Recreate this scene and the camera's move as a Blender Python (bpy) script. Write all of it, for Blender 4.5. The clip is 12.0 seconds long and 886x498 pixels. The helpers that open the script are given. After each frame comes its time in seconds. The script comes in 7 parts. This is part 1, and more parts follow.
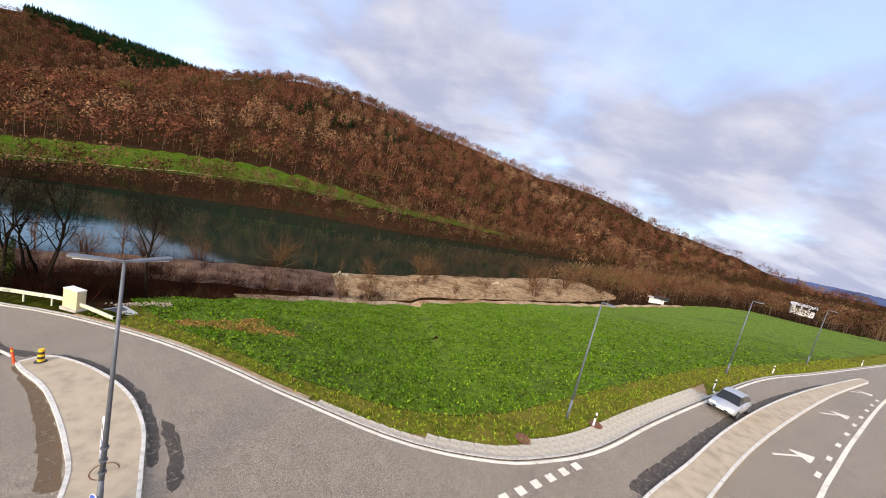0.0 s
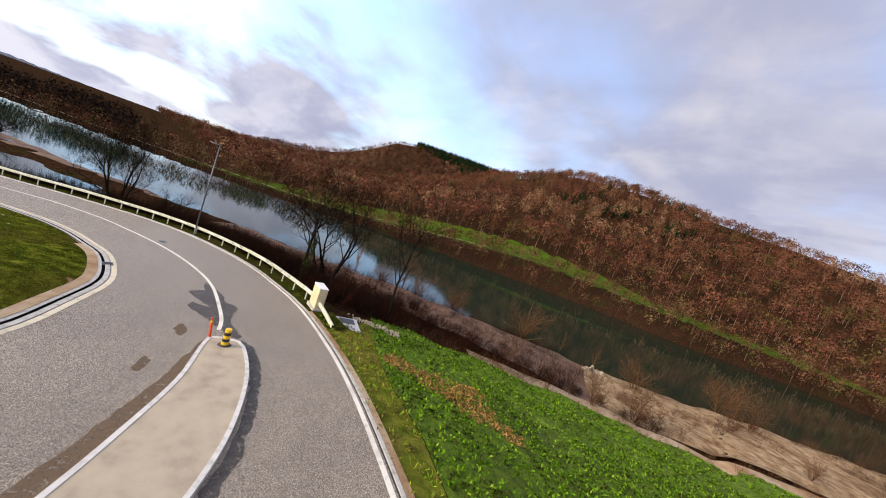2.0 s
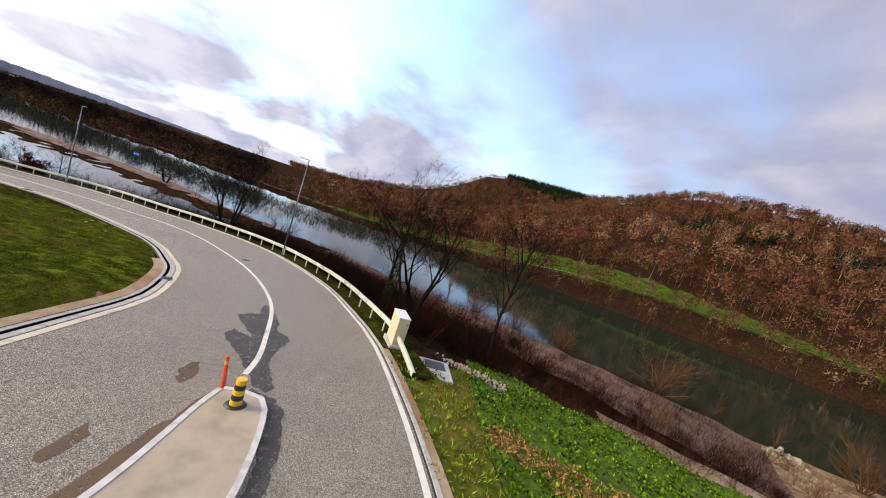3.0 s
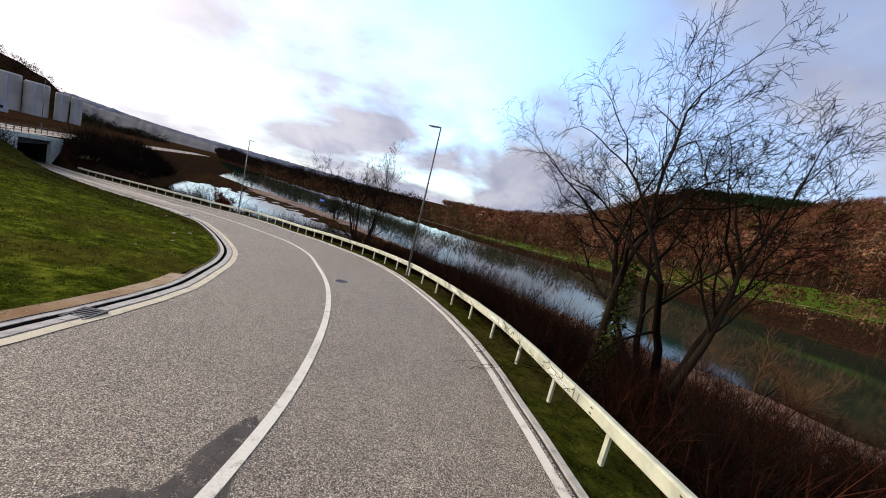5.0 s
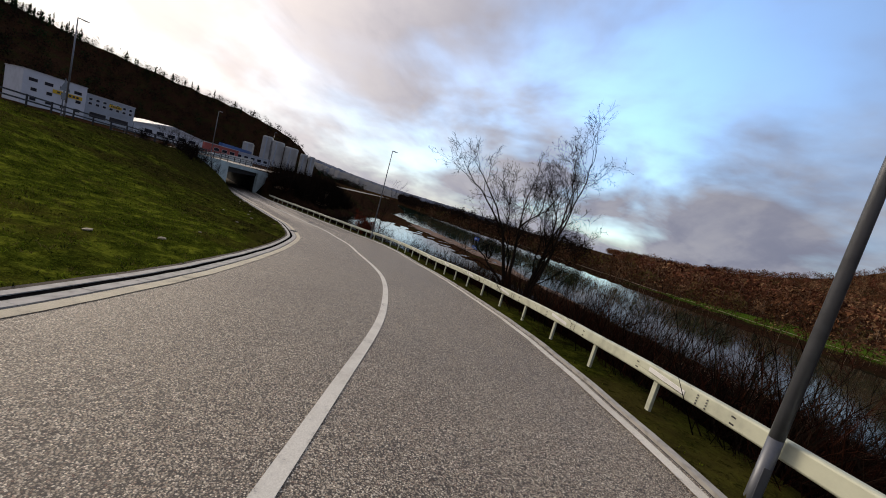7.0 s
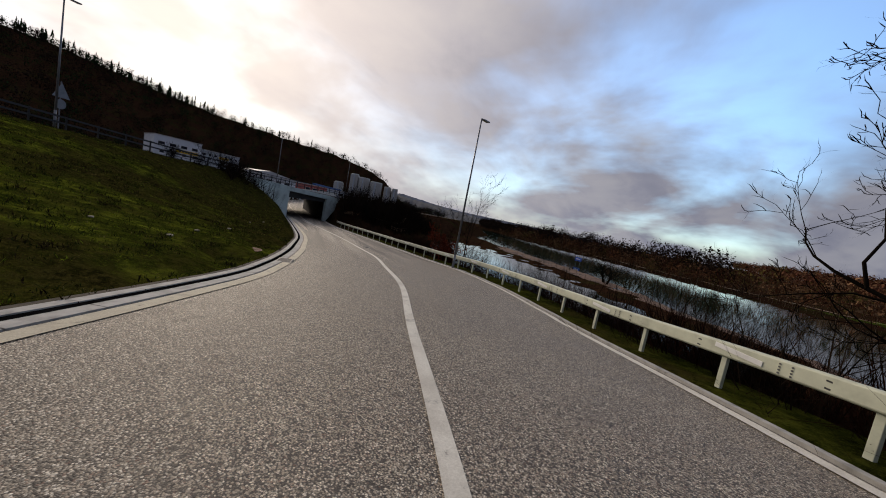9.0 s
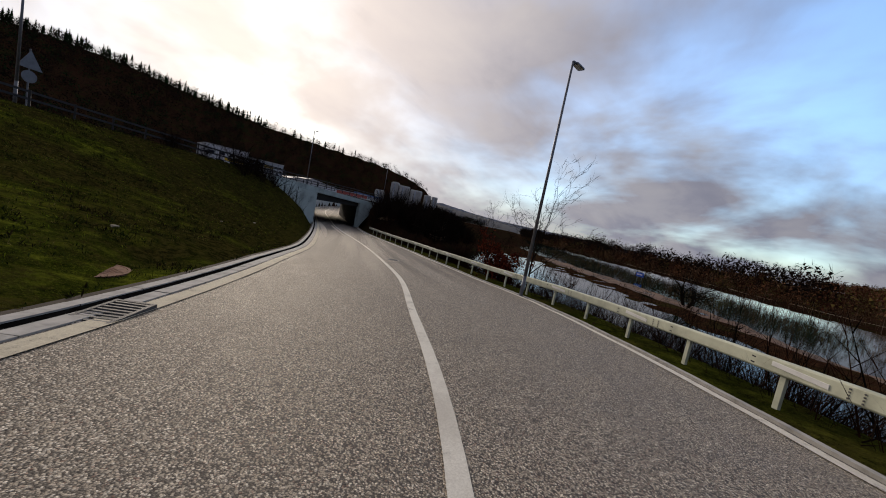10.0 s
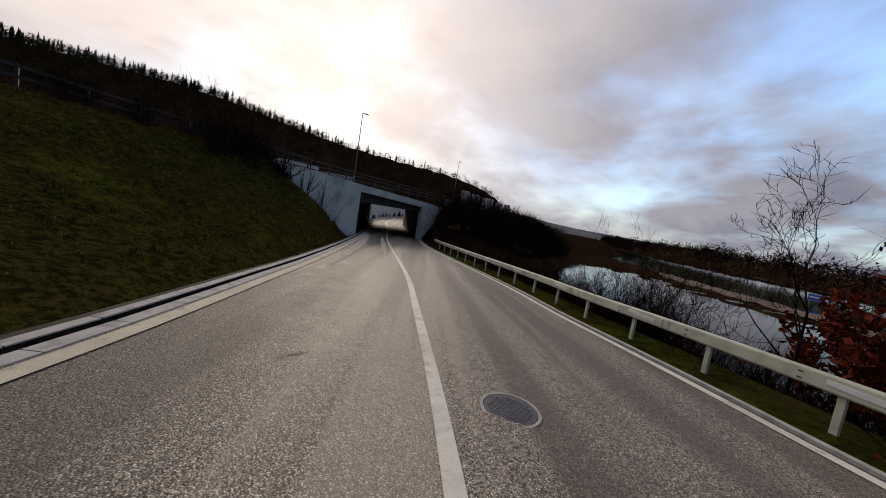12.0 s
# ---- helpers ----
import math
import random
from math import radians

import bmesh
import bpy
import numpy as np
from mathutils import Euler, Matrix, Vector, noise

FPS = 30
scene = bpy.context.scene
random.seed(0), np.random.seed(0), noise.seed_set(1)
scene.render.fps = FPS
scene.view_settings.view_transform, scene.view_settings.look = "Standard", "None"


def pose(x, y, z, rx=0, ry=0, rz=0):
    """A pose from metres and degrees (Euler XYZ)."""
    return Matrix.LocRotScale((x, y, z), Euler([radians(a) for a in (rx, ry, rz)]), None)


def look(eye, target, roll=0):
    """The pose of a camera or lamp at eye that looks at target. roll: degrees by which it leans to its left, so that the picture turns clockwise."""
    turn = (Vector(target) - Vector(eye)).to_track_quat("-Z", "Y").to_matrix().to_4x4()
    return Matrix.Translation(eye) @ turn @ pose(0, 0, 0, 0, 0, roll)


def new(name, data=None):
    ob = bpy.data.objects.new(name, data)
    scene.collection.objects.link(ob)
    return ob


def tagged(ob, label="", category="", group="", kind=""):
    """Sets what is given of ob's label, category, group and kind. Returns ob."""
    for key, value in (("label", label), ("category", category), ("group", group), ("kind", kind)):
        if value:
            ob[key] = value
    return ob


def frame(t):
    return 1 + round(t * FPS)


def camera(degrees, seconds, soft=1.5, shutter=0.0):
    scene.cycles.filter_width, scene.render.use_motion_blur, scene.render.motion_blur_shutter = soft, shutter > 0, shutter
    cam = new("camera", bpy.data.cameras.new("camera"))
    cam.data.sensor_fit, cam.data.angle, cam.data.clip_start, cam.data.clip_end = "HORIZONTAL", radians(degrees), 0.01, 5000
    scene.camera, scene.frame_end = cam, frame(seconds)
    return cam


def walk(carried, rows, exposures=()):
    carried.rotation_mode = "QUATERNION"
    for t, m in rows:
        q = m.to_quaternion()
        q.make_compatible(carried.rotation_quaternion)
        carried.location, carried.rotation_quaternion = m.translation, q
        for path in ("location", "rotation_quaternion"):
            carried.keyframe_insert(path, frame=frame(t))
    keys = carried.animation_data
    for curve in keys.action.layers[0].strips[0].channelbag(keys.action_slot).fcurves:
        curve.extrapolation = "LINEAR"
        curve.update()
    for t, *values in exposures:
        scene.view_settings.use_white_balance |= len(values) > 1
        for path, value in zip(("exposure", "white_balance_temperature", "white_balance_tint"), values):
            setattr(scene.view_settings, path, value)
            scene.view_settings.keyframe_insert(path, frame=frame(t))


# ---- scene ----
cam = camera(104.95, 12.0, soft=1.0)
PATH = [
    (0, (-6.272, 3.110, 11.905), (-6.312, 5.091, 11.636), 13.30),
    (0.5, (-6.753, 6.095, 10.657), (-7.154, 8.038, 10.410), 15.63),
    (1, (-7.688, 9.038, 9.412), (-8.460, 10.869, 9.187), 17.74),
    (1.5, (-9.216, 11.781, 8.274), (-10.326, 13.432, 8.067), 19.36),
    (2, (-11.346, 14.208, 7.171), (-12.734, 15.636, 6.982), 20.12),
    (2.5, (-14.035, 16.308, 6.092), (-15.626, 17.508, 5.918), 19.82),
    (4.5, (-26.350, 20.890, 2.731), (-28.297, 21.271, 2.480), 13.24),
    (5, (-29.882, 21.259, 1.829), (-31.860, 21.417, 1.582), 13.73),
    (5.5, (-33.494, 21.430, 1.186), (-35.479, 21.347, 0.957), 15.15),
    (6, (-37.228, 21.095, 0.591), (-39.186, 20.750, 0.368), 16.15),
    (6.5, (-41.043, 20.142, 0.052), (-42.949, 19.580, -0.169), 16.23),
    (7, (-44.909, 18.492, -0.471), (-46.754, 17.751, -0.691), 15.56),
    (7.5, (-48.741, 16.546, -0.987), (-50.521, 15.661, -1.203), 13.93),
    (9.5, (-59.935, 7.673, -2.735), (-61.469, 6.403, -2.918), 10.90),
    (10, (-62.740, 4.874, -3.002), (-64.195, 3.513, -3.181), 11.36),
    (10.5, (-65.238, 2.108, -3.174), (-66.615, 0.668, -3.347), 11.98),
    (11, (-67.549, -0.807, -3.362), (-68.840, -2.325, -3.539), 11.88),
    (11.5, (-69.730, -3.997, -3.599), (-70.941, -5.577, -3.789), 10.93),
    (12, (-71.802, -7.520, -3.865), (-72.945, -9.150, -4.059), 9.49),
]
EXPOSURES = [(0.0, 0.40, 6900, 12), (2.5, 0.18, 6900, 14), (5.0, -0.12, 6800, 12), (6.5, -0.68, 6850, 12), (7.5, -0.95, 6900, 12), (9.5, -1.15, 6900, 12), (12.0, -1.12, 6900, 14)]
walk(cam, [(t, look(e, g, r)) for t, e, g, r in PATH], EXPOSURES)

# ---------------------------------------------------------------- light
SUN_AZ, SUN_EL = radians(162.0), radians(18.0)          # counter-clockwise from +y
SUN_DIR = Vector((-math.sin(SUN_AZ) * math.cos(SUN_EL), math.cos(SUN_AZ) * math.cos(SUN_EL), math.sin(SUN_EL)))


def sky_world():
    w = bpy.data.worlds.new("sky")
    scene.world = w
    w.use_nodes = True
    nt = w.node_tree
    nt.nodes.clear()
    N = nt.nodes.new
    ln = nt.links.new
    out, bg = N("ShaderNodeOutputWorld"), N("ShaderNodeBackground")
    tc = N("ShaderNodeTexCoord")
    sky = N("ShaderNodeTexSky")
    sky.sky_type, sky.sun_disc = "NISHITA", False
    sky.sun_elevation, sky.sun_rotation = SUN_EL, -SUN_AZ
    sky.air_density, sky.dust_density, sky.ozone_density = 1.0, 0.6, 2.0
    sep = N("ShaderNodeSeparateXYZ")
    ln(tc.outputs["Generated"], sep.inputs[0])

    def mth(op, a, b=None, clamp=False):
        m = N("ShaderNodeMath")
        m.operation, m.use_clamp = op, clamp
        for i, v in enumerate((a, b)):
            if v is None:
                continue
            if isinstance(v, (int, float)):
                m.inputs[i].default_value = v
            else:
                ln(v, m.inputs[i])
        return m.outputs[0]

    def blend(fac, a, b, kind="MIX"):
        m = N("ShaderNodeMix")
        m.data_type, m.blend_type = "RGBA", kind
        for sock, v in ((m.inputs[0], fac), (m.inputs[6], a), (m.inputs[7], b)):
            if isinstance(v, (int, float)):
                sock.default_value = v
            elif isinstance(v, tuple):
                sock.default_value = (*v, 1)
            else:
                ln(v, sock)
        return m.outputs[2]

    def smooth(v, a, b):
        m = N("ShaderNodeMapRange")
        m.interpolation_type = "SMOOTHSTEP"
        ln(v, m.inputs[0])
        m.inputs[1].default_value, m.inputs[2].default_value = a, b
        return m.outputs[0]

    def toward(v):
        d = N("ShaderNodeVectorMath")
        d.operation = "DOT_PRODUCT"
        ln(tc.outputs["Generated"], d.inputs[0])
        d.inputs[1].default_value = v
        return d.outputs["Value"]

    # cloud sheet: the direction laid on a flat layer above
    up_z = mth("MAXIMUM", sep.outputs[2], 0.0)
    zc = mth("ADD", up_z, 0.34)
    comb = N("ShaderNodeCombineXYZ")
    ln(mth("DIVIDE", sep.outputs[0], zc), comb.inputs[0])
    ln(mth("DIVIDE", sep.outputs[1], zc), comb.inputs[1])

    def clouds(turn, scale, place, size, detail, rough, warp):
        mp = N("ShaderNodeMapping")
        mp.inputs["Rotation"].default_value = (0, 0, radians(turn))
        mp.inputs["Scale"].default_value = scale
        mp.inputs["Location"].default_value = place
        ln(comb.outputs[0], mp.inputs[0])
        n = N("ShaderNodeTexNoise")
        ln(mp.outputs[0], n.inputs["Vector"])
        for k, v in (("Scale", size), ("Detail", detail), ("Roughness", rough), ("Distortion", warp)):
            n.inputs[k].default_value = v
        return n.outputs[0]

    broad = clouds(-20, (1.0, 0.80, 1.0), (3.1, 1.7, 0.0), 1.1, 5.0, 0.50, 0.15)
    puffs = clouds(-28, (1.0, 0.85, 1.0), (7.3, 4.1, 0.0), 2.3, 8.0, 0.54, 0.30)
    wisps = clouds(62, (0.8, 1.5, 1.0), (1.3, 9.2, 0.0), 2.8, 7.0, 0.56, 0.30)
    # the cloud breaks open in the west
    opening = mth("POWER", mth("MAXIMUM", toward((-0.913, 0.010, 0.407)), 0.0), 8.0)
    low = mth("SUBTRACT", 1.0, mth("MULTIPLY", up_z, 5.0), True)
    amount = mth("ADD", mth("ADD", broad, mth("MULTIPLY", mth("SUBTRACT", puffs, 0.5), 0.45)), mth("MULTIPLY", low, 0.16))
    cover = mth("SUBTRACT", mth("ADD", 0.84, mth("MULTIPLY", smooth(amount, 0.28, 0.56), 0.16)), mth("MULTIPLY", opening, mth("SUBTRACT", 0.90, smooth(amount, 0.38, 0.68))))
    # nearness to the thin bright cloud round the sun
    face = toward((-0.127, -0.905, 0.407))
    near = mth("POWER", mth("MAXIMUM", face, 0.0), 6.0)
    wide = mth("POWER", mth("MAXIMUM", mth("ADD", mth("MULTIPLY", face, 0.5), 0.5), 0.0), 3.0)
    ramp = N("ShaderNodeValToRGB")
    ln(mth("ADD", mth("MULTIPLY", puffs, 0.6), mth("MULTIPLY", wisps, 0.4)), ramp.inputs[0])
    cr = ramp.color_ramp
    cr.elements[0].position, cr.elements[0].color = 0.33, (0.32, 0.365, 0.53, 1)
    cr.elements[1].position, cr.elements[1].color = 0.69, (0.60, 0.62, 0.71, 1)
    e = cr.elements.new(0.50)
    e.color = (0.38, 0.42, 0.58, 1)
    body = blend(mth("MULTIPLY", mth("SUBTRACT", 1.0, mth("MULTIPLY", up_z, 2.6), True), mth("MULTIPLY", smooth(wisps, 0.40, 0.62), 0.7)), ramp.outputs[0], (0.60, 0.64, 0.77))
    clear = blend(1.0, sky.outputs[0], (SKY_GAIN * 0.82, SKY_GAIN, SKY_GAIN * 1.15), "MULTIPLY")
    sheet_col = blend(cover, clear, body)
    thin = mth("ADD", 0.82, mth("MULTIPLY", smooth(mth("ADD", mth("MULTIPLY", puffs, 0.5), mth("MULTIPLY", wisps, 0.5)), 0.34, 0.64), 0.36))
    veil = blend(mth("MULTIPLY", wide, 0.80, True), (0.0, 0.0, 0.0), (0.68, 0.66, 0.69))
    veil = blend(mth("MULTIPLY", near, 0.95, True), veil, (2.05, 1.76, 1.44))
    veil = blend(1.0, veil, blend(thin, (0.0, 0.0, 0.0), (1.0, 1.0, 1.0)), "MULTIPLY")
    ln(blend(1.0, sheet_col, veil, "ADD"), bg.inputs[0])
    bg.inputs[1].default_value = SKY_STRENGTH
    ln(bg.outputs[0], out.inputs[0])


SKY_GAIN, SKY_STRENGTH = 0.72, 1.0
sky_world()
sun_data = bpy.data.lights.new("sun", "SUN")
sun_data.energy, sun_data.angle, sun_data.color = 3.3, radians(22), (1.0, 0.88, 0.72)
sun = new("sun", sun_data)
sun.matrix_world = look(SUN_DIR * 500, (0, 0, 0))


# ---------------------------------------------------------------- materials
def material(name, build, rough=0.8, metal=0.0, spec=0.5):
    m = bpy.data.materials.new(name)
    m.use_nodes = True
    nt = m.node_tree
    b = nt.nodes["Principled BSDF"]
    b.inputs["Roughness"].default_value, b.inputs["Metallic"].default_value = rough, metal
    b.inputs["Specular IOR Level"].default_value = spec
    build(nt, b)
    return m


def coords(nt, space="Object", scale=(1, 1, 1)):
    tc, mp = nt.nodes.new("ShaderNodeTexCoord"), nt.nodes.new("ShaderNodeMapping")
    nt.links.new(tc.outputs[space], mp.inputs[0])
    mp.inputs["Scale"].default_value = scale
    return mp.outputs[0]


def position(nt):
    return nt.nodes.new("ShaderNodeNewGeometry").outputs["Position"]


def noise_tex(nt, vec, scale, detail=4.0, rough=0.55, dist=0.0):
    n = nt.nodes.new("ShaderNodeTexNoise")
    nt.links.new(vec, n.inputs["Vector"])
    for k, v in (("Scale", scale), ("Detail", detail), ("Roughness", rough), ("Distortion", dist)):
        n.inputs[k].default_value = v
    return n.outputs[0]


def ramp_of(nt, fac, stops):
    r = nt.nodes.new("ShaderNodeValToRGB")
    nt.links.new(fac, r.inputs[0])
    els = r.color_ramp.elements
    for i, (p, c) in enumerate(stops):
        el = els[i] if i < 2 else els.new(p)
        el.position, el.color = p, (*c, 1)
    return r.outputs[0]


def mixed(nt, fac, a, b, blend="MIX"):
    m = nt.nodes.new("ShaderNodeMix")
    m.data_type, m.blend_type = "RGBA", blend
    for sock, v in ((m.inputs[0], fac), (m.inputs[6], a), (m.inputs[7], b)):
        if isinstance(v, (int, float)):
            sock.default_value = v
        elif isinstance(v, tuple):
            sock.default_value = (*v, 1)
        else:
            nt.links.new(v, sock)
    return m.outputs[2]


def stepped(nt, fac, a, b):
    m = nt.nodes.new("ShaderNodeMapRange")
    m.interpolation_type = "SMOOTHSTEP"
    nt.links.new(fac, m.inputs[0])
    m.inputs[1].default_value, m.inputs[2].default_value = a, b
    return m.outputs[0]


def times(nt, a, b, op="MULTIPLY"):
    m = nt.nodes.new("ShaderNodeMath")
    m.operation = op
    for i, v in enumerate((a, b)):
        if isinstance(v, (int, float)):
            m.inputs[i].default_value = v
        else:
            nt.links.new(v, m.inputs[i])
    return m.outputs[0]


def bump(nt, b, height, strength=0.4, distance=0.02):
    n = nt.nodes.new("ShaderNodeBump")
    n.inputs["Strength"].default_value, n.inputs["Distance"].default_value = strength, distance
    nt.links.new(height, n.inputs["Height"])
    nt.links.new(n.outputs[0], b.inputs["Normal"])


def plain(name, colour, rough=0.6, metal=0.0, vary=0.12, scale=6.0, relief=0.15):
    """A painted, metal or concrete surface with stains and fine grain."""
    def build(nt, b):
        v = coords(nt)
        big, fine = noise_tex(nt, v, scale, 5), noise_tex(nt, v, scale * 14, 3)
        dark = tuple(c * (1 - 2.2 * vary) for c in colour)
        lite = tuple(min(1, c * (1 + vary)) for c in colour)
        c1 = ramp_of(nt, big, [(0.3, dark), (0.7, lite), (0.5, colour)])
        c2 = mixed(nt, times(nt, fine, vary * 1.5), c1, tuple(c * 0.6 for c in colour))
        nt.links.new(c2, b.inputs["Base Color"])
        if relief:
            bump(nt, b, fine, relief, 0.01)
    return material(name, build, rough, metal)


def island(nt):
    return nt.nodes.new("ShaderNodeNewGeometry").outputs["Random Per Island"]


RAMP_FOOT = 59.0      # heading of the ramp's foot, degrees from x


def build_asphalt(nt, b):
    p = position(nt)
    stone, grit = nt.nodes.new("ShaderNodeTexVoronoi"), nt.nodes.new("ShaderNodeTexVoronoi")
    stone.inputs["Scale"].default_value, grit.inputs["Scale"].default_value = 78, 130
    nt.links.new(p, stone.inputs["Vector"])
    nt.links.new(p, grit.inputs["Vector"])
    patch, wide, fleck = noise_tex(nt, p, 0.30, 5, 0.6), noise_tex(nt, p, 1.9, 6, 0.65), noise_tex(nt, p, 7, 3, 0.7)
    base = ramp_of(nt, wide, [(0.3, (0.35, 0.29, 0.21)), (0.72, (0.57, 0.485, 0.365)), (0.5, (0.46, 0.385, 0.285))])
    base = mixed(nt, times(nt, stepped(nt, patch, 0.45, 0.68), 0.6), base, (0.34, 0.28, 0.215))
    base = mixed(nt, times(nt, stepped(nt, fleck, 0.64, 0.74), 0.4), base, (0.15, 0.125, 0.10))
    # tyre wear: long soft streaks along the straight foot of the ramp
    turn, lane = nt.nodes.new("ShaderNodeMapping"), nt.nodes.new("ShaderNodeMapping")
    nt.links.new(p, turn.inputs[0])
    turn.inputs["Rotation"].default_value = (0, 0, -math.radians(RAMP_FOOT))
    nt.links.new(turn.outputs[0], lane.inputs[0])
    lane.inputs["Scale"].default_value = (0.03, 0.95, 0.0)
    sep = nt.nodes.new("ShaderNodeSeparateXYZ")
    nt.links.new(p, sep.inputs[0])
    foot = times(nt, stepped(nt, times(nt, sep.outputs[1], -1.0), 0.0, 9.0), stepped(nt, times(nt, sep.outputs[0], -1.0), 56.0, 62.0))
    streak = noise_tex(nt, lane.outputs[0], 1.0, 3, 0.5)
    tone, fine = nt.nodes.new("ShaderNodeSeparateColor"), nt.nodes.new("ShaderNodeSeparateColor")
    nt.links.new(stone.outputs["Color"], tone.inputs[0])
    nt.links.new(grit.outputs["Color"], fine.inputs[0])
    base = mixed(nt, times(nt, stepped(nt, tone.outputs[0], 0.60, 0.90), 0.85), base, (0.95, 0.85, 0.68))
    base = mixed(nt, times(nt, stepped(nt, tone.outputs[1], 0.48, 0.80), 0.95), base, (0.060, 0.050, 0.042))
    base = mixed(nt, times(nt, stepped(nt, tone.outputs[2], 0.88, 0.98), 0.5), base, (0.30, 0.15, 0.10))
    base = mixed(nt, times(nt, stepped(nt, fine.outputs[0], 0.62, 0.95), 0.7), base, (0.10, 0.086, 0.070))
    base = mixed(nt, times(nt, stepped(nt, stone.outputs["Distance"], 0.42, 0.75), 0.8), base, (0.035, 0.030, 0.026))
    base = mixed(nt, times(nt, times(nt, stepped(nt, streak, 0.47, 0.62), foot), 0.62), base, (0.085, 0.068, 0.054))
    base = mixed(nt, times(nt, times(nt, stepped(nt, streak, 0.46, 0.34), foot), 0.35), base, (0.55, 0.47, 0.36))
    nt.links.new(base, b.inputs["Base Color"])
    nt.links.new(ramp_of(nt, wide, [(0.2, (0.55,) * 3), (0.8, (0.74,) * 3)]), b.inputs["Roughness"])
    bump(nt, b, times(nt, stone.outputs["Distance"], -1.0), 0.6, 0.008)


def paint_of(dark, lite):
    def build(nt, b):
        p = position(nt)
        wear, fine, dirt = noise_tex(nt, p, 3.5, 6, 0.7), noise_tex(nt, p, 60, 3, 0.7), noise_tex(nt, p, 0.9, 5, 0.7)
        c = ramp_of(nt, fine, [(0.3, dark), (0.7, lite)])
        c = mixed(nt, times(nt, stepped(nt, dirt, 0.45, 0.7), 0.35), c, (0.30, 0.25, 0.19))
        f = times(nt, stepped(nt, wear, 0.52, 0.70), stepped(nt, fine, 0.46, 0.58))
        nt.links.new(mixed(nt, f, c, (0.14, 0.12, 0.10)), b.inputs["Base Color"])
        bump(nt, b, fine, 0.3, 0.004)
    return build


def build_ground(nt, b):
    """Soil, dead grass and leaf litter of the banks and the far ground."""
    p = position(nt)
    a, c, f = noise_tex(nt, p, 0.12, 6, 0.6), noise_tex(nt, p, 1.3, 6, 0.65), noise_tex(nt, p, 14, 4, 0.7)
    col = ramp_of(nt, c, [(0.3, (0.010, 0.006, 0.004)), (0.7, (0.060, 0.028, 0.014)), (0.5, (0.028, 0.014, 0.008))])
    col = mixed(nt, times(nt, stepped(nt, a, 0.5, 0.64), 0.5), col, (0.022, 0.028, 0.007))
    col = mixed(nt, times(nt, stepped(nt, f, 0.5, 0.7), 0.45), col, (0.085, 0.050, 0.026))
    nt.links.new(col, b.inputs["Base Color"])
    bump(nt, b, f, 0.8, 0.06)


def turf_of(dark, mid, lite, straw, weeds=False):
    def build(nt, b):
        p = position(nt)
        a, c, e, f = noise_tex(nt, p, 0.22, 6, 0.62), noise_tex(nt, p, 1.3, 6, 0.75), noise_tex(nt, p, 6, 5, 0.8), noise_tex(nt, p, 34, 4, 0.8)
        col = ramp_of(nt, c, [(0.34, dark), (0.66, lite), (0.5, mid)])
        col = mixed(nt, times(nt, stepped(nt, a, 0.46, 0.62), 0.6), col, straw)
        col = mixed(nt, times(nt, stepped(nt, e, 0.50, 0.64), 0.75), col, dark)
        col = mixed(nt, times(nt, stepped(nt, f, 0.50, 0.66), 0.55), col, lite)
        if weeds:
            # dead brown weeds and bare soil towards the underpass, with painted shade mixed in
            sep = nt.nodes.new("ShaderNodeSeparateXYZ")
            nt.links.new(p, sep.inputs[0])
            patch = stepped(nt, times(nt, times(nt, sep.outputs[0], -0.020), times(nt, a, 1.3), "ADD"), 1.62, 2.02)
            col = mixed(nt, times(nt, patch, 0.85), col, mixed(nt, stepped(nt, e, 0.42, 0.62), (0.004, 0.004, 0.002), (0.058, 0.046, 0.013)))
        nt.links.new(col, b.inputs["Base Color"])
        bump(nt, b, e, 1.0, 0.10)
    return build


def build_meadow(nt, b):
    p = position(nt)
    a, c = noise_tex(nt, p, 0.02, 5, 0.6), noise_tex(nt, p, 0.25, 6, 0.7)
    col = ramp_of(nt, c, [(0.3, (0.034, 0.068, 0.007)), (0.7, (0.075, 0.125, 0.013))])
    col = mixed(nt, times(nt, stepped(nt, a, 0.50, 0.62), 0.5), col, (0.075, 0.070, 0.018))
    nt.links.new(col, b.inputs["Base Color"])


def build_verge(nt, b):
    p = position(nt)
    a, c, f = noise_tex(nt, p, 0.35, 6, 0.62), noise_tex(nt, p, 2.0, 6, 0.7), noise_tex(nt, p, 20, 4, 0.75)
    col = ramp_of(nt, c, [(0.3, (0.055, 0.080, 0.010)), (0.72, (0.30, 0.28, 0.040)), (0.5, (0.155, 0.175, 0.020))])
    col = mixed(nt, times(nt, stepped(nt, a, 0.48, 0.62), 0.6), col, (0.26, 0.20, 0.045))
    col = mixed(nt, times(nt, stepped(nt, f, 0.5, 0.7), 0.4), col, (0.07, 0.09, 0.012))
    nt.links.new(col, b.inputs["Base Color"])
    bump(nt, b, f, 1.0, 0.08)


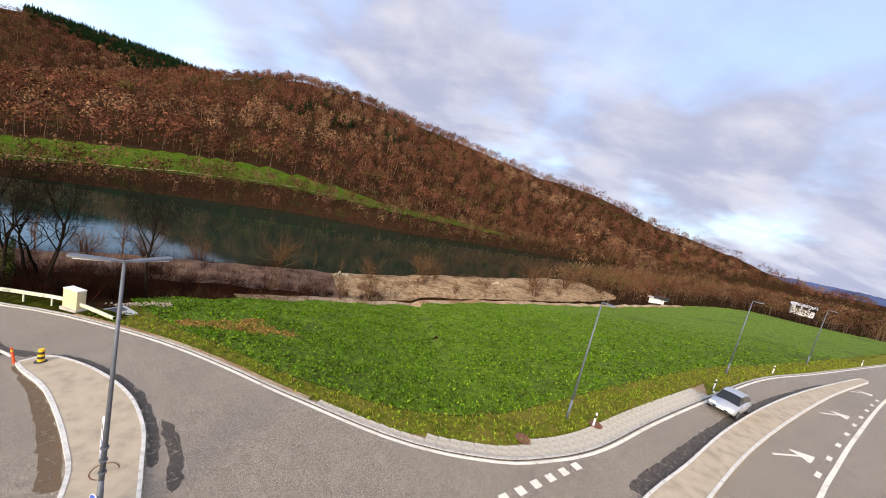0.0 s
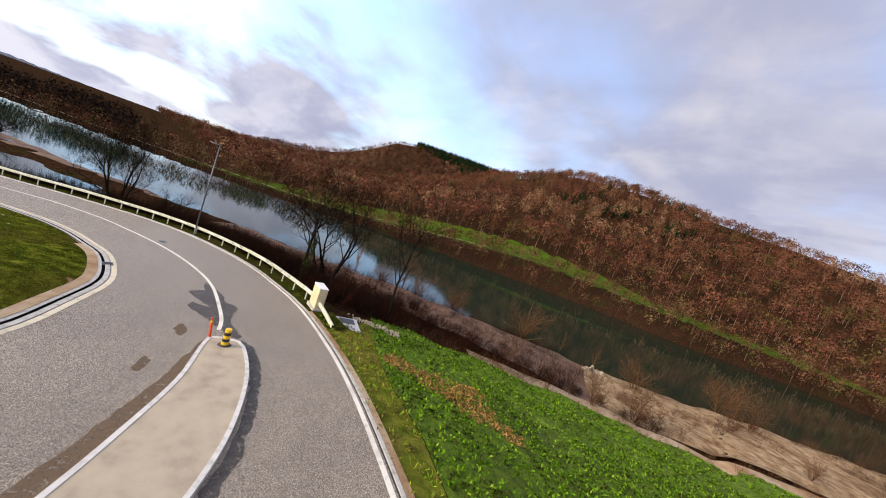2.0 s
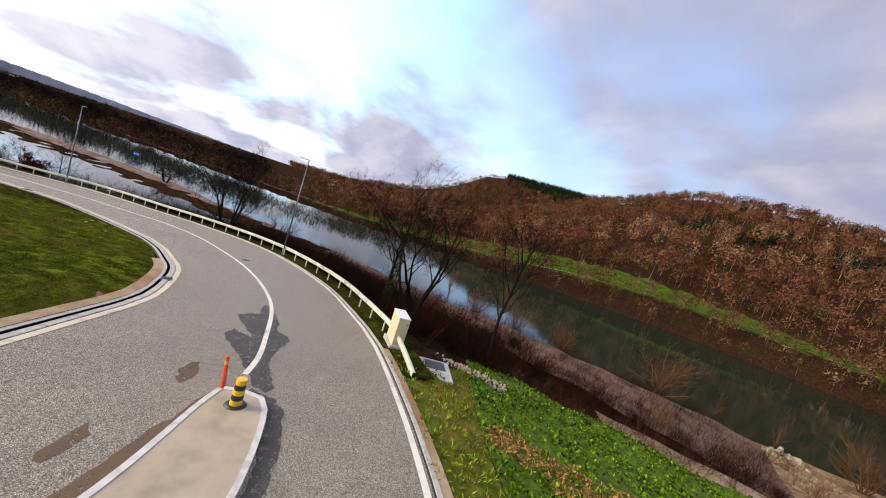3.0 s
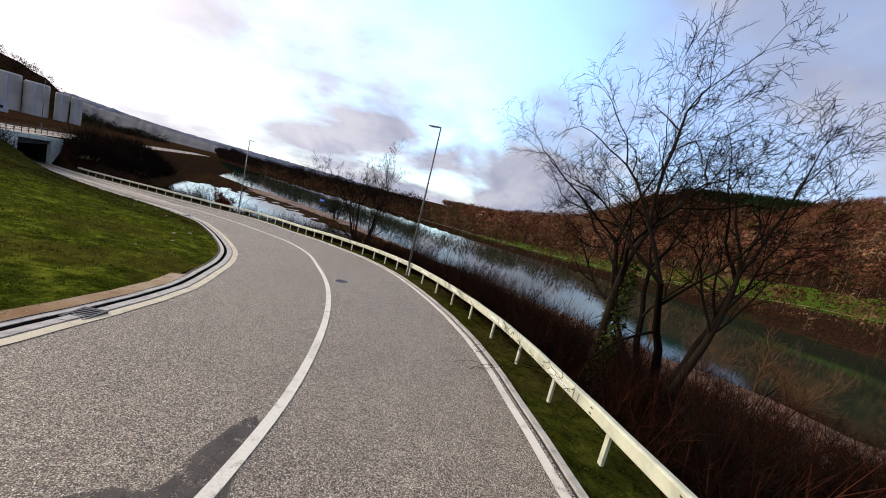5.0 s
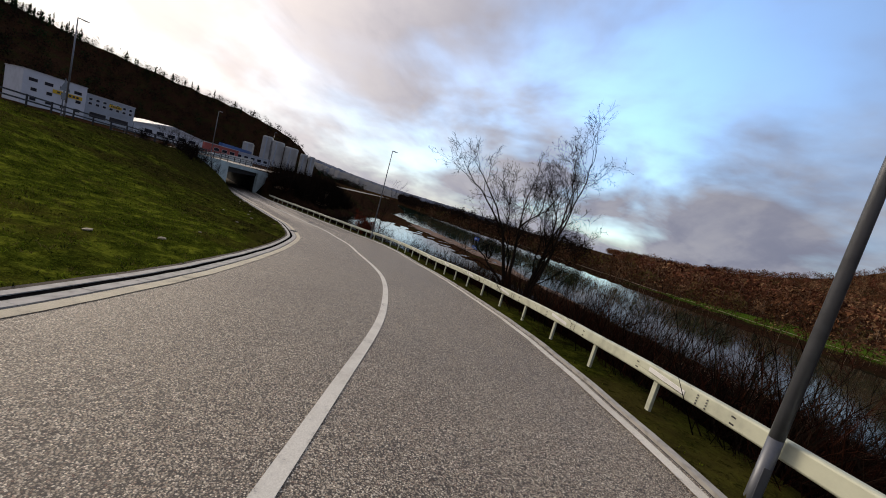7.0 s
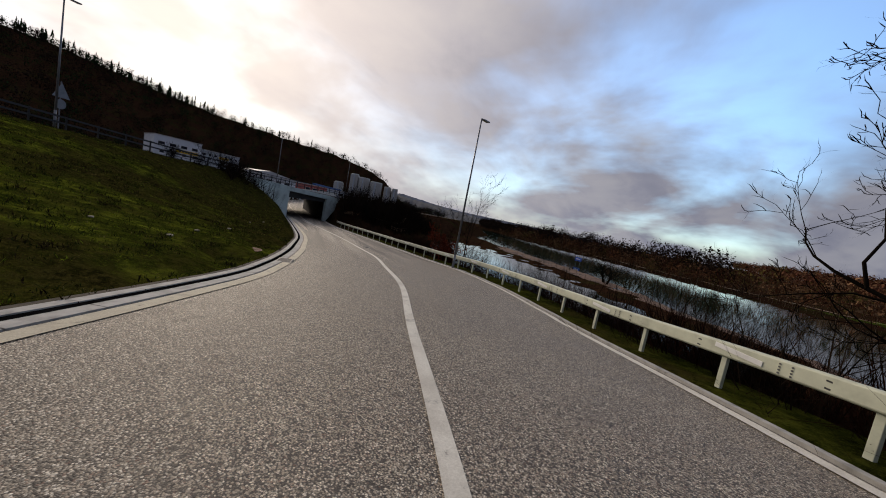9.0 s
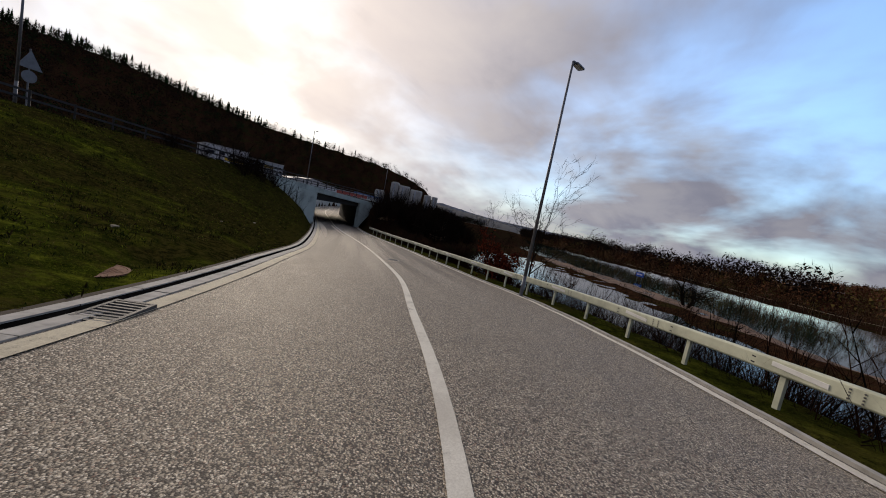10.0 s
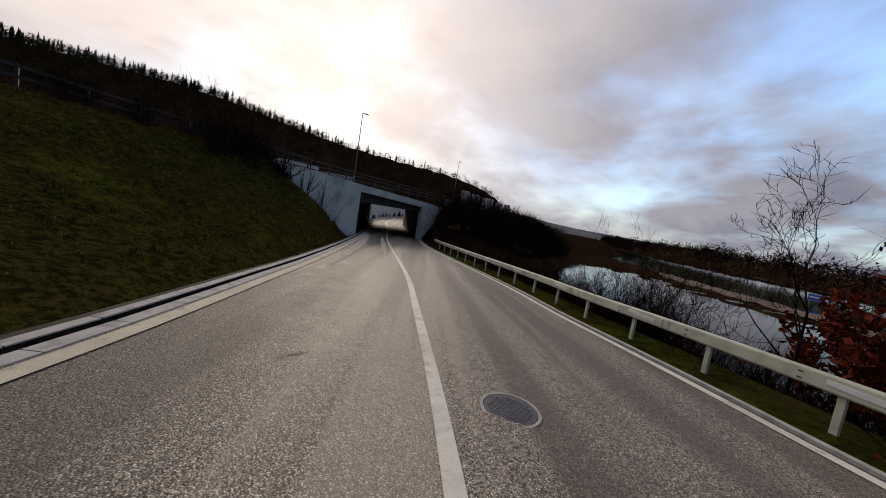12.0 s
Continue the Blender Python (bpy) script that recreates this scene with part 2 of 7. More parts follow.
def build_field(nt, b):
    p = position(nt)
    a, c, f = noise_tex(nt, p, 0.10, 5, 0.6), noise_tex(nt, p, 1.7, 6, 0.75), noise_tex(nt, p, 6, 5, 0.8)
    col = ramp_of(nt, c, [(0.32, (0.034, 0.055, 0.005)), (0.68, (0.20, 0.31, 0.016)), (0.5, (0.105, 0.18, 0.009))])
    col = mixed(nt, times(nt, stepped(nt, f, 0.50, 0.66), 0.55), col, (0.30, 0.44, 0.030))
    col = mixed(nt, times(nt, stepped(nt, a, 0.52, 0.66), 0.4), col, (0.040, 0.034, 0.012))
    nt.links.new(col, b.inputs["Base Color"])
    bump(nt, b, f, 1.0, 0.2)


def build_sand(nt, b):
    p = position(nt)
    a, c, f = noise_tex(nt, p, 0.25, 6, 0.65), noise_tex(nt, p, 1.8, 6, 0.7), noise_tex(nt, p, 26, 4, 0.75)
    col = ramp_of(nt, a, [(0.35, (0.27, 0.145, 0.066)), (0.62, (0.47, 0.37, 0.25)), (0.5, (0.38, 0.26, 0.15))])
    col = mixed(nt, times(nt, stepped(nt, c, 0.52, 0.68), 0.5), col, (0.22, 0.13, 0.07))
    col = mixed(nt, times(nt, stepped(nt, f, 0.52, 0.7), 0.5), col, (0.60, 0.53, 0.42))
    nt.links.new(col, b.inputs["Base Color"])
    bump(nt, b, f, 0.8, 0.06)


def build_bar(nt, b):
    """River gravel: pale stones, tan sand and brown dead growth in patches."""
    p = position(nt)
    a, c, e, f = noise_tex(nt, p, 0.16, 6, 0.7, 0.4), noise_tex(nt, p, 0.9, 6, 0.75), noise_tex(nt, p, 4.0, 5, 0.8), noise_tex(nt, p, 22, 4, 0.75)
    col = ramp_of(nt, c, [(0.34, (0.15, 0.085, 0.036)), (0.66, (0.56, 0.42, 0.25)), (0.5, (0.40, 0.26, 0.135))])
    col = mixed(nt, times(nt, stepped(nt, a, 0.50, 0.62), 0.75), col, (0.15, 0.075, 0.030))
    col = mixed(nt, times(nt, stepped(nt, e, 0.54, 0.66), 0.6), col, (0.10, 0.062, 0.034))
    col = mixed(nt, times(nt, stepped(nt, f, 0.54, 0.7), 0.5), col, (0.66, 0.54, 0.38))
    nt.links.new(col, b.inputs["Base Color"])
    bump(nt, b, e, 1.0, 0.25)


def build_water(nt, b):
    p = position(nt)
    w = noise_tex(nt, p, 0.9, 6, 0.6, 0.4)
    b.inputs["Base Color"].default_value = (0.003, 0.021, 0.013, 1)
    b.inputs["IOR"].default_value = 1.33
    bump(nt, b, w, 0.10, 0.05)


ASPHALT = material("asphalt", build_asphalt, 0.65, spec=0.28)
PAINT = material("road_paint", paint_of((0.64, 0.60, 0.50), (0.86, 0.82, 0.71)), 0.7, spec=0.3)
OLD_PAINT = material("dusty_paint", paint_of((0.50, 0.44, 0.31), (0.74, 0.67, 0.50)), 0.8, spec=0.2)
GROUND = material("bank_soil", build_ground, 1.0, spec=0.0)
TURF = material("turf", turf_of((0.005, 0.009, 0.001), (0.042, 0.056, 0.006), (0.20, 0.22, 0.022), (0.075, 0.058, 0.013), True), 1.0, spec=0.0)
MOSS = material("mossy_verge", turf_of((0.005, 0.006, 0.002), (0.028, 0.034, 0.005), (0.075, 0.080, 0.012), (0.060, 0.044, 0.015)), 1.0, spec=0.0)
VERGE_GRASS = material("verge_grass", build_verge, 1.0, spec=0.02)
MEADOW = material("meadow_grass", build_meadow, 1.0, spec=0.0)
FIELD = material("crop_field", build_field, 0.85, spec=0.2)
SAND = material("gravel_bar", build_sand, 0.95, spec=0.1)
BAR = material("river_gravel", build_bar, 0.95, spec=0.1)
BANK_SAND = plain("brown_bank_sand", (0.16, 0.085, 0.045), 0.95, vary=0.38, scale=0.35, relief=0.6)
VERGE_SOIL = plain("brown_gravel", (0.052, 0.038, 0.022), 0.95, vary=0.3, scale=2.5, relief=0.6)
WATER = material("river_water", build_water, 0.05, spec=0.42)
# concrete of the passage; its near-black colour stands in for the shade inside
UNDERPASS_SHADE = plain("shaded_concrete", (0.022, 0.021, 0.020), 0.95, vary=0.2, scale=0.8)
CONCRETE = plain("concrete", (0.50, 0.51, 0.48), 0.85, vary=0.16, scale=1.2)
BRIDGE_WALL = plain("weathered_concrete", (0.40, 0.48, 0.47), 0.9, vary=0.2, scale=0.7)
KERB = plain("kerb_stone", (0.44, 0.42, 0.38), 0.85, vary=0.18, scale=5)
PALE_KERB = plain("pale_kerb", (0.62, 0.60, 0.55), 0.85, vary=0.14, scale=4)
SLAB_GREY = plain("island_concrete", (0.42, 0.35, 0.25), 0.9, vary=0.12, scale=1.5)
STEEL = plain("galvanised_steel", (0.125, 0.14, 0.165), 0.55, 0.2, vary=0.10, scale=4, relief=0.05)
RAIL = plain("rail_steel", (0.55, 0.57, 0.44), 0.6, 0.05, vary=0.12, scale=3, relief=0.05)
DARK_STEEL = plain("dark_painted_steel", (0.022, 0.023, 0.025), 0.7, vary=0.15, scale=4, relief=0.05)
POLE = plain("pole_steel", (0.16, 0.17, 0.19), 0.45, 0.5, vary=0.1, scale=5, relief=0.05)
CREAM = plain("cream_paint", (0.62, 0.53, 0.33), 0.55, vary=0.06, scale=2, relief=0.04)
WHITE = plain("white_paint", (0.78, 0.78, 0.76), 0.45, vary=0.06, scale=4, relief=0.03)
# near-black without gloss: paints the darkness down inside the gutter's slot
SLOT_SHADE = material("slot_shade", lambda nt, b: nt.links.new(ramp_of(nt, noise_tex(nt, position(nt), 9), [(0.3, (0.002,) * 3), (0.7, (0.009,) * 3)]), b.inputs["Base Color"]), 1.0, spec=0.0)
BLACK = plain("black_plastic", (0.02, 0.02, 0.022), 0.5, vary=0.1, scale=8)
YELLOW = plain("yellow_paint", (0.75, 0.47, 0.02), 0.5, vary=0.08, scale=8)
ORANGE = plain("orange_paint", (0.75, 0.10, 0.03), 0.5, vary=0.08, scale=8)
BLUE = plain("blue_sheet", (0.01, 0.08, 0.50), 0.4, vary=0.06, scale=6, relief=0.02)
IRON = plain("cast_iron", (0.10, 0.10, 0.105), 0.6, 0.5, vary=0.2, scale=9, relief=0.4)
RUST = plain("rusty_iron", (0.20, 0.09, 0.05), 0.85, 0.1, vary=0.2, scale=9, relief=0.4)
STONE = plain("limestone", (0.40, 0.34, 0.24), 0.9, vary=0.16, scale=3, relief=0.5)


# ---------------------------------------------------------------- geometry helpers
def mesh_of(name, verts, faces, mats, idx=None, smooth=False):
    me = bpy.data.meshes.new(name)
    me.from_pydata([tuple(v) for v in verts], [], [tuple(f) for f in faces])
    for m in (mats if isinstance(mats, (list, tuple)) else [mats]):
        me.materials.append(m)
    if idx is not None:
        me.polygons.foreach_set("material_index", np.asarray(idx, np.int32))
    if smooth:
        me.polygons.foreach_set("use_smooth", [True] * len(me.polygons))
    me.update()
    return me


def thing(name, label, category, at=None, group="", kind=""):
    ob = new(name)
    if at is not None:
        ob.matrix_world = at
    return tagged(ob, label, category, group, kind)


def under(ob, parent):
    ob.parent = parent
    return ob


def part(name, bm, mat, parent, label="", smooth=False):
    me = bpy.data.meshes.new(name)
    bm.normal_update()
    bm.to_mesh(me)
    bm.free()
    for m in (mat if isinstance(mat, (list, tuple)) else [mat]):
        me.materials.append(m)
    if smooth:
        me.polygons.foreach_set("use_smooth", [True] * len(me.polygons))
    ob = under(new(name, me), parent)
    return tagged(ob, label) if label else ob


def box(bm, lo, hi, bevel=0.0, mat=0, m=None):
    g = bmesh.ops.create_cube(bm, size=1)
    lo, hi = Vector(lo), Vector(hi)
    bmesh.ops.scale(bm, vec=hi - lo, verts=g["verts"])
    bmesh.ops.translate(bm, vec=(lo + hi) / 2, verts=g["verts"])
    fs = {f for v in g["verts"] for f in v.link_faces}
    vs = g["verts"]
    if bevel:
        r = bmesh.ops.bevel(bm, geom=list({e for v in vs for e in v.link_edges}), offset=bevel, segments=2, affect="EDGES", profile=0.6)
        fs = {f for f in fs if f.is_valid} | set(r["faces"])
        vs = list({v for f in fs for v in f.verts})
    for f in fs:
        f.material_index = mat
    if m is not None:
        bmesh.ops.transform(bm, matrix=m, verts=vs)
    return vs


def cone(bm, r0, r1, z0, z1, n=12, m=None, mat=0):
    g = bmesh.ops.create_cone(bm, cap_ends=True, segments=n, radius1=r0, radius2=r1, depth=z1 - z0)
    bmesh.ops.translate(bm, vec=(0, 0, (z0 + z1) / 2), verts=g["verts"])
    for f in {f for v in g["verts"] for f in v.link_faces}:
        f.material_index = mat
    if m is not None:
        bmesh.ops.transform(bm, matrix=m, verts=g["verts"])
    return g["verts"]


def curve_through(pts, step=1.0):
    """A smooth line through the points, evenly resampled."""
    p = np.array(pts, float)
    q = np.vstack([2 * p[0] - p[1], p, 2 * p[-1] - p[-2]])
    out = []
    for i in range(1, len(q) - 2):
        n = max(4, int(np.linalg.norm(q[i + 1] - q[i]) / 0.25))
        t = np.linspace(0, 1, n, endpoint=False)[:, None]
        a, b, c, d = q[i - 1], q[i], q[i + 1], q[i + 2]
        out.append(0.5 * (2 * b + (c - a) * t + (2 * a - 5 * b + 4 * c - d) * t ** 2 + (3 * b - a - 3 * c + d) * t ** 3))
    o = np.vstack(out + [p[-1:]])
    s = np.r_[0, np.cumsum(np.linalg.norm(np.diff(o[:, :2], axis=0), axis=1))]
    k = np.linspace(0, s[-1], max(2, int(round(s[-1] / step)) + 1))
    return np.column_stack([np.interp(k, s, o[:, j]) for j in range(o.shape[1])])


def normals(line):
    d = np.gradient(line[:, :2], axis=0)
    d /= np.linalg.norm(d, axis=1)[:, None]
    return np.column_stack([-d[:, 1], d[:, 0]])


def nearest(line, x, y, closed=False):
    """Distance to the line, its z (or index) at the nearest place and the side (+: left of its way)."""
    x, y = np.atleast_1d(np.asarray(x, float)), np.atleast_1d(np.asarray(y, float))
    best, zz, side, ss = np.full(x.shape, 1e9), np.zeros(x.shape), np.zeros(x.shape), np.zeros(x.shape)
    run = 0.0
    n = len(line)
    for i in range(n if closed else n - 1):
        a, b = line[i], line[(i + 1) % n]
        dx, dy = b[0] - a[0], b[1] - a[1]
        l2 = dx * dx + dy * dy + 1e-12
        t = np.clip(((x - a[0]) * dx + (y - a[1]) * dy) / l2, 0, 1)
        ex, ey = x - a[0] - t * dx, y - a[1] - t * dy
        d = np.hypot(ex, ey)
        m = d < best
        best = np.where(m, d, best)
        if len(a) > 2:
            zz = np.where(m, a[2] + t * (b[2] - a[2]), zz)
        side = np.where(m, np.sign(dx * ey - dy * ex), side)
        ss = np.where(m, run + t * math.sqrt(l2), ss)
        run += math.sqrt(l2)
    return best, zz, side, ss


def inside(poly, x, y):
    c = np.zeros(np.shape(x), bool)
    n = len(poly)
    for i in range(n):
        (x0, y0), (x1, y1) = poly[i][:2], poly[(i + 1) % n][:2]
        if y0 != y1:
            c ^= ((y0 > y) != (y1 > y)) & (x < (x1 - x0) * (y - y0) / (y1 - y0) + x0)
    return c


def sm(x, a, b):
    t = np.clip((x - a) / (b - a), 0, 1)
    return t * t * (3 - 2 * t)


# ---------------------------------------------------------------- the plan
RAMP = curve_through([(130, 96, 2.9), (60, 53, 2.25), (40, 40, 2.1), (28, 32, 1.95), (17, 25, 1.6), (6, 18.5, 1.1), (-4, 15.5, .55), (-12, 16.3, .1), (-20, 18, -.45), (-28, 19.2, -1.15),
                      (-33.5, 19.8, -1.6), (-39.5, 19.25, -2.1), (-44, 18, -2.5), (-48, 16.45, -2.85), (-52.2, 14.4, -3.25), (-57.2, 11.0, -3.8),
                      (-62, 6.4, -4.35), (-65, 3.2, -4.7), (-68, -.8, -5.05), (-70.2, -3.8, -5.3), (-73.3, -9, -5.75), (-75.7, -13.7, -6.0),
                      (-78.3, -19.1, -6.3), (-83, -30.2, -6.75), (-86.6, -38.4, -7.0), (-90.3, -46.5, -7.15), (-94, -54.6, -7.25), (-97.8, -62.8, -7.3), (-101.5, -71, -7.2), (-106.5, -80, -7.0), (-114, -89, -6.6), (-126, -98, -6.0), (-142, -105, -5.2)], 1.0)


def ramp_z(x, y):
    """Height of the ramp's surface, banked through the bend."""
    d, z, side, _ = nearest(RAMP[::2], x, y)
    cross = np.interp(np.atleast_1d(x), [-85, -66, -61, -50, -36], [-0.03, -0.028, 0, 0.025, 0])
    return z - cross * side * np.minimum(d, 6.0)


def lay(pts, step=0.8):
    """A line on the ramp's surface, through plan points."""
    c = curve_through([p[:2] for p in pts], step)
    return np.column_stack([c, ramp_z(c[:, 0], c[:, 1])])


RIGHT = lay([(130, 96), (80, 67), (60, 55.5), (39.4, 43.6), (27.1, 36.7), (16.4, 29.2), (9.1, 23.9), (4.0, 20.0), (0.6, 18.3), (-2.2, 17.6), (-6.3, 17.8),
             (-13, 19.7), (-17.4, 21.2), (-21.8, 22.5), (-26, 23.4), (-31, 24.05), (-36, 23.9), (-40.4, 23.4), (-45.7, 21.9), (-50.7, 19.8), (-56, 16.7),
             (-62, 12), (-66.6, 8), (-71.6, 3.0), (-74.6, -1.1), (-78, -7.6), (-80.5, -13.3), (-82.7, -17.9), (-86.2, -27.2), (-89.6, -36.2), (-93.8, -44.8), (-97.8, -52.9), (-101.6, -61), (-105.3, -69.2), (-110, -77.5), (-117, -85.5), (-128, -94), (-143, -100.8)])
LEFT = lay([(-19.5, -1.5), (-20.3, 2.5), (-21.8, 7.0), (-24.2, 10.8), (-27, 13), (-29.5, 14.1), (-33, 15.3), (-36.4, 15.5), (-39.5, 15.25), (-42.2, 14.5), (-45.4, 13.4),
            (-49.1, 11.5), (-54.8, 7.6), (-59.8, 3.6), (-62.2, 1.1), (-65, -2.6), (-66.9, -5.5), (-70.6, -11.5), (-73.5, -16.9), (-77.4, -24.6),
            (-81.8, -33.6), (-85.5, -41.5), (-89.6, -50.5), (-93.3, -58.6), (-97, -66.8), (-101, -75.5), (-106, -84), (-114, -92.6), (-125.5, -101.8), (-142, -109)])
MAIN = curve_through([(130, 95, 2.9), (70, 58, 2.3), (39.8, 37.4, 2.1), (32.1, 32.4, 2.0), (16.8, 20.9, 1.5), (0, 8.5, .8), (-20, -5.3, .1), (-40, -18.8, -.8),
                      (-57, -29.4, -1.55), (-72, -37.6, -2.1), (-85.2, -44.4, -2.45), (-105, -54.5, -2.7), (-140, -71, -2.9), (-250, -118, -3.0)], 2.0)
M_NORTH, M_SOUTH = 4.4, 5.0
WATER_Z = -9.5
SHORE = curve_through([(1000, 560), (500, 420), (300, 350), (180, 275), (60, 175), (12, 122), (-4, 106), (-19, 91), (-30, 80), (-41, 73), (-53, 65), (-63, 57), (-75, 46), (-87, 39),
                       (-96, 31), (-104, 23), (-116, 12), (-134, -3), (-152, -24), (-190, -62), (-260, -130), (-420, -250), (-800, -480)], 4.0)
FAR_SHORE = curve_through([(1000, 680), (700, 570), (500, 505), (300, 405), (120, 300), (26, 235), (-8, 208), (-38, 183), (-65, 173), (-97, 148), (-122, 115), (-140, 85), (-152, 62),
                           (-170, 38), (-195, 8), (-230, -30), (-270, -75), (-340, -140), (-470, -240), (-800, -440)], 6.0)
LAGOON = [(-83, 15), (-97, 13), (-110, 0), (-126, -18), (-140, -42), (-136, -58), (-121, -55), (-110, -38), (-101, -22), (-94, -8), (-87, 4)]
EYE0 = np.array((-20.0, 10.0))
# skyline of the wooded hill across the river: azimuth (ccw from +y), distance of the ridge, its height
NORTH_HILL = [(-80, 900, 12), (-52, 900, 12), (-47, 800, 8), (-44.6, 740, 14), (-39.6, 690, 34), (-33.8, 660, 46), (-30.6, 650, 52), (-25.8, 620, 68), (-20.8, 610, 80), (-15.7, 600, 87),
              (-12.7, 600, 88), (-5.9, 600, 103), (0, 600, 115), (7, 600, 125), (16.8, 600, 140), (21.8, 600, 143), (26.6, 600, 141), (30.3, 600, 131), (33, 600, 119), (36, 600, 108),
              (39, 585, 98), (43, 570, 76), (50, 560, 46), (55, 560, 27), (60, 560, 14), (70, 600, 8), (80, 700, 4), (100, 1400, -4)]
# the farther hill beyond its left shoulder, with the conifer ridge
BACK_HILL = [(26, 1000, 120), (32, 1000, 150), (38, 1000, 163), (44, 1000, 168), (48, 1000, 167), (53, 1000, 164), (56.5, 1000, 153), (60, 1000, 112), (63.8, 1000, 74), (69, 1000, 45), (73.6, 1000, 32), (77, 1000, 14), (82, 1000, -2)]
SOUTH_HILL = [(118, 450, -6), (128, 450, -3), (132, 450, 5), (134, 450, 25), (137, 450, 36), (142, 450, 45), (150, 450, 51), (158, 450, 57), (165, 450, 66), (172, 450, 76), (178, 450, 79), (184, 450, 78),
              (191, 450, 75), (200, 450, 78), (220, 450, 80), (240, 500, 75), (260, 600, 60), (275, 800, 30), (285, 900, 8)]


def polar(x, y):
    dx, dy = x - EYE0[0], y - EYE0[1]
    return np.degrees(np.arctan2(-dx, dy)), np.hypot(dx, dy)


def hill(x, y, table, wrap):
    az, r = polar(x, y)
    az = np.where(az < wrap, az + 360, az)
    t = np.array(table, float)
    return az, r, np.interp(az, t[:, 0], t[:, 1]), np.interp(az, t[:, 0], t[:, 2], left=0, right=0)


def hill_foot(az):
    return np.interp(az, [125, 150, 163, 178], [400, 360, 250, 190])


def ground_z(x, y):
    x, y = np.asarray(x, float), np.asarray(y, float)
    shp = x.shape
    x, y = x.ravel(), y.ravel()
    dR, zR, sR, _ = nearest(RIGHT[::3], x, y)
    dL, zL, sL, _ = nearest(LEFT[::3], x, y)
    dM, zM, sM, _ = nearest(MAIN, x, y)
    sM = -sM                                  # +: river side of the main road
    zC = ramp_z(x, y)
    dS, _, sS, _ = nearest(SHORE, x, y)
    dF, _, sF, _ = nearest(FAR_SHORE, x, y)
    dG = nearest([(*p, 0) for p in LAGOON], x, y, True)[0]
    inG = inside(LAGOON, x, y)
    # river side: from the ramp's edge down to the water
    dw = np.where(inG, 0, np.minimum(dS, dG))
    t = dR / (dR + dw + 0.01)
    drop = np.interp(t, [0, 0.03, 0.55, 0.62, 0.86, 0.95, 1.0], [0, 0.012, 0.66, 0.74, 0.80, 0.90, 1.12])
    river = (zR - 0.12) + (WATER_Z - 0.25 - zR) * drop
    far_bank = np.clip(dF, 0, 400)
    bed = WATER_Z - 1.2
    z = np.where(sS < 0, bed, river)          # beyond the near shore
    z = np.where(inG, WATER_Z - 0.3 - np.clip(dG * 0.2, 0, 1), z)
    # the other bank and the hill
    az, r, R, h = hill(x, y, NORTH_HILL, -100)
    over = sF < 0
    u = np.clip(dF / np.maximum(R - (r - dF), 60), 0, 1.6)
    rise = np.interp(u, [0, 0.03, 0.10, 0.22, 0.5, 0.8, 1.0, 1.6], [0.0, 0.055, 0.075, 0.17, 0.52, 0.86, 1.0, 0.9])
    north = WATER_Z - 0.3 + (np.maximum(h, 4) - WATER_Z) * rise
    azb, rb, Rb, hb = hill(x, y, BACK_HILL, -100)
    back = -9 + (hb + 9) * np.interp(rb, [560, 620, 800, 940, 1000, 1300], [0, 0.08, 0.55, 0.92, 1.0, 0.75])
    north = np.where((azb > 26) & (azb < 82) & (rb > 560), np.maximum(north, back), north)
    z = np.where(over, north, z)
    # inside of the bend: the slope between ramp and main road
    land = (sR > 0)
    zm, dm = zM, np.maximum(dM - np.where(sM > 0, M_NORTH + 1.3, M_SOUTH + 1.3), 0)
    tt = dL / (dL + dm + 0.01)
    slope = zL - 0.05 + (zm - zL) * sm(tt, -0.10, 1.05)
    # which side of the ramp
    z = np.where(land, slope, z)
    south = (sM < 0) | (dm <= 0)
    az2, r2, R2, h2 = hill(x, y, SOUTH_HILL, 0)
    foot = hill_foot(az2)
    v = np.clip((r2 - foot) / np.maximum(R2 - foot, 60), 0, 1.6)
    flat = zM - 0.15 - 0.6 * sm(dm, 1, 8)
    zs = flat + (h2 + 3) * np.interp(v, [0, 0.2, 0.5, 0.85, 1, 1.6], [0, 0.12, 0.5, 0.9, 1, 0.9])
    z = np.where((sM < 0) & land | (sM < 0) & (dM < 400) & (sS > 0) & (x < -70), zs, z)
    # banks of the main road west of the underpass
    west = (x < -84) & (sM > 0) & ~land
    z = np.where(west, np.maximum(z, zM - 0.25 - 0.55 * dm), z)
    z = np.where(dm <= 0, zM - 0.10, z)
    # the ramp's own bed, cut through under the bridge
    bed_w = (sR > 0) & (sL < 0) & (x < -22)
    z = np.where(bed_w | ((dL < 1.6) & (x < -26)) | ((dR < 1.6) & (x < -8)), np.minimum(z, np.where(bed_w, zC - 0.10, np.where(dL < dR, zL, zR) - 0.10)), z)
    # the slopes fall away in front of the bridge's wing walls
    lx, ly = -0.891 * (x + 85.2) - 0.454 * (y + 44.4), 0.454 * (x + 85.2) - 0.891 * (y + 44.4)
    cap = -2.45 + np.interp(lx, [-15.5, -13.6, -11.2, -6.9, 4.65, 9.2, 11], [0.0, -1.6, -2.9, -4.6, -4.75, -1.2, 0.0])
    z = np.where((ly > -12) & (ly < -4.4) & (lx > -15) & (lx < 11), np.minimum(z, cap + 0.25 * np.maximum(-4.9 - ly, 0) * 0), z)
    free = sm(np.minimum(np.minimum(dR, dL), dM - 6), 3, 12)
    z = z + 0.10 * free * (np.sin(0.83 * x + 1.3 * np.sin(0.41 * y)) + np.sin(1.07 * y + 1.7 * np.sin(0.37 * x)))
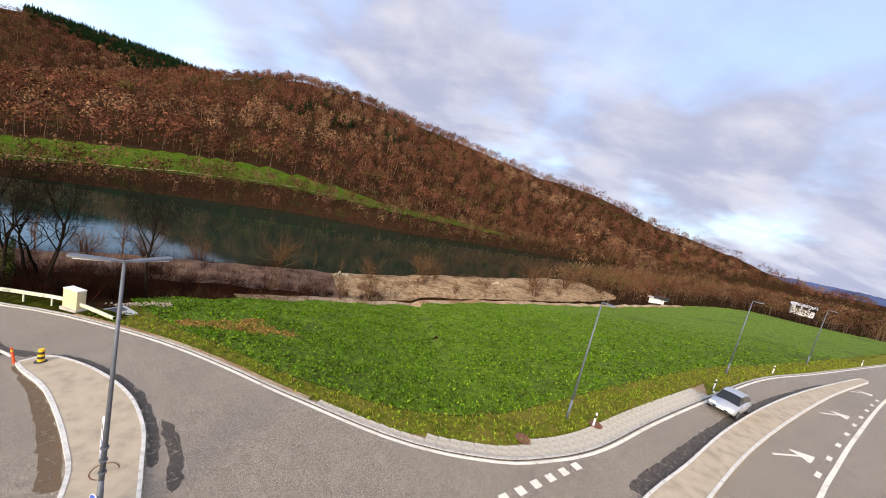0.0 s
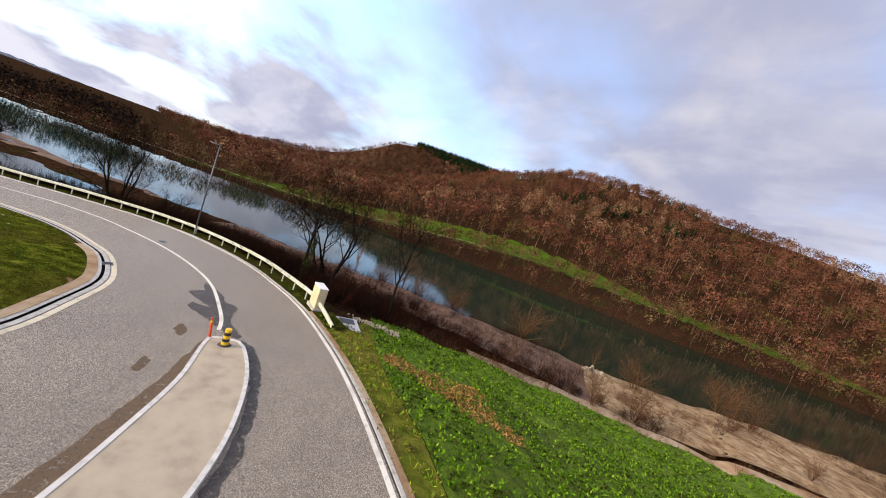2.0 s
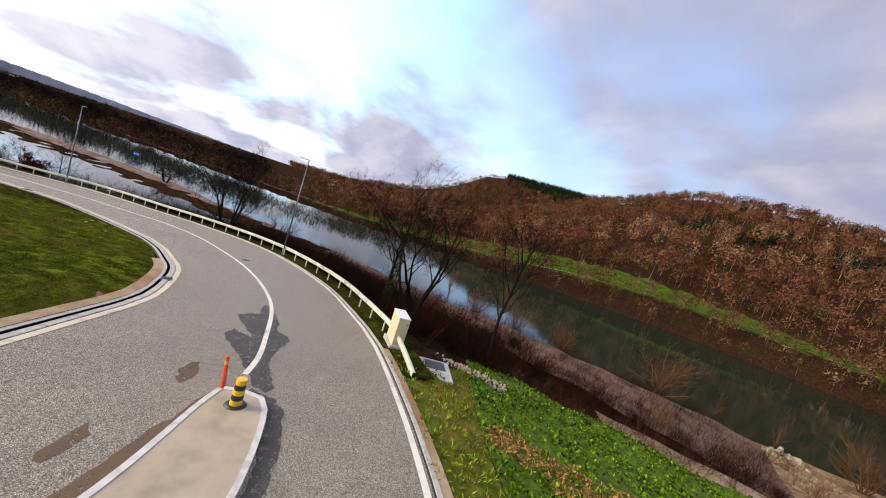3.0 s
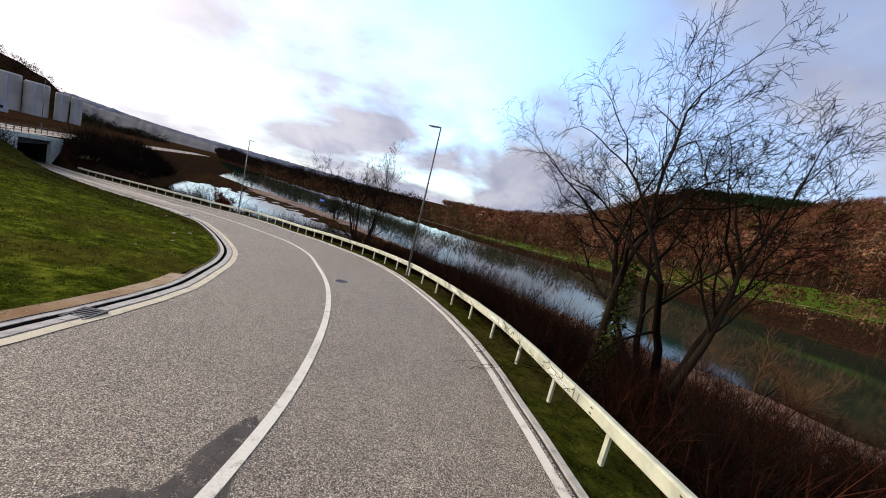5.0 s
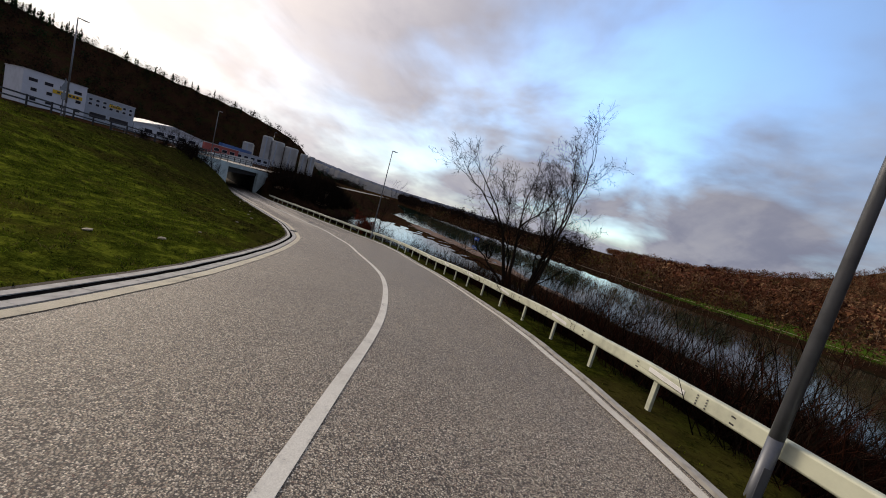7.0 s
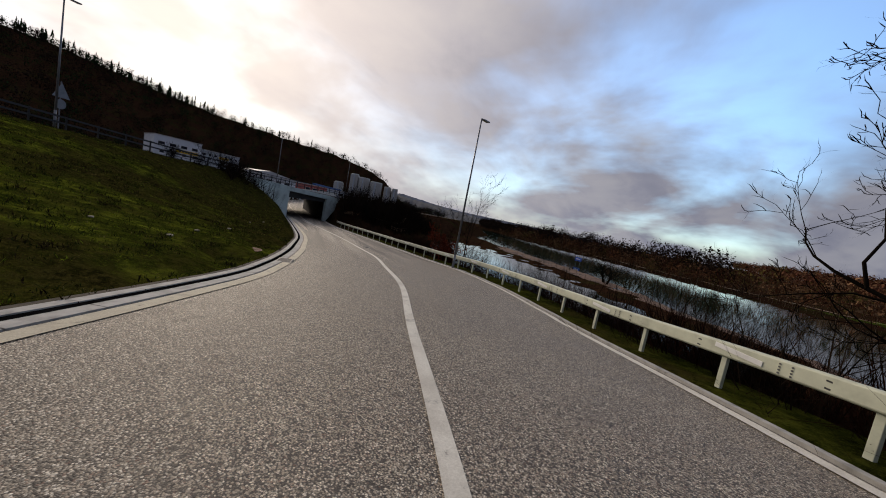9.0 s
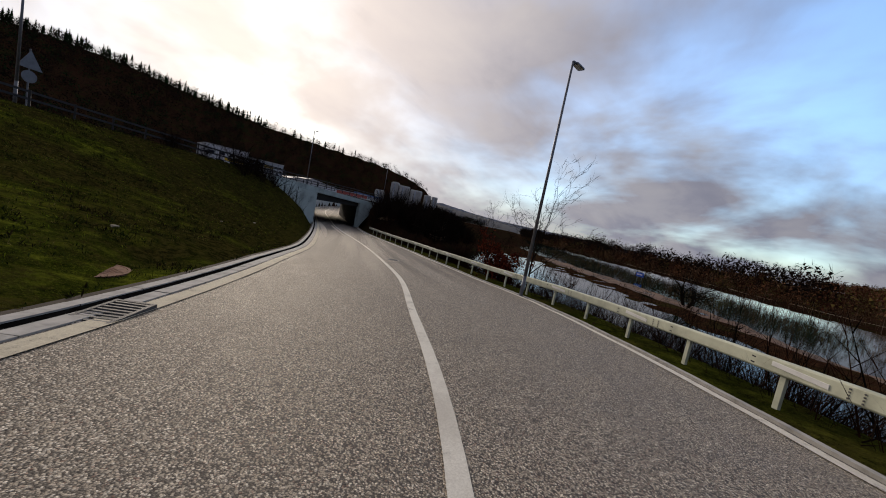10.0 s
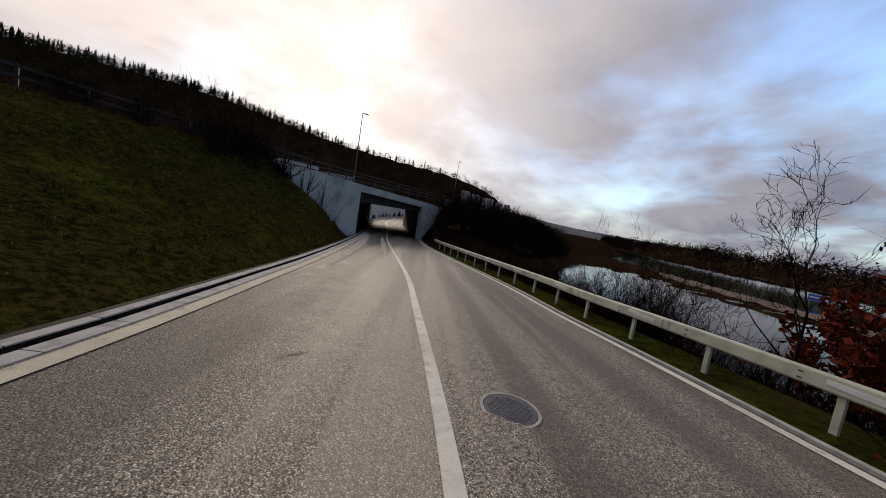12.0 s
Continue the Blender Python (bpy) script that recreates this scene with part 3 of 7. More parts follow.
    junction = (sR > 0) & (x > -30) & (dM < 26) & (sM > 0) & ((sL < 0) | (x > -19.5))
    z = np.where(junction, np.minimum(z, surface_z(x, y) - 0.10), z)
    return z.reshape(shp)


def surface_z(x, y):
    """Height of the asphalt: ramp, junction and main road."""
    x, y = np.atleast_1d(x), np.atleast_1d(y)
    dM, zM, _, _ = nearest(MAIN, x, y)
    zC = ramp_z(x, y)
    w = sm(dM, 3.5, 13.0)
    w = np.maximum(w, sm(-x, 26, 36))          # west of the junction the ramp goes its own way
    return zM * (1 - w) + zC * w


# the outer edge rises with the junction's asphalt
RIGHT[:, 2] = np.where(RIGHT[:, 0] > -22, surface_z(RIGHT[:, 0], RIGHT[:, 1]), RIGHT[:, 2])


# ---------------------------------------------------------------- ground, water, roads
from mathutils.geometry import delaunay_2d_cdt


def filled(outline, spacing, height, lift=0.0, inset=0.45):
    """Triangles over a closed outline, with inner points, laid on the height function."""
    o = np.array([p[:2] for p in outline], float)
    xs = np.arange(o[:, 0].min(), o[:, 0].max(), spacing)
    ys = np.arange(o[:, 1].min(), o[:, 1].max(), spacing)
    gx, gy = [a.ravel() for a in np.meshgrid(xs, ys)]
    gx = gx + 0.25 * spacing * np.where((np.arange(len(gx)) // len(xs)) % 2, 1, -1)
    ring = [(*p, 0.0) for p in o]
    keep = inside(o, gx, gy)
    gx, gy = gx[keep], gy[keep]
    d = nearest(ring, gx, gy, True)[0]
    gx, gy = gx[d > inset * spacing], gy[d > inset * spacing]
    pts = [Vector(p) for p in o] + [Vector(p) for p in zip(gx, gy)]
    v, _, f, _, _, _ = delaunay_2d_cdt(pts, [], [list(range(len(o)))], 1, 1e-4)
    v = np.array([tuple(p) for p in v])
    z = height(v[:, 0], v[:, 1]) + lift
    return np.column_stack([v, z]), [tuple(q) if (v[q[1]][0] - v[q[0]][0]) * (v[q[2]][1] - v[q[0]][1]) - (v[q[1]][1] - v[q[0]][1]) * (v[q[2]][0] - v[q[0]][0]) > 0 else tuple(reversed(q)) for q in f]


def sheet(name, outline, spacing, height, lift, mat, label, kind="structure", category=""):
    v, f = filled(outline, spacing, height, lift)
    ob = new(name, mesh_of(name, v, f, mat, smooth=True))
    return tagged(ob, label, category or name.replace("_", " "), kind=kind)


def strip_mesh(line, a, b, lift, heights=None, thick=0.0):
    """A band from a to b metres left of the line."""
    n = normals(line)
    p, q = line[:, :2] + n * a, line[:, :2] + n * b
    zp = zq = line[:, 2] if heights is None else heights
    v = np.vstack([np.column_stack([p, zp + lift]), np.column_stack([q, zq + lift])])
    k = len(line)
    f = [(i, i + 1, k + i + 1, k + i) for i in range(k - 1)]
    if b < a:
        f = [tuple(reversed(q)) for q in f]
    f = [tuple(reversed(q)) for q in f]
    if thick:
        v = np.vstack([v, v - (0, 0, thick)])
        f += [(i + 1, i, 2 * k + i, 2 * k + i + 1) for i in range(k - 1)] + [(k + i, k + i + 1, 3 * k + i + 1, 3 * k + i) for i in range(k - 1)]
    return v, f


def up(v, f):
    out = []
    for q in f:
        a, b, c = (Vector(v[i]) for i in q[:3])
        out.append(q if (b - a).cross(c - a).z >= 0 else tuple(reversed(q)))
    return out


def strip(name, line, a, b, lift, mat, label, parent=None, heights=None, thick=0.0, category=""):
    v, f = strip_mesh(line, a, b, lift, heights, thick)
    if not thick:
        f = up(v, f)
    ob = new(name, mesh_of(name, v, f, mat))
    if thick:
        bm = bmesh.new()
        bm.from_mesh(ob.data)
        bmesh.ops.recalc_face_normals(bm, faces=bm.faces)
        bm.to_mesh(ob.data)
        bm.free()
    if parent is not None:
        ob.parent = parent
        return ob
    return tagged(ob, label, category or "road marking", kind="structure")


def growing(lo, hi, step, far_lo, far_hi, ratio):
    mid = list(np.arange(lo, hi + step, step))
    s, x = step, lo
    left = []
    while x > far_lo:
        s *= ratio
        x -= s
        left.append(x)
    s, x = step, mid[-1]
    right = []
    while x < far_hi:
        s *= ratio
        x += s
        right.append(x)
    return np.array(left[::-1] + mid + right)


def build_terrain():
    xs, ys = growing(-118, 40, 0.9, -2600, 2600, 1.038), growing(-62, 60, 0.9, -2600, 2600, 1.038)
    X, Y = np.meshgrid(xs, ys)
    Z = ground_z(X, Y)
    # the soil lies a little lower under turf, crop and meadow
    for poly, rim, down in ((fe, 0.8, 0.35), (slope_edge, 0.4, 0.6)):
        inn = inside(poly, X, Y)
        rimd = np.zeros(X.shape)
        rimd[inn] = nearest([(p[0], p[1], 0.0) for p in poly[::2]], X[inn], Y[inn], True)[0]
        Z = Z - down * sm(rimd, rim * 0.4, rim * 1.6)
    v = np.column_stack([X.ravel(), Y.ravel(), Z.ravel()])
    w = len(xs)
    idx = np.arange(len(v)).reshape(X.shape)
    f = np.stack([idx[:-1, :-1], idx[:-1, 1:], idx[1:, 1:], idx[1:, :-1]], -1).reshape(-1, 4)
    mid = v[f].mean(1)
    grass = inside(meadow_edge, mid[:, 0], mid[:, 1])
    out = []
    for name, faces, mat, label in (("ground", f[~grass], GROUND, "brown bank soil with dead grass and leaf litter"), ("meadow", f[grass], MEADOW, "bright green meadow below the wooded hill")):
        used = np.unique(faces)
        remap = np.zeros(len(v), np.int64)
        remap[used] = np.arange(len(used))
        me = bpy.data.meshes.new(name)
        me.from_pydata(v[used].tolist(), [], remap[faces].tolist())
        me.materials.append(mat)
        me.polygons.foreach_set("use_smooth", [True] * len(me.polygons))
        out.append(tagged(new(name, me), label, name, kind="structure"))
    return out[0]


water = new("water", mesh_of("water", [(-2500, -1500, WATER_Z), (900, -1500, WATER_Z), (900, 1500, WATER_Z), (-2500, 1500, WATER_Z)], [(0, 1, 2, 3)], WATER))
tagged(water, "calm dark green river reflecting the sky", "river", kind="structure")


def offset(line, d):
    return np.column_stack([line[:, :2] + normals(line) * d, line[:, 2]])


R_OUT, L_OUT = offset(RIGHT, -0.17), offset(LEFT, 0.17)
M_N, M_S = offset(MAIN, -M_NORTH), offset(MAIN, M_SOUTH)


CUT = -22.0
east_south = [p for p in offset(MAIN, M_SOUTH) if p[0] >= CUT][::-1]
outline = [tuple(p[:2]) for p in R_OUT] + [tuple(p[:2]) for p in L_OUT[::-1]] + [(CUT - 0.35, -2.2), (CUT + 2.6, -11.2)] + [tuple(p[:2]) for p in east_south if p[0] > CUT + 3.5] + [(131, 90)]
road = sheet("road", outline, 1.3, surface_z, 0.0, ASPHALT, "worn grey asphalt road with dusty tyre tracks")
west_n = [tuple(p[:2]) for p in offset(MAIN, -M_NORTH) if p[0] < CUT + 1.5]
west_s = [tuple(p[:2]) for p in offset(MAIN, M_SOUTH) if p[0] < CUT + 7.0]
main_road = sheet("main_road", west_n + west_s[::-1], 2.0, lambda x, y: nearest(MAIN, x, y)[1], -0.02, ASPHALT, "grey asphalt main road on the embankment", category="road")


def on_road(pts, step=0.6):
    c = curve_through([p[:2] for p in pts], step)
    return np.column_stack([c, surface_z(c[:, 0], c[:, 1])])


# white lines
strip("edge_line", RIGHT, -0.09, 0.09, 0.014, PAINT, "white edge line painted on the asphalt")
strip("edge_line", LEFT, -0.11, 0.11, 0.014, OLD_PAINT, "white edge line beside the gutter")
CENTRE = on_road([(-27.3, 18.9), (-28.5, 19.25), (-30.3, 19.5), (-33.5, 19.8), (-36.3, 19.7), (-40, 19.1), (-44, 18), (-48, 16.4), (-52.2, 14.45), (-57.2, 11.1), (-62, 6.3),
                  (-65, 3.2), (-67.5, -.1), (-70.2, -3.8), (-73.3, -9.0), (-75.7, -13.7), (-78.3, -19.1), (-83, -30.3), (-86.4, -38.2), (-90.3, -46.5), (-94, -54.6), (-97.8, -62.8), (-101.5, -71), (-106.5, -80), (-114, -89), (-126, -98)])
strip("centre_line", CENTRE, -0.085, 0.085, 0.014, PAINT, "worn white centre line painted on the asphalt")
SEPARATION = on_road([(8, 14.2), (15.7, 20.2), (19.6, 23.1), (27.2, 28.6), (43.4, 39.9), (62, 52)])
strip("lane_line", SEPARATION, -0.11, 0.11, 0.014, PAINT, "white lane line painted on the asphalt")
strip("edge_line", np.array([p for p in offset(MAIN, -M_NORTH + 0.5) if p[0] < -24]), -0.08, 0.08, 0.012, PAINT, "white edge line of the main road")


def dashes(line, along, first, gap, count, side, width, name, label):
    s = np.r_[0, np.cumsum(np.linalg.norm(np.diff(line[:, :2], axis=0), axis=1))]
    n = normals(line)
    for i in range(count):
        k = np.linspace(first + i * gap, first + i * gap + along, 4)
        seg = np.column_stack([np.interp(k, s, line[:, j]) for j in range(3)])
        strip(name, seg, side - width / 2, side + width / 2, 0.014, PAINT, label)


dashes(SEPARATION, 0.9, 12.0, 3.6, 9, 0.42, 0.24, "dash_mark", "short white dash painted beside the lane line")
GIVE_WAY = on_road([(2.3, 18.55), (-1.3, 16.0), (-6, 12.6), (-10, 9.6)])
dashes(GIVE_WAY, 0.45, 0.0, 0.95, 9, 0.0, 0.40, "give_way_mark", "white give-way dash painted across the mouth")


def arrow(x, y, a, size=1.0):
    pts = [(-1.9, -.09), (0.45, -.09), (0.35, -.62), (0.58, -.62), (1.9, 0), (0.58, .62), (0.35, .62), (0.45, .09), (-1.9, .09)]
    c, s = math.cos(a), math.sin(a)
    v = [(x + (c * u - s * w) * size, y + (s * u + c * w) * size) for u, w in pts]
    z = surface_z([p[0] for p in v], [p[1] for p in v]) + 0.016
    ob = new("arrow_mark", mesh_of("arrow_mark", [(*p, q) for p, q in zip(v, z)], [tuple(range(9))], PAINT))
    tagged(ob, "white turn arrow painted on the asphalt lane", "road marking", "arrows on the lane", "structure")


for ax, ay in ((17.7, 23.7), (29.1, 31.9), (41.3, 40.4)):
    arrow(ax, ay, radians(12), 0.9)

# gutter along the inside of the bend
gutter = thing("gutter", "concrete channel gutter beside the road, its slot a strip of painted shade", "gutter", kind="structure")
G = np.array([p for p in LEFT if p[0] < -24])
# flat strip at surface level, coloured as the shade of a deep slot
strip("gutter_slot", G, 0.36, 0.56, 0.013, SLOT_SHADE, "", gutter)


def slabs(name, line, a, b, lift, length, parent):
    """Cast lengths of one metre with open joints, each a little uneven."""
    s = np.r_[0, np.cumsum(np.linalg.norm(np.diff(line[:, :2], axis=0), axis=1))]
    g = np.random.default_rng(int(a * 100))
    k = 0.0
    while k < s[-1] - length:
        q = np.linspace(k + 0.008, k + length - 0.008, 3)
        seg = np.column_stack([np.interp(q, s, line[:, j]) for j in range(3)])
        strip(name, seg, a, b, lift + g.uniform(-0.003, 0.003), KERB, "", parent, thick=0.16)
        k += length


slabs("gutter_slab", G, 0.165, 0.365, 0.018, 1.0, gutter)
slabs("gutter_kerb", G, 0.50, 0.65, 0.030, 1.0, gutter)
strip("gravel_verge", np.array([p for p in G if p[0] > -42]), 0.65, 1.08, 0.045, SAND, "sandy gravel verge beside the gutter", category="verge")
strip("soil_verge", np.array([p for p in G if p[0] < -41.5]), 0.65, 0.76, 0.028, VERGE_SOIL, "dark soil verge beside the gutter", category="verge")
strip("kerb", RIGHT, -0.17, -0.24, -0.02, BLACK, "", gutter)
kerb = strip("kerb", RIGHT, -0.24, -0.36, 0.03, KERB, "low pale kerb stones along the road edge", thick=0.2, category="kerb")


# ---------------------------------------------------------------- fields, banks
def band(line, x0, x1, a, b):
    sel = np.array([p for p in line if x0 <= p[0] <= x1])
    p, q = offset(sel, a), offset(sel, b)
    return [tuple(i[:2]) for i in p] + [tuple(i[:2]) for i in q[::-1]]


CROP_EDGE = [(-31.0, 29.8), (-25, 26.4), (-21.8, 24.9), (-18.4, 23.8), (-15.4, 22.4), (-11.4, 21.5), (-6.8, 21.0), (-2.2, 21.9), (2.0, 24.4), (9.6, 29.7), (21.7, 37.6), (38, 46.2), (75, 68.5), (120, 96.5)]
FIELD_EDGE = CROP_EDGE + [(150, 170), (110, 150), (61, 112), (43, 98), (23, 85), (8, 75), (-4, 66), (-13, 59.5), (-20, 53.0), (-26, 46.0), (-31, 38.5), (-34, 33.0)]
fe = curve_through(FIELD_EDGE + [FIELD_EDGE[0]], 1.2)[:-1]
field = sheet("field", fe, 1.6, ground_z, 0.10, FIELD, "green crop field with patchy young leaves")
verge_in_line = [tuple(p[:2]) for p in offset(np.array([q for q in RIGHT if -30.0 < q[0] < 118]), -0.36)][::-1]
sheet("grass_verge", [(p[0], p[1]) for p in verge_in_line[::-1]] + [tuple(p) for p in curve_through(CROP_EDGE, 1.2)], 1.2, ground_z, 0.07, VERGE_GRASS, "rough green and yellow grass verge", category="grass verge")
lawn_src = np.array([q for q in LEFT if q[0] > -80])
lawn_line = [tuple(p) for p in lawn_src[:, :2] + normals(lawn_src) * np.interp(lawn_src[:, 0], [-44, -41], [0.70, 0.95])[:, None]]
top_line = [tuple(p[:2]) for p in offset(MAIN, -M_NORTH - 0.3) if -78 < p[0] < CUT - 2]
slope_edge = lawn_line + top_line[::-1]
slope = sheet("grass_slope", slope_edge, 0.9, ground_z, 0.10, TURF, "mown green grass embankment with brown patches", category="grass")
rail_verge = strip("rail_verge", np.array([q for q in RIGHT if -88 < q[0] < -28]), -0.36, -2.1, -0.05, MOSS, "mossy grass verge under the crash barrier", category="grass verge")
PAVE_EDGE = [(18.3, 32.6), (10.9, 27.1), (5.1, 22.7), (1.1, 20.2), (-1.5, 18.95), (-5.0, 18.65), (-8.4, 18.95), (-11.5, 19.9)]
pave_outline = [tuple(p[:2]) for p in offset(np.array([q for q in RIGHT if -12.0 < q[0] < 17.5]), -0.36)] + [tuple(p) for p in curve_through(PAVE_EDGE[::-1], 0.8)]
pave = sheet("paver_bed", pave_outline, 0.9, ground_z, 0.10, SAND, "sandy bed of the grass pavers in the bend", category="paving")
strip("gravel_edge", np.array([q for q in RIGHT if -30.5 < q[0] < -11.5]), -0.36, -0.62, 0.02, SAND, "narrow sandy gravel edge beside the road", category="verge")
path_line = curve_through([(-30, 42), (-21, 53.5), (-13, 60), (-4, 66.5), (8, 75.5), (23, 85.5), (43, 98.5), (61, 112), (80, 126)], 1.5)
path_line = np.column_stack([path_line, ground_z(path_line[:, 0], path_line[:, 1])])
strip("track", path_line, -1.3, 1.3, 0.14, SAND, "pale gravel farm track beside the field", category="track")
bar = [tuple(p) for p in curve_through([(-30, 73.5), (-17, 86), (-4, 99), (12, 114), (40, 140), (54, 122), (30, 95), (12, 81.5), (-4, 69.5), (-14, 62), (-21, 57), (-30, 73.5)], 2.0)[:-1]]
sheet("gravel_bar", bar, 1.6, ground_z, 0.34, BAR, "pale gravel and sand bar on the river bank", category="gravel bar")
west_bar = [tuple(p) for p in curve_through([(-86, 33), (-74, 43), (-62, 51.5), (-50, 60), (-40, 67), (-29.5, 74), (-20.5, 57.5), (-29, 52), (-38, 48), (-48, 41), (-60, 34), (-72, 27), (-80, 26), (-86, 33)], 2.0)[:-1]]
sheet("sand_bank", west_bar, 1.6, ground_z, 0.28, BANK_SAND, "brown sandy bank below the thicket", category="sand bank")
spit = [tuple(p) for p in curve_through([(-96, 22), (-112, 8), (-132, -10), (-148, -30), (-164, -52), (-172, -48), (-156, -26), (-136, -4), (-116, 11), (-102, 23), (-96, 22)], 2.0)[:-1]]
sheet("gravel_spit", spit, 2.5, lambda x, y: WATER_Z + 0.16 + 0.14 * np.sin(0.6 * np.asarray(x) + 2.0 * np.sin(0.33 * np.asarray(y))) + 0.08 * np.sin(1.9 * np.asarray(y)), 0.0, BANK_SAND, "low brown gravel spit between river and lagoon", category="gravel bar")


def meadow_top(x):
    return np.interp(x, [-420, -185, -160, -130, -100, -70, -30, 60], [26, 26, 76, 84, 74, 60, 48, 38])


def far_band(x0, x1, a, b):
    line = np.array([p for p in FAR_SHORE if x0 <= p[0] <= x1])
    line = np.column_stack([line[:, :2], np.zeros(len(line))])
    n = normals(line)
    lo = line[:, :2] - n * a
    hi = line[:, :2] - n * np.minimum(np.maximum(b(line[:, 0]), a + 1), 200)[:, None]
    return [tuple(p) for p in lo] + [tuple(p) for p in hi[::-1]]


meadow_edge = far_band(-188, 60, 26, meadow_top)
ground = build_terrain()


# ---------------------------------------------------------------- traffic islands
def traffic_island(name, pts, label):
    o = curve_through(pts + [pts[0]], 0.5)[:-1]
    top = thing(name, label, "traffic island", kind="structure")
    v, f = filled(o, 1.0, surface_z, 0.13)
    under(new("surface", mesh_of("surface", v, f, SLAB_GREY)), top)
    c = np.vstack([o, o[:1]])
    c = np.column_stack([c, surface_z(c[:, 0], c[:, 1])])
    area = 0.5 * np.sum(c[:-1, 0] * c[1:, 1] - c[1:, 0] * c[:-1, 1])
    sgn = -1 if area > 0 else 1
    strip("island_kerb", c, 0.0, 0.13 * sgn, 0.145, PALE_KERB, "", top, thick=0.2)
    return top


traffic_island("traffic_island", [(-26.2, 18.4), (-25.9, 19.15), (-25.1, 19.3), (-22.6, 18.75), (-19.7, 17.5), (-17.3, 15.8), (-15.6, 14.0), (-13.6, 11.6), (-12.3, 9.2), (-12.9, 8.3),
                                                (-14.6, 9.9), (-17.0, 12.9), (-18.6, 14.2), (-20.5, 15.5), (-23.0, 17.0), (-25.4, 18.0)], "grey concrete traffic island with pale kerbs")
traffic_island("traffic_island", [(0.5, 13.2), (5.0, 17.3), (8.7, 20.2), (14.5, 24.9), (22.4, 30.6), (32.2, 36.9), (47.6, 46.1), (48.0, 45.6), (45.6, 44.1), (34.4, 37.0), (23.0, 29.3), (14.5, 23.2), (8.3, 18.2), (3.0, 13.6)],
                             "long tan concrete median island with pale kerbs")


# ---------------------------------------------------------------- crash barrier
def along(line, s):
    d = np.r_[0, np.cumsum(np.linalg.norm(np.diff(line[:, :2], axis=0), axis=1))]
    return np.column_stack([np.interp(s, d, line[:, j]) for j in range(3)]), d[-1]


RAIL_LINE = offset(np.array([q for q in RIGHT if -90.2 < q[0] < -27.4]), -1.12)
BEAM = [(-0.03, 0.495), (0.05, 0.49), (0.075, 0.505), (0.085, 0.525), (0.085, 0.715), (0.075, 0.735), (0.05, 0.75), (-0.03, 0.745)]


def build_barrier():
    rail = thing("crash_barrier", "long pale galvanised steel crash barrier beside the road", "crash barrier")
    total = along(RAIL_LINE, [0])[1]
    count = int(total // 2.0)
    bm = bmesh.new()
    box(bm, (-0.05, -0.03, -0.6), (0.05, 0.03, 0.62), 0.008)
    box(bm, (-0.035, 0.03, 0.50), (0.035, 0.055, 0.62), 0.004)
    post0 = part("post", bm, RAIL, rail)
    pme = post0.data
    bpy.data.objects.remove(post0)
    # beams of four metres, each lapped over the next
    s = 0.0
    first = True
    while s < total - 0.5:
        e = min(s + 4.05, total)
        k = np.linspace(s, e, 7)
        p, _ = along(RAIL_LINE, k)
        n = normals(p)
        zdrop = np.where(k < 4.0, -(4.0 - k) / 4.0 * 0.62, 0.0)          # the end runs down into the ground
        v, f = [], []
        m = len(BEAM)
        for off in (0.0, -0.006):
            for i in range(len(k)):
                for o, h in BEAM:
                    v.append((p[i, 0] + n[i, 0] * (o + off + (0.004 if int(s / 4) % 2 else 0)), p[i, 1] + n[i, 1] * (o + off), p[i, 2] + 0.02 + h + zdrop[i]))
        base = len(k) * m
        for i in range(len(k) - 1):
            for j in range(m - 1):
                q = (i * m + j, i * m + j + 1, (i + 1) * m + j + 1, (i + 1) * m + j)
                f += [q, tuple(base + a for a in reversed(q))]
            f += [(i * m + m - 1, base + i * m + m - 1, base + (i + 1) * m + m - 1, (i + 1) * m + m - 1), (base + i * m, i * m, (i + 1) * m, base + (i + 1) * m)]
        under(new("beam", mesh_of("beam", v, f, RAIL, smooth=False)), rail)
        s += 4.0
    for i in range(count):
        sv = 1.0 + i * 2.0
        if sv < 1.5:
            continue
        p, _ = along(RAIL_LINE, [sv, sv + 0.05])
        a = math.atan2(p[1, 1] - p[0, 1], p[1, 0] - p[0, 0])
        ob = under(new("post", pme), rail)
        dz = -(4.0 - sv) / 4.0 * 0.62 if sv < 4 else 0.0
        ob.matrix_local = pose(p[0, 0], p[0, 1], p[0, 2] + 0.02 + dz, rz=math.degrees(a))
    # white reflector plates, bolt slots and lap joints
    bm = bmesh.new()
    box(bm, (-0.42, 0.088, 0.585), (0.42, 0.100, 0.665), 0.004)
    r0 = part("reflector", bm, WHITE, rail)
    bm = bmesh.new()
    box(bm, (-0.035, 0.0855, -0.012), (0.035, 0.0885, 0.012))
    b0 = part("bolt_slot", bm, BLACK, rail)
    bm = bmesh.new()
    cone(bm, 0.013, 0.013, 0, 0.012, 8, Matrix.Translation((0, 0.086, 0)) @ Matrix.Rotation(radians(-90), 4, "X"))
    n0 = part("bolt", bm, IRON, rail)
    rme, sme, nme = r0.data, b0.data, n0.data
    for o in (r0, b0, n0):
        bpy.data.objects.remove(o)

    def fix(name, me, k, h):
        p, _ = along(RAIL_LINE, [k, k + 0.05])
        ob = under(new(name, me), rail)
        ob.matrix_local = pose(p[0, 0], p[0, 1], p[0, 2] + 0.02 + h, rz=math.degrees(math.atan2(p[1, 1] - p[0, 1], p[1, 0] - p[0, 0])))

    for i in range(1, int(total // 4) - 1):
        fix("reflector", rme, 4.0 * i + 0.75, 0.0)
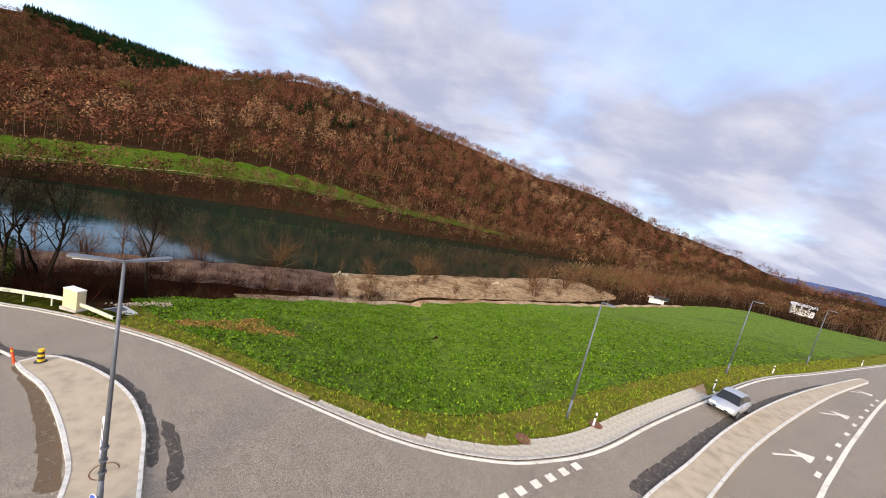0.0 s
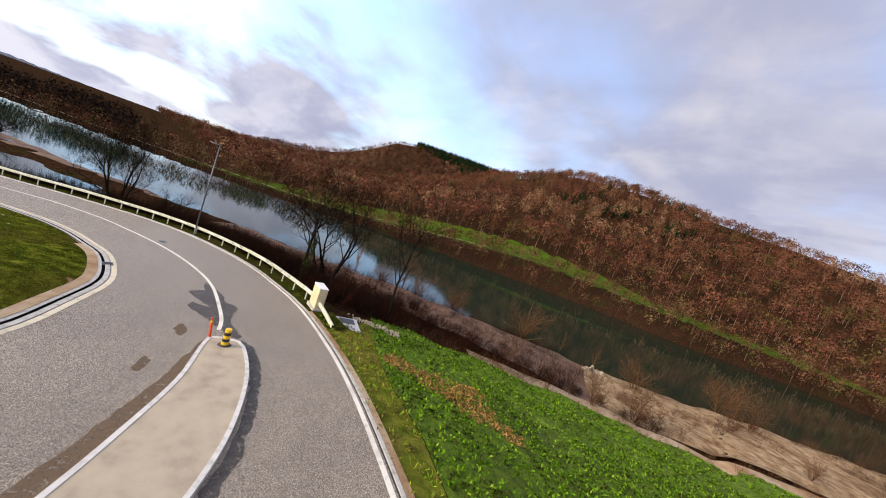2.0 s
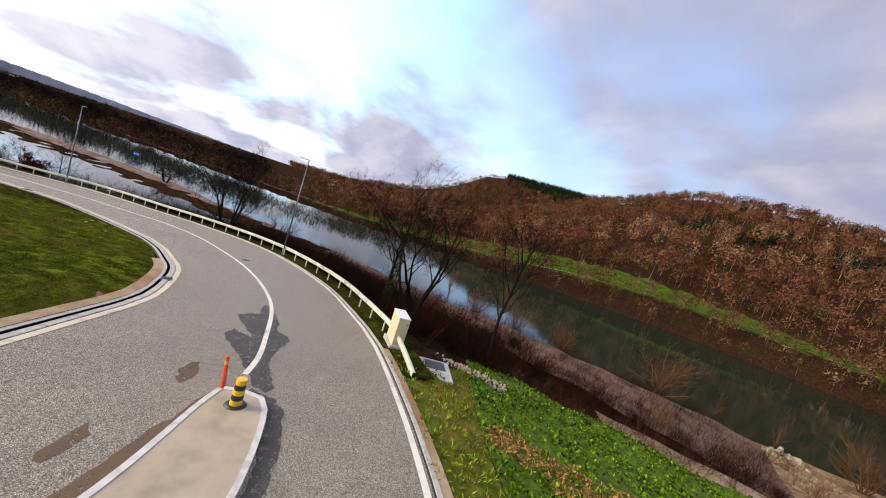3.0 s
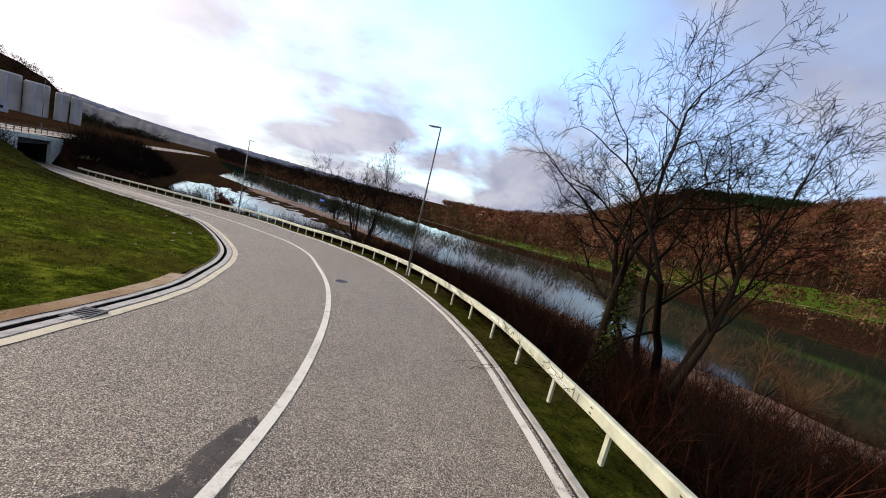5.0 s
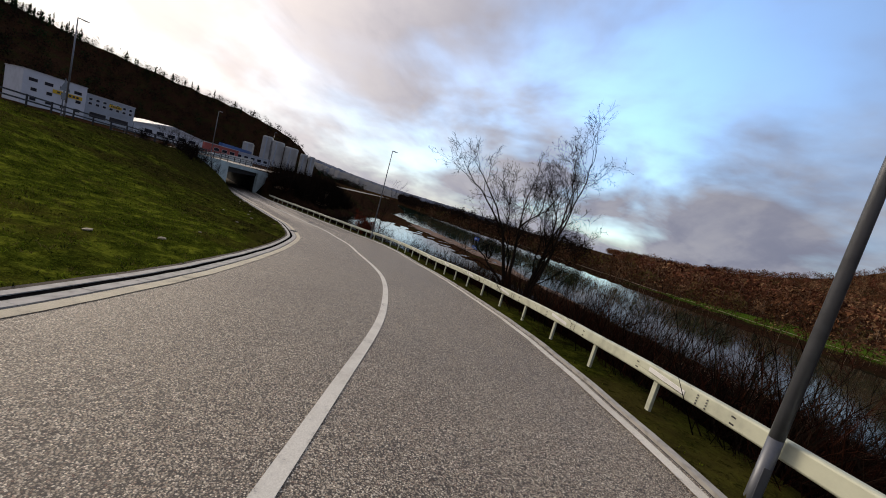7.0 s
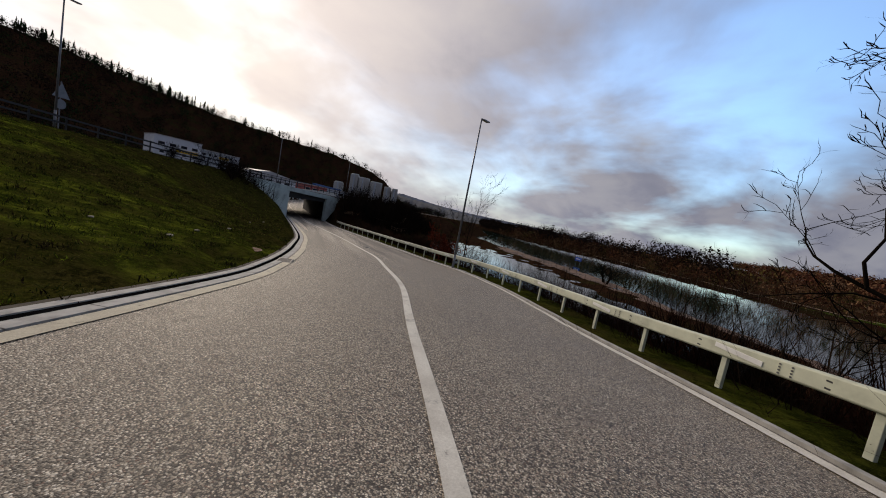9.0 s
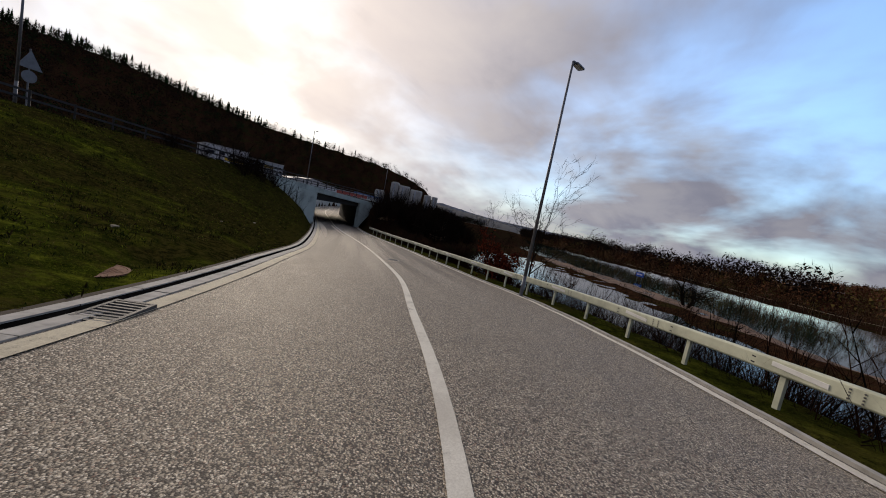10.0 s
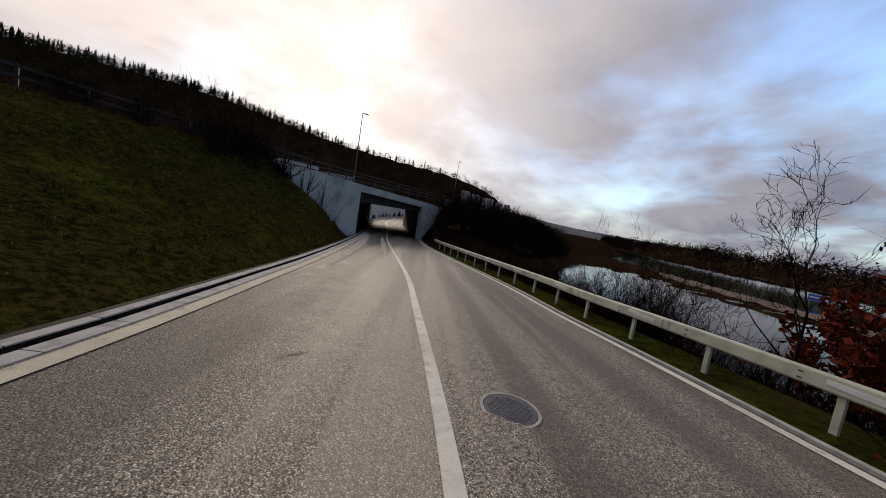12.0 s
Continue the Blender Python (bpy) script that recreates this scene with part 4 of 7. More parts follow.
        for dx in (-0.07, 0.10):
            for h in (0.545, 0.59, 0.635, 0.68):
                fix("bolt", nme, 4.0 * i + dx, h)
        for dx in (1.0, 3.0):
            for h in (0.56, 0.66):
                fix("bolt_slot", sme, 4.0 * i + dx + 0.5, h)
    return rail


barrier = build_barrier()


# ---------------------------------------------------------------- lamps
def lamp(name, x, y, z, h, heads, label, lean=0.0, mat=None):
    """A street lamp; heads: directions in degrees of its flat arms."""
    t = thing(name, label, "street lamp", pose(x, y, z), "street lamps along the roads")
    bm = bmesh.new()
    cone(bm, 0.080, 0.072, -0.2, 1.3, 14)
    cone(bm, 0.072, 0.040, 1.3, h, 14)
    part("pole", bm, mat or POLE, t, smooth=True)
    bm = bmesh.new()
    box(bm, (-0.16, -0.16, -0.1), (0.16, 0.16, 0.03), 0.02)
    part("base_plate", bm, KERB, t)
    bm = bmesh.new()
    box(bm, (0.072, -0.04, 0.5), (0.082, 0.04, 0.95), 0.004)
    part("service_door", bm, mat or POLE, t)
    for a in heads:
        head = [(0.0, 0.05), (0.15, 0.06), (0.25, 0.12), (1.05, 0.13), (1.12, 0.09)] if len(heads) > 1 else [(0.0, 0.05), (0.12, 0.06), (0.2, 0.14), (0.78, 0.15), (0.85, 0.10)]
        bm = bmesh.new()
        prev = None
        for d, w in head:
            zz = h - 0.03 + 0.05 * d
            ring = [bm.verts.new(c) for c in ((d, -w, zz), (d, w, zz), (d, w * 0.9, zz + 0.055), (d, -w * 0.9, zz + 0.055))]
            if prev:
                for i in range(4):
                    bm.faces.new((prev[i], prev[(i + 1) % 4], ring[(i + 1) % 4], ring[i]))
            else:
                bm.faces.new(ring)
            prev = ring
        bm.faces.new(prev)
        bmesh.ops.recalc_face_normals(bm, faces=bm.faces)
        bmesh.ops.rotate(bm, verts=bm.verts, cent=(0, 0, 0), matrix=Matrix.Rotation(radians(a), 3, "Z"))
        hd = part("lamp_head", bm, POLE, t)
        bm = bmesh.new()
        d0, d1 = (0.4, 1.0) if len(heads) > 1 else (0.25, 0.72)
        box(bm, (d0, -0.11, h - 0.012 + 0.05 * d0 - 0.02), (d1, 0.11, h - 0.006 + 0.05 * d0), 0.003, m=Matrix.Rotation(radians(a), 4, "Z"))
        part("lens", bm, WHITE, hd)
    return t


lamp("street_lamp", -14.94, 11.94, 0.1, 8.2, (211, 64), "grey steel street lamp with two flat heads on the traffic island", mat=STEEL)
lamp("street_lamp", 3.14, 22.94, float(ground_z([3.14], [22.94])[0]), 7.6, (-55,), "slim grey street lamp with one flat head in the verge", mat=STEEL)
lamp("street_lamp", 23.4, 36.6, float(ground_z([23.4], [36.6])[0]), 7.8, (-50,), "slim grey street lamp with one flat head in the verge", mat=STEEL)
lamp("street_lamp", 44.0, 49.0, float(ground_z([44.0], [49.0])[0]), 7.8, (-50,), "slim grey street lamp with one flat head in the verge", mat=STEEL)
lamp("street_lamp", -50.11, 21.11, -3.3, 9.4, (-125,), "dark slim street lamp with one flat head behind the barrier")
lamp("street_lamp", -75.42, -2.11, -6.0, 10.0, (180,), "dark slim street lamp with one flat head behind the barrier")


# ---------------------------------------------------------------- control cabinet by the barrier
def build_cabinet():
    t = thing("control_cabinet", "cream painted metal control cabinet behind the crash barrier", "cabinet", pose(-31.35, 25.25, -1.35, rz=-8))
    w, d, h = 1.25, 0.55, 1.35
    bm = bmesh.new()
    box(bm, (-w / 2, -d / 2, 0.0), (w / 2, d / 2, h), 0.02)
    part("body", bm, CREAM, t)
    bm = bmesh.new()
    box(bm, (-w / 2 - 0.02, -d / 2 - 0.02, h + 0.002), (w / 2 + 0.02, d / 2 + 0.02, h + 0.05), 0.015)
    part("lid", bm, WHITE, t, "pale grey sloping lid")
    bm = bmesh.new()
    box(bm, (-w / 2 + 0.03, d / 2 + 0.001, 0.08), (w / 2 - 0.03, d / 2 + 0.012, h - 0.04), 0.006)
    dr = part("door", bm, CREAM, t)
    bm = bmesh.new()
    box(bm, (0.42, d / 2 + 0.013, 0.65), (0.46, d / 2 + 0.035, 0.80), 0.005)
    part("handle", bm, BLACK, dr)
    bm = bmesh.new()
    cone(bm, 0.03, 0.03, 0, 0.012, 12, Matrix.Translation((w / 2 + 0.004, 0.16, h - 0.25)) @ Matrix.Rotation(radians(90), 4, "Y"))
    part("cable_hole", bm, BLACK, t)
    bm = bmesh.new()
    box(bm, (-w / 2 - 0.1, -d / 2 - 0.1, -0.5), (w / 2 + 0.1, d / 2 + 0.1, 0.0), 0.02)
    part("plinth", bm, KERB, t)
    return t


build_cabinet()


def build_cover():
    t = thing("shaft_cover", "grey concrete shaft slab with a dark steel lid", "shaft cover", pose(-29.6, 26.9, float(ground_z([-29.6], [26.9])[0]) + 0.1, rz=-20))
    bm = bmesh.new()
    box(bm, (-0.95, -0.75, -0.3), (0.95, 0.75, 0.06), 0.03)
    part("slab", bm, CONCRETE, t)
    bm = bmesh.new()
    box(bm, (-0.75, -0.5, 0.062), (0.05, 0.5, 0.085), 0.01)
    part("lid", bm, IRON, t)


build_cover()


# ---------------------------------------------------------------- underpass
BR = MAIN[np.argmin(np.hypot(MAIN[:, 0] + 85.2, MAIN[:, 1] + 44.4))]
BR_A = math.degrees(math.atan2(54.5 - 44.4, 105 - 85.2)) + 180       # way of the main road here


def build_bridge():
    """Local axes: x along the main road towards the west, y towards its south side."""
    t = thing("road_bridge", "pale concrete road bridge over the underpass", "bridge", pose(BR[0], BR[1], BR[2], rz=BR_A))
    road_z = -7.05 - BR[2]
    n, s = -M_NORTH - 0.5, M_SOUTH + 0.5
    x0, x1 = -6.4, 4.75                                   # the opening
    skew = 1.25                                           # the underpass crosses at a slant

    # deck and abutments carry the underpass's darkness in their base colour
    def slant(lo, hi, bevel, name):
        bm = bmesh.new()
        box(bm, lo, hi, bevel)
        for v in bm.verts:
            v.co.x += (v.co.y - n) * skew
        part(name, bm, UNDERPASS_SHADE, t, "concrete painted near-black for the shade inside the underpass")

    deep = 16.0                                           # the passage goes on under the ground behind the road
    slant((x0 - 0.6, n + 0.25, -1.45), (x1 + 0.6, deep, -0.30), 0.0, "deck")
    for y0, y1, dx in ((n - 0.15, n + 0.45, 0.0), (deep - 0.45, deep + 0.15, (deep - n) * skew)):
        bm = bmesh.new()
        box(bm, (x0 - 7.4 + dx, y0, -0.72), (x1 + 4.6 + dx, y1, -0.08), 0.03)
        for v in bm.verts:
            v.co.z -= 0.035 * (v.co.x - dx)
        part("edge_beam", bm, BRIDGE_WALL, t)
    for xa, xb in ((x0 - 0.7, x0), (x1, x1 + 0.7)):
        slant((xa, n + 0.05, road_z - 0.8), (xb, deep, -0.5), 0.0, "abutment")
    # wing walls on the near side: a broad one and a triangular one
    def wing(pts, thick, name="wing_wall"):
        bm = bmesh.new()
        a = [bm.verts.new(p) for p in pts]
        nrm = (Vector(pts[1]) - Vector(pts[0])).cross(Vector(pts[2]) - Vector(pts[0])).normalized() * thick
        b = [bm.verts.new(Vector(p) + nrm) for p in pts]
        bm.faces.new(a)
        bm.faces.new(b[::-1])
        for i in range(len(a)):
            j = (i + 1) % len(a)
            bm.faces.new((a[j], a[i], b[i], b[j]))
        bmesh.ops.recalc_face_normals(bm, faces=bm.faces)
        part(name, bm, BRIDGE_WALL, t)
    wing([(x0, n - 0.05, road_z - 0.6), (x0, n - 0.05, -0.50), (x0 - 7.2, n - 0.25, -0.26), (x0 - 7.2, n - 0.25, -2.2), (x0 - 4.8, n - 0.2, -3.1), (x0 - 0.3, n - 0.06, road_z - 0.6)], 0.45)
    wing([(x1, n - 0.05, road_z - 0.6), (x1, n - 0.05, -0.88), (x1 + 4.5, n - 0.4, -1.02), (x1 + 4.5, n - 0.4, -1.2)], 0.45)
    # railing
    for y in (n + 0.15, s - 0.15):
        r = thing("bridge_railing", "dark steel railing along the main road", "railing", pose(BR[0], BR[1], BR[2], rz=BR_A), "railings of the bridge")
        bm = bmesh.new()
        for zz in (1.05, 0.72, 0.40):
            box(bm, (x0 - 9.0, y - 0.035, zz), (x1 + 7.5, y + 0.035, zz + 0.07), 0.01)
        part("rail", bm, DARK_STEEL, r)
        i = 0
        while x0 - 9.0 + i * 1.9 < x1 + 7.5:
            bm = bmesh.new()
            box(bm, (x0 - 8.95 + i * 1.9, y - 0.04, 0.14), (x0 - 8.87 + i * 1.9, y + 0.04, 1.06), 0.008)
            part("post", bm, DARK_STEEL, r)
            i += 1
    return t


bridge = build_bridge()
wall_line = np.array([p for p in offset(LEFT, 1.0) if p[1] < -66])
strip("retaining_wall", wall_line, 0.0, 0.4, 3.6, CONCRETE, "pale concrete retaining wall beyond the underpass", thick=5.0, category="retaining wall")


# ---------------------------------------------------------------- woods
def twig(name, dark, lite):
    def build(nt, b):
        c = ramp_of(nt, island(nt), [(0.0, dark), (1.0, lite)])
        nt.links.new(c, b.inputs["Base Color"])
    return material(name, build, 1.0, spec=0.0)


TWIG_RED = twig("twigs_red_brown", (0.016, 0.006, 0.004), (0.058, 0.021, 0.012))
TWIG_BROWN = twig("twigs_brown", (0.032, 0.014, 0.007), (0.118, 0.052, 0.026))
TWIG_GREY = twig("twigs_grey", (0.048, 0.026, 0.014), (0.18, 0.098, 0.050))
# bare twigs with the shade of the backlit south hill put into their colour
TWIG_SHADE = twig("twigs_shade", (0.008, 0.006, 0.005), (0.032, 0.021, 0.015))
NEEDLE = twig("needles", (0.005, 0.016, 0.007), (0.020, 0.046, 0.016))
TRUNK_PALE = plain("pale_trunk", (0.34, 0.24, 0.17), 0.95, vary=0.2, scale=0.2)
def tone(name, c, f):
    return twig(name, tuple(0.78 * f * v for v in c), tuple(1.12 * f * v for v in c))


REDDISH, TAWNY, ASHEN, MOSSY = (0.125, 0.050, 0.030), (0.155, 0.072, 0.038), (0.20, 0.115, 0.062), (0.115, 0.085, 0.030)
MATS = [tone("crown_red", REDDISH, 1.0), tone("crown_tawny", TAWNY, 0.9), tone("crown_dark_red", REDDISH, 0.55), tone("crown_ashen", ASHEN, 1.0), tone("crown_light_red", REDDISH, 1.5), tone("crown_mossy", MOSSY, 0.9),
        TRUNK_PALE, TWIG_SHADE, NEEDLE, tone("crown_pale", ASHEN, 1.5), tone("crown_dark", TAWNY, 0.4)]
rng = np.random.default_rng(5)


def triangles(name, v, f, mats, idx):
    me = bpy.data.meshes.new(name)
    me.vertices.add(len(v))
    me.vertices.foreach_set("co", np.ascontiguousarray(v, np.float32).ravel())
    me.loops.add(f.size)
    me.loops.foreach_set("vertex_index", f.ravel().astype(np.int32))
    me.polygons.add(len(f))
    me.polygons.foreach_set("loop_start", np.arange(0, f.size, 3, dtype=np.int32))
    for m in mats:
        me.materials.append(m)
    me.polygons.foreach_set("material_index", np.asarray(idx, np.int32))
    me.update(calc_edges=True)
    return me


def build_woods(name, spots, seed, label, height=(9, 15), blades=46, width=0.006, tints=None, trunk=0.010, sink=0.3, spray=1.0):
    """Many bare trees: thin trunks and ragged, see-through crowns of fine twigs round a few denser sprays."""
    g = np.random.default_rng(seed)
    n = len(spots)
    h = g.uniform(*height, n) * g.uniform(0.75, 1.15, n)
    w = h * g.uniform(0.22, 0.38, n)
    base = np.asarray(spots)[:, None, :] - (0, 0, sink)
    size = np.stack([w, w, h * 0.40], 1)[:, None]
    H = h[:, None, None]
    stand = np.sin(np.asarray(spots)[:, 0] * 0.021 + 2.0 * np.sin(np.asarray(spots)[:, 1] * 0.013)) + g.normal(0, 0.6, n)
    mix = np.array((0, 0, 1, 2, 2, 4, 1, 10))[g.integers(0, 8, n)]
    tint = np.where(stand > 1.0, np.where(g.random(n) < 0.3, 9, 3), np.where(stand < -1.45, 5, mix)) if tints is None else np.array(tints)[g.integers(0, len(tints), n)]
    V, I = [], []
    # sprays of twigs lying along the ragged outside of each crown
    k = blades
    u = g.normal(0, 1, (n, k, 3))
    u[..., 2] = np.where(u[..., 2] < -0.7, -u[..., 2], u[..., 2])
    u /= np.linalg.norm(u, axis=2, keepdims=True)
    c = u * g.uniform(0.55, 1.06, (n, k, 1)) * size
    c[..., 2] += (h * 0.56)[:, None]
    nrm = u + g.normal(0, 0.38, (n, k, 3))
    d = np.cross(nrm, g.normal(0, 1, (n, k, 3))) + (0, 0, 0.35)
    d /= np.linalg.norm(d, axis=2, keepdims=True) + 1e-6
    sd = np.cross(d, nrm)
    sd /= np.linalg.norm(sd, axis=2, keepdims=True) + 1e-6
    ll = g.uniform(0.30, 0.70, (n, k, 1)) * w[:, None, None] * spray
    ww = g.uniform(0.25, 0.55, (n, k, 1)) * ll
    V.append((np.stack([c - d * ll * 0.5 - sd * ww, c - d * ll * 0.5 + sd * ww, c + d * ll * 0.7], 2) + base[:, :, None]).reshape(-1, 3))
    I.append(np.repeat(tint, k))
    # fine upright twigs that break the outline
    k = max(4, blades // 3)
    u = g.normal(0, 1, (n, k, 3))
    u[..., 2] = np.abs(u[..., 2])
    u /= np.linalg.norm(u, axis=2, keepdims=True)
    c = u * size * 0.9
    c[..., 2] += (h * 0.56)[:, None]
    d = u * (0.8, 0.8, 0.5) + g.normal(0, 0.25, (n, k, 3)) + (0, 0, 0.7)
    d /= np.linalg.norm(d, axis=2, keepdims=True)
    sd = np.cross(d, g.normal(0, 1, (n, k, 3)))
    sd /= np.linalg.norm(sd, axis=2, keepdims=True) + 1e-6
    ll = g.uniform(0.10, 0.20, (n, k, 1)) * H
    ww = g.uniform(0.6, 1.4, (n, k, 1)) * width * H
    V.append((np.stack([c - d * ll * 0.5 - sd * ww, c - d * ll * 0.5 + sd * ww, c + d * ll * 0.5], 2) + base[:, :, None]).reshape(-1, 3))
    I.append(np.repeat(tint, k))
    tw = (trunk * h * np.where(g.random(n) < 0.3, 1.0, 0.25))[:, None]
    lean = np.column_stack([g.normal(0, 0.035, (n, 2)) * h[:, None], h * 0.9])
    z0 = np.zeros((n, 3))
    ex, ey = np.array((1.0, 0, 0)), np.array((0, 1.0, 0))
    t = np.stack([z0 - ex * tw, z0 + ex * tw, lean, z0 - ey * tw, z0 + ey * tw, lean], 1) + base
    v = np.vstack(V + [t.reshape(-1, 3)])
    f = np.arange(len(v)).reshape(-1, 3)
    idx = np.concatenate(I + [np.repeat(np.where((tint == 7) | (tint == 8), 7, 6), 2)])
    return tagged(new(name, triangles(name, v, f, MATS, idx)), label, "woods", kind="stuff")


def scatter(n, xr, yr, test):
    x, y = rng.uniform(*xr, n), rng.uniform(*yr, n)
    k = test(x, y)
    x, y = x[k], y[k]
    return np.column_stack([x, y, ground_z(x, y)])


def hill_share(x, y):
    az, r, R, h = hill(x, y, NORTH_HILL, -100)
    dF, _, sF, _ = nearest(FAR_SHORE, x, y)
    return az, r, dF / np.maximum(R - (r - dF), 60), sF, dF


def on_north(x, y):
    az, r, u, sF, dF = hill_share(x, y)
    return (sF < 0) & (az > -52) & (az < 95) & (dF > 28) & ~inside(meadow_edge, x, y) & ((u < 0.955) & (r < 1000) | (az > 36) & (az < 80) & (r < 955))


def on_south(x, y):
    az, r, R, h = hill(x, y, SOUTH_HILL, 0)
    ft = hill_foot(az)
    v = (r - ft) / np.maximum(R - ft, 60)
    return (az > 124) & (az < 235) & (v > 0.0) & (v < 0.98) & (r < 900)


def far_bank(x, y):
    dF, _, sF, _ = nearest(FAR_SHORE, x, y)
    rows = np.sin(0.075 * x + 1.3 * np.sin(0.031 * x)) > 0.72
    edge = np.where(rows & (rng.random(len(x)) < 0.5), 48, np.where(rng.random(len(x)) < 0.10, 56, 27))
    return (sF < 0) & (dF < edge) & (dF > 0.3)


def far_belt(x, y):
    dF, _, sF, _ = nearest(FAR_SHORE, x, y)
    return (sF < 0) & (dF < 60) & (dF > 2) & (x < -185)


north = scatter(27000, (-950, 860), (60, 950), on_north)
build_woods("woods", north, 11, "bare red-brown winter woods covering the hillside", (12, 18), 50, 0.006, sink=2.0, trunk=0.008, spray=0.45)
south = scatter(26000, (-700, 200), (-640, -120), on_south)
# mostly the darkened twigs, since this slope faces away from the sun
build_woods("woods", south, 12, "bare winter woods, painted dark for the hill's shaded side", (7, 12), 36, 0.006, (7, 7, 7, 8), 0.004, 3.0, 0.42)
def north_crest(x, y):
    az, r, u, sF, dF = hill_share(x, y)
    return (sF < 0) & (az > -52) & (az < 95) & ((u > 0.86) & (u < 0.99) & (r < 1000) | (az > 36) & (az < 80) & (r > 900) & (r < 985))


def south_crest(x, y):
    az, r, R, h = hill(x, y, SOUTH_HILL, 0)
    ft = hill_foot(az)
    v = (r - ft) / np.maximum(R - ft, 60)
    return (az > 124) & (az < 235) & (v > 0.80) & (v < 0.97) & (r < 900)


build_woods("woods", scatter(30000, (-950, 700), (200, 950), north_crest), 17, "low undergrowth along the wooded ridge", (4, 7), 14, 0.008, sink=3.2, spray=0.32)
build_woods("woods", scatter(34000, (-700, 200), (-640, -120), south_crest), 18, "undergrowth and conifers along the crest, twigs painted dark for shade", (4, 9), 22, 0.010, (7, 7, 8), 0.004, 3.0, 0.36)
bank = scatter(46000, (-420, 330), (-140, 440), far_bank)
build_woods("woods", bank, 13, "bare brown trees and shrubs along the far river bank", (4.5, 10.5), 34, 0.006, (1, 10, 3, 10, 5, 2), 0.003, spray=0.42)
belt = scatter(20000, (-900, -185), (-480, 20), far_belt)
build_woods("woods", belt, 14, "dark belt of tall bare trees beyond the river", (8, 15), 44, 0.005, (7, 7, 7, 7), 0.005, spray=0.36)


def near_east(x, y):
    dS, _, sS, _ = nearest(SHORE, x, y)
    return (sS > 0) & (dS < 46) & (x > 26) & (rng.random(len(x)) < np.interp(x, [26, 60, 110], [0.15, 0.6, 1.0]))


def beyond_field(x, y):
    return (x > 128) & (y > 0.66 * x + 22) & (y < 0.66 * x + 110)


build_woods("woods", scatter(9000, (26, 330), (90, 500), near_east), 15, "bare brown trees and bushes at the river side", (5, 12), 60, 0.006, (0, 1, 3, 5, 10), 0.004, spray=0.26)
build_woods("woods", scatter(3600, (128, 420), (90, 360), beyond_field), 16, "bare brown trees beyond the field", (7, 13), 70, 0.006, (1, 3, 7, 5, 2), 0.004, spray=0.26)


def build_conifers(name, spots, seed, label):
    g = np.random.default_rng(seed)
    V, n0 = [], 0
    for x, y, z in spots:
        h = g.uniform(8, 20) if math.hypot(x, y) > 760 else g.uniform(6, 11)
        w = h * g.uniform(0.15, 0.24)
        k = 60
        t = g.uniform(0.08, 1.0, k)
        a = g.uniform(0, 2 * math.pi, k)
        r = (1 - t) * w * g.uniform(0.7, 1.15, k) + 0.15
        tip = np.column_stack([np.cos(a) * r, np.sin(a) * r, h * t - 0.35 * r])
        root = np.column_stack([np.zeros(k), np.zeros(k), h * t + 0.25])
        s = np.column_stack([-np.sin(a), np.cos(a), np.zeros(k)]) * (0.35 + 0.25 * r)[:, None]
        V.append(np.stack([root, tip * 0.85 - s, tip * 1.05 + s * 0.7], 1).reshape(-1, 3) + (x, y, z))
    v = np.vstack(V)
    return tagged(new(name, triangles(name, v, np.arange(len(v)).reshape(-1, 3), [NEEDLE], np.zeros(len(v) // 3))), label, "conifers", kind="stuff")


def conifer_places(x, y):
    az, r, u, sF, dF = hill_share(x, y)
    ridge = (az > 38) & (az < 53.5) & (r > 800 + 9 * (az - 38)) & (r < 1010)
    patch = (az > 4) & (az < 36) & ((u > 0.44) & (u < 0.60) & (np.sin(az * 0.9 + u * 20) > 0.35) | (u > 0.74) & (u < 0.86) & (np.sin(az * 0.7 + u * 30) > 0.6))
    return (sF < 0) & (ridge | patch) & (rng.random(len(x)) < np.where(ridge, 0.75, 0.5))


def pale_places(x, y):
    az, r, u, sF, dF = hill_share(x, y)
    return (sF < 0) & (az > 28.5) & (az < 38.5) & (u > 0.985) & (u < 1.01)


build_conifers("conifers", scatter(46000, (-860, 160), (300, 840), conifer_places), 21, "dark green conifers on the wooded ridge")


def south_conifers(x, y):
    az, r, R, h = hill(x, y, SOUTH_HILL, 0)
    ft = hill_foot(az)
    v = (r - ft) / np.maximum(R - ft, 60)
    return (az > 136) & (az < 225) & (v > 0.84) & (v < 0.96) & (rng.random(len(x)) < np.interp(az, [136, 170, 200], [0.12, 0.25, 0.5]))


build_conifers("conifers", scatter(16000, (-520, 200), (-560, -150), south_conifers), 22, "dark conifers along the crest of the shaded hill")


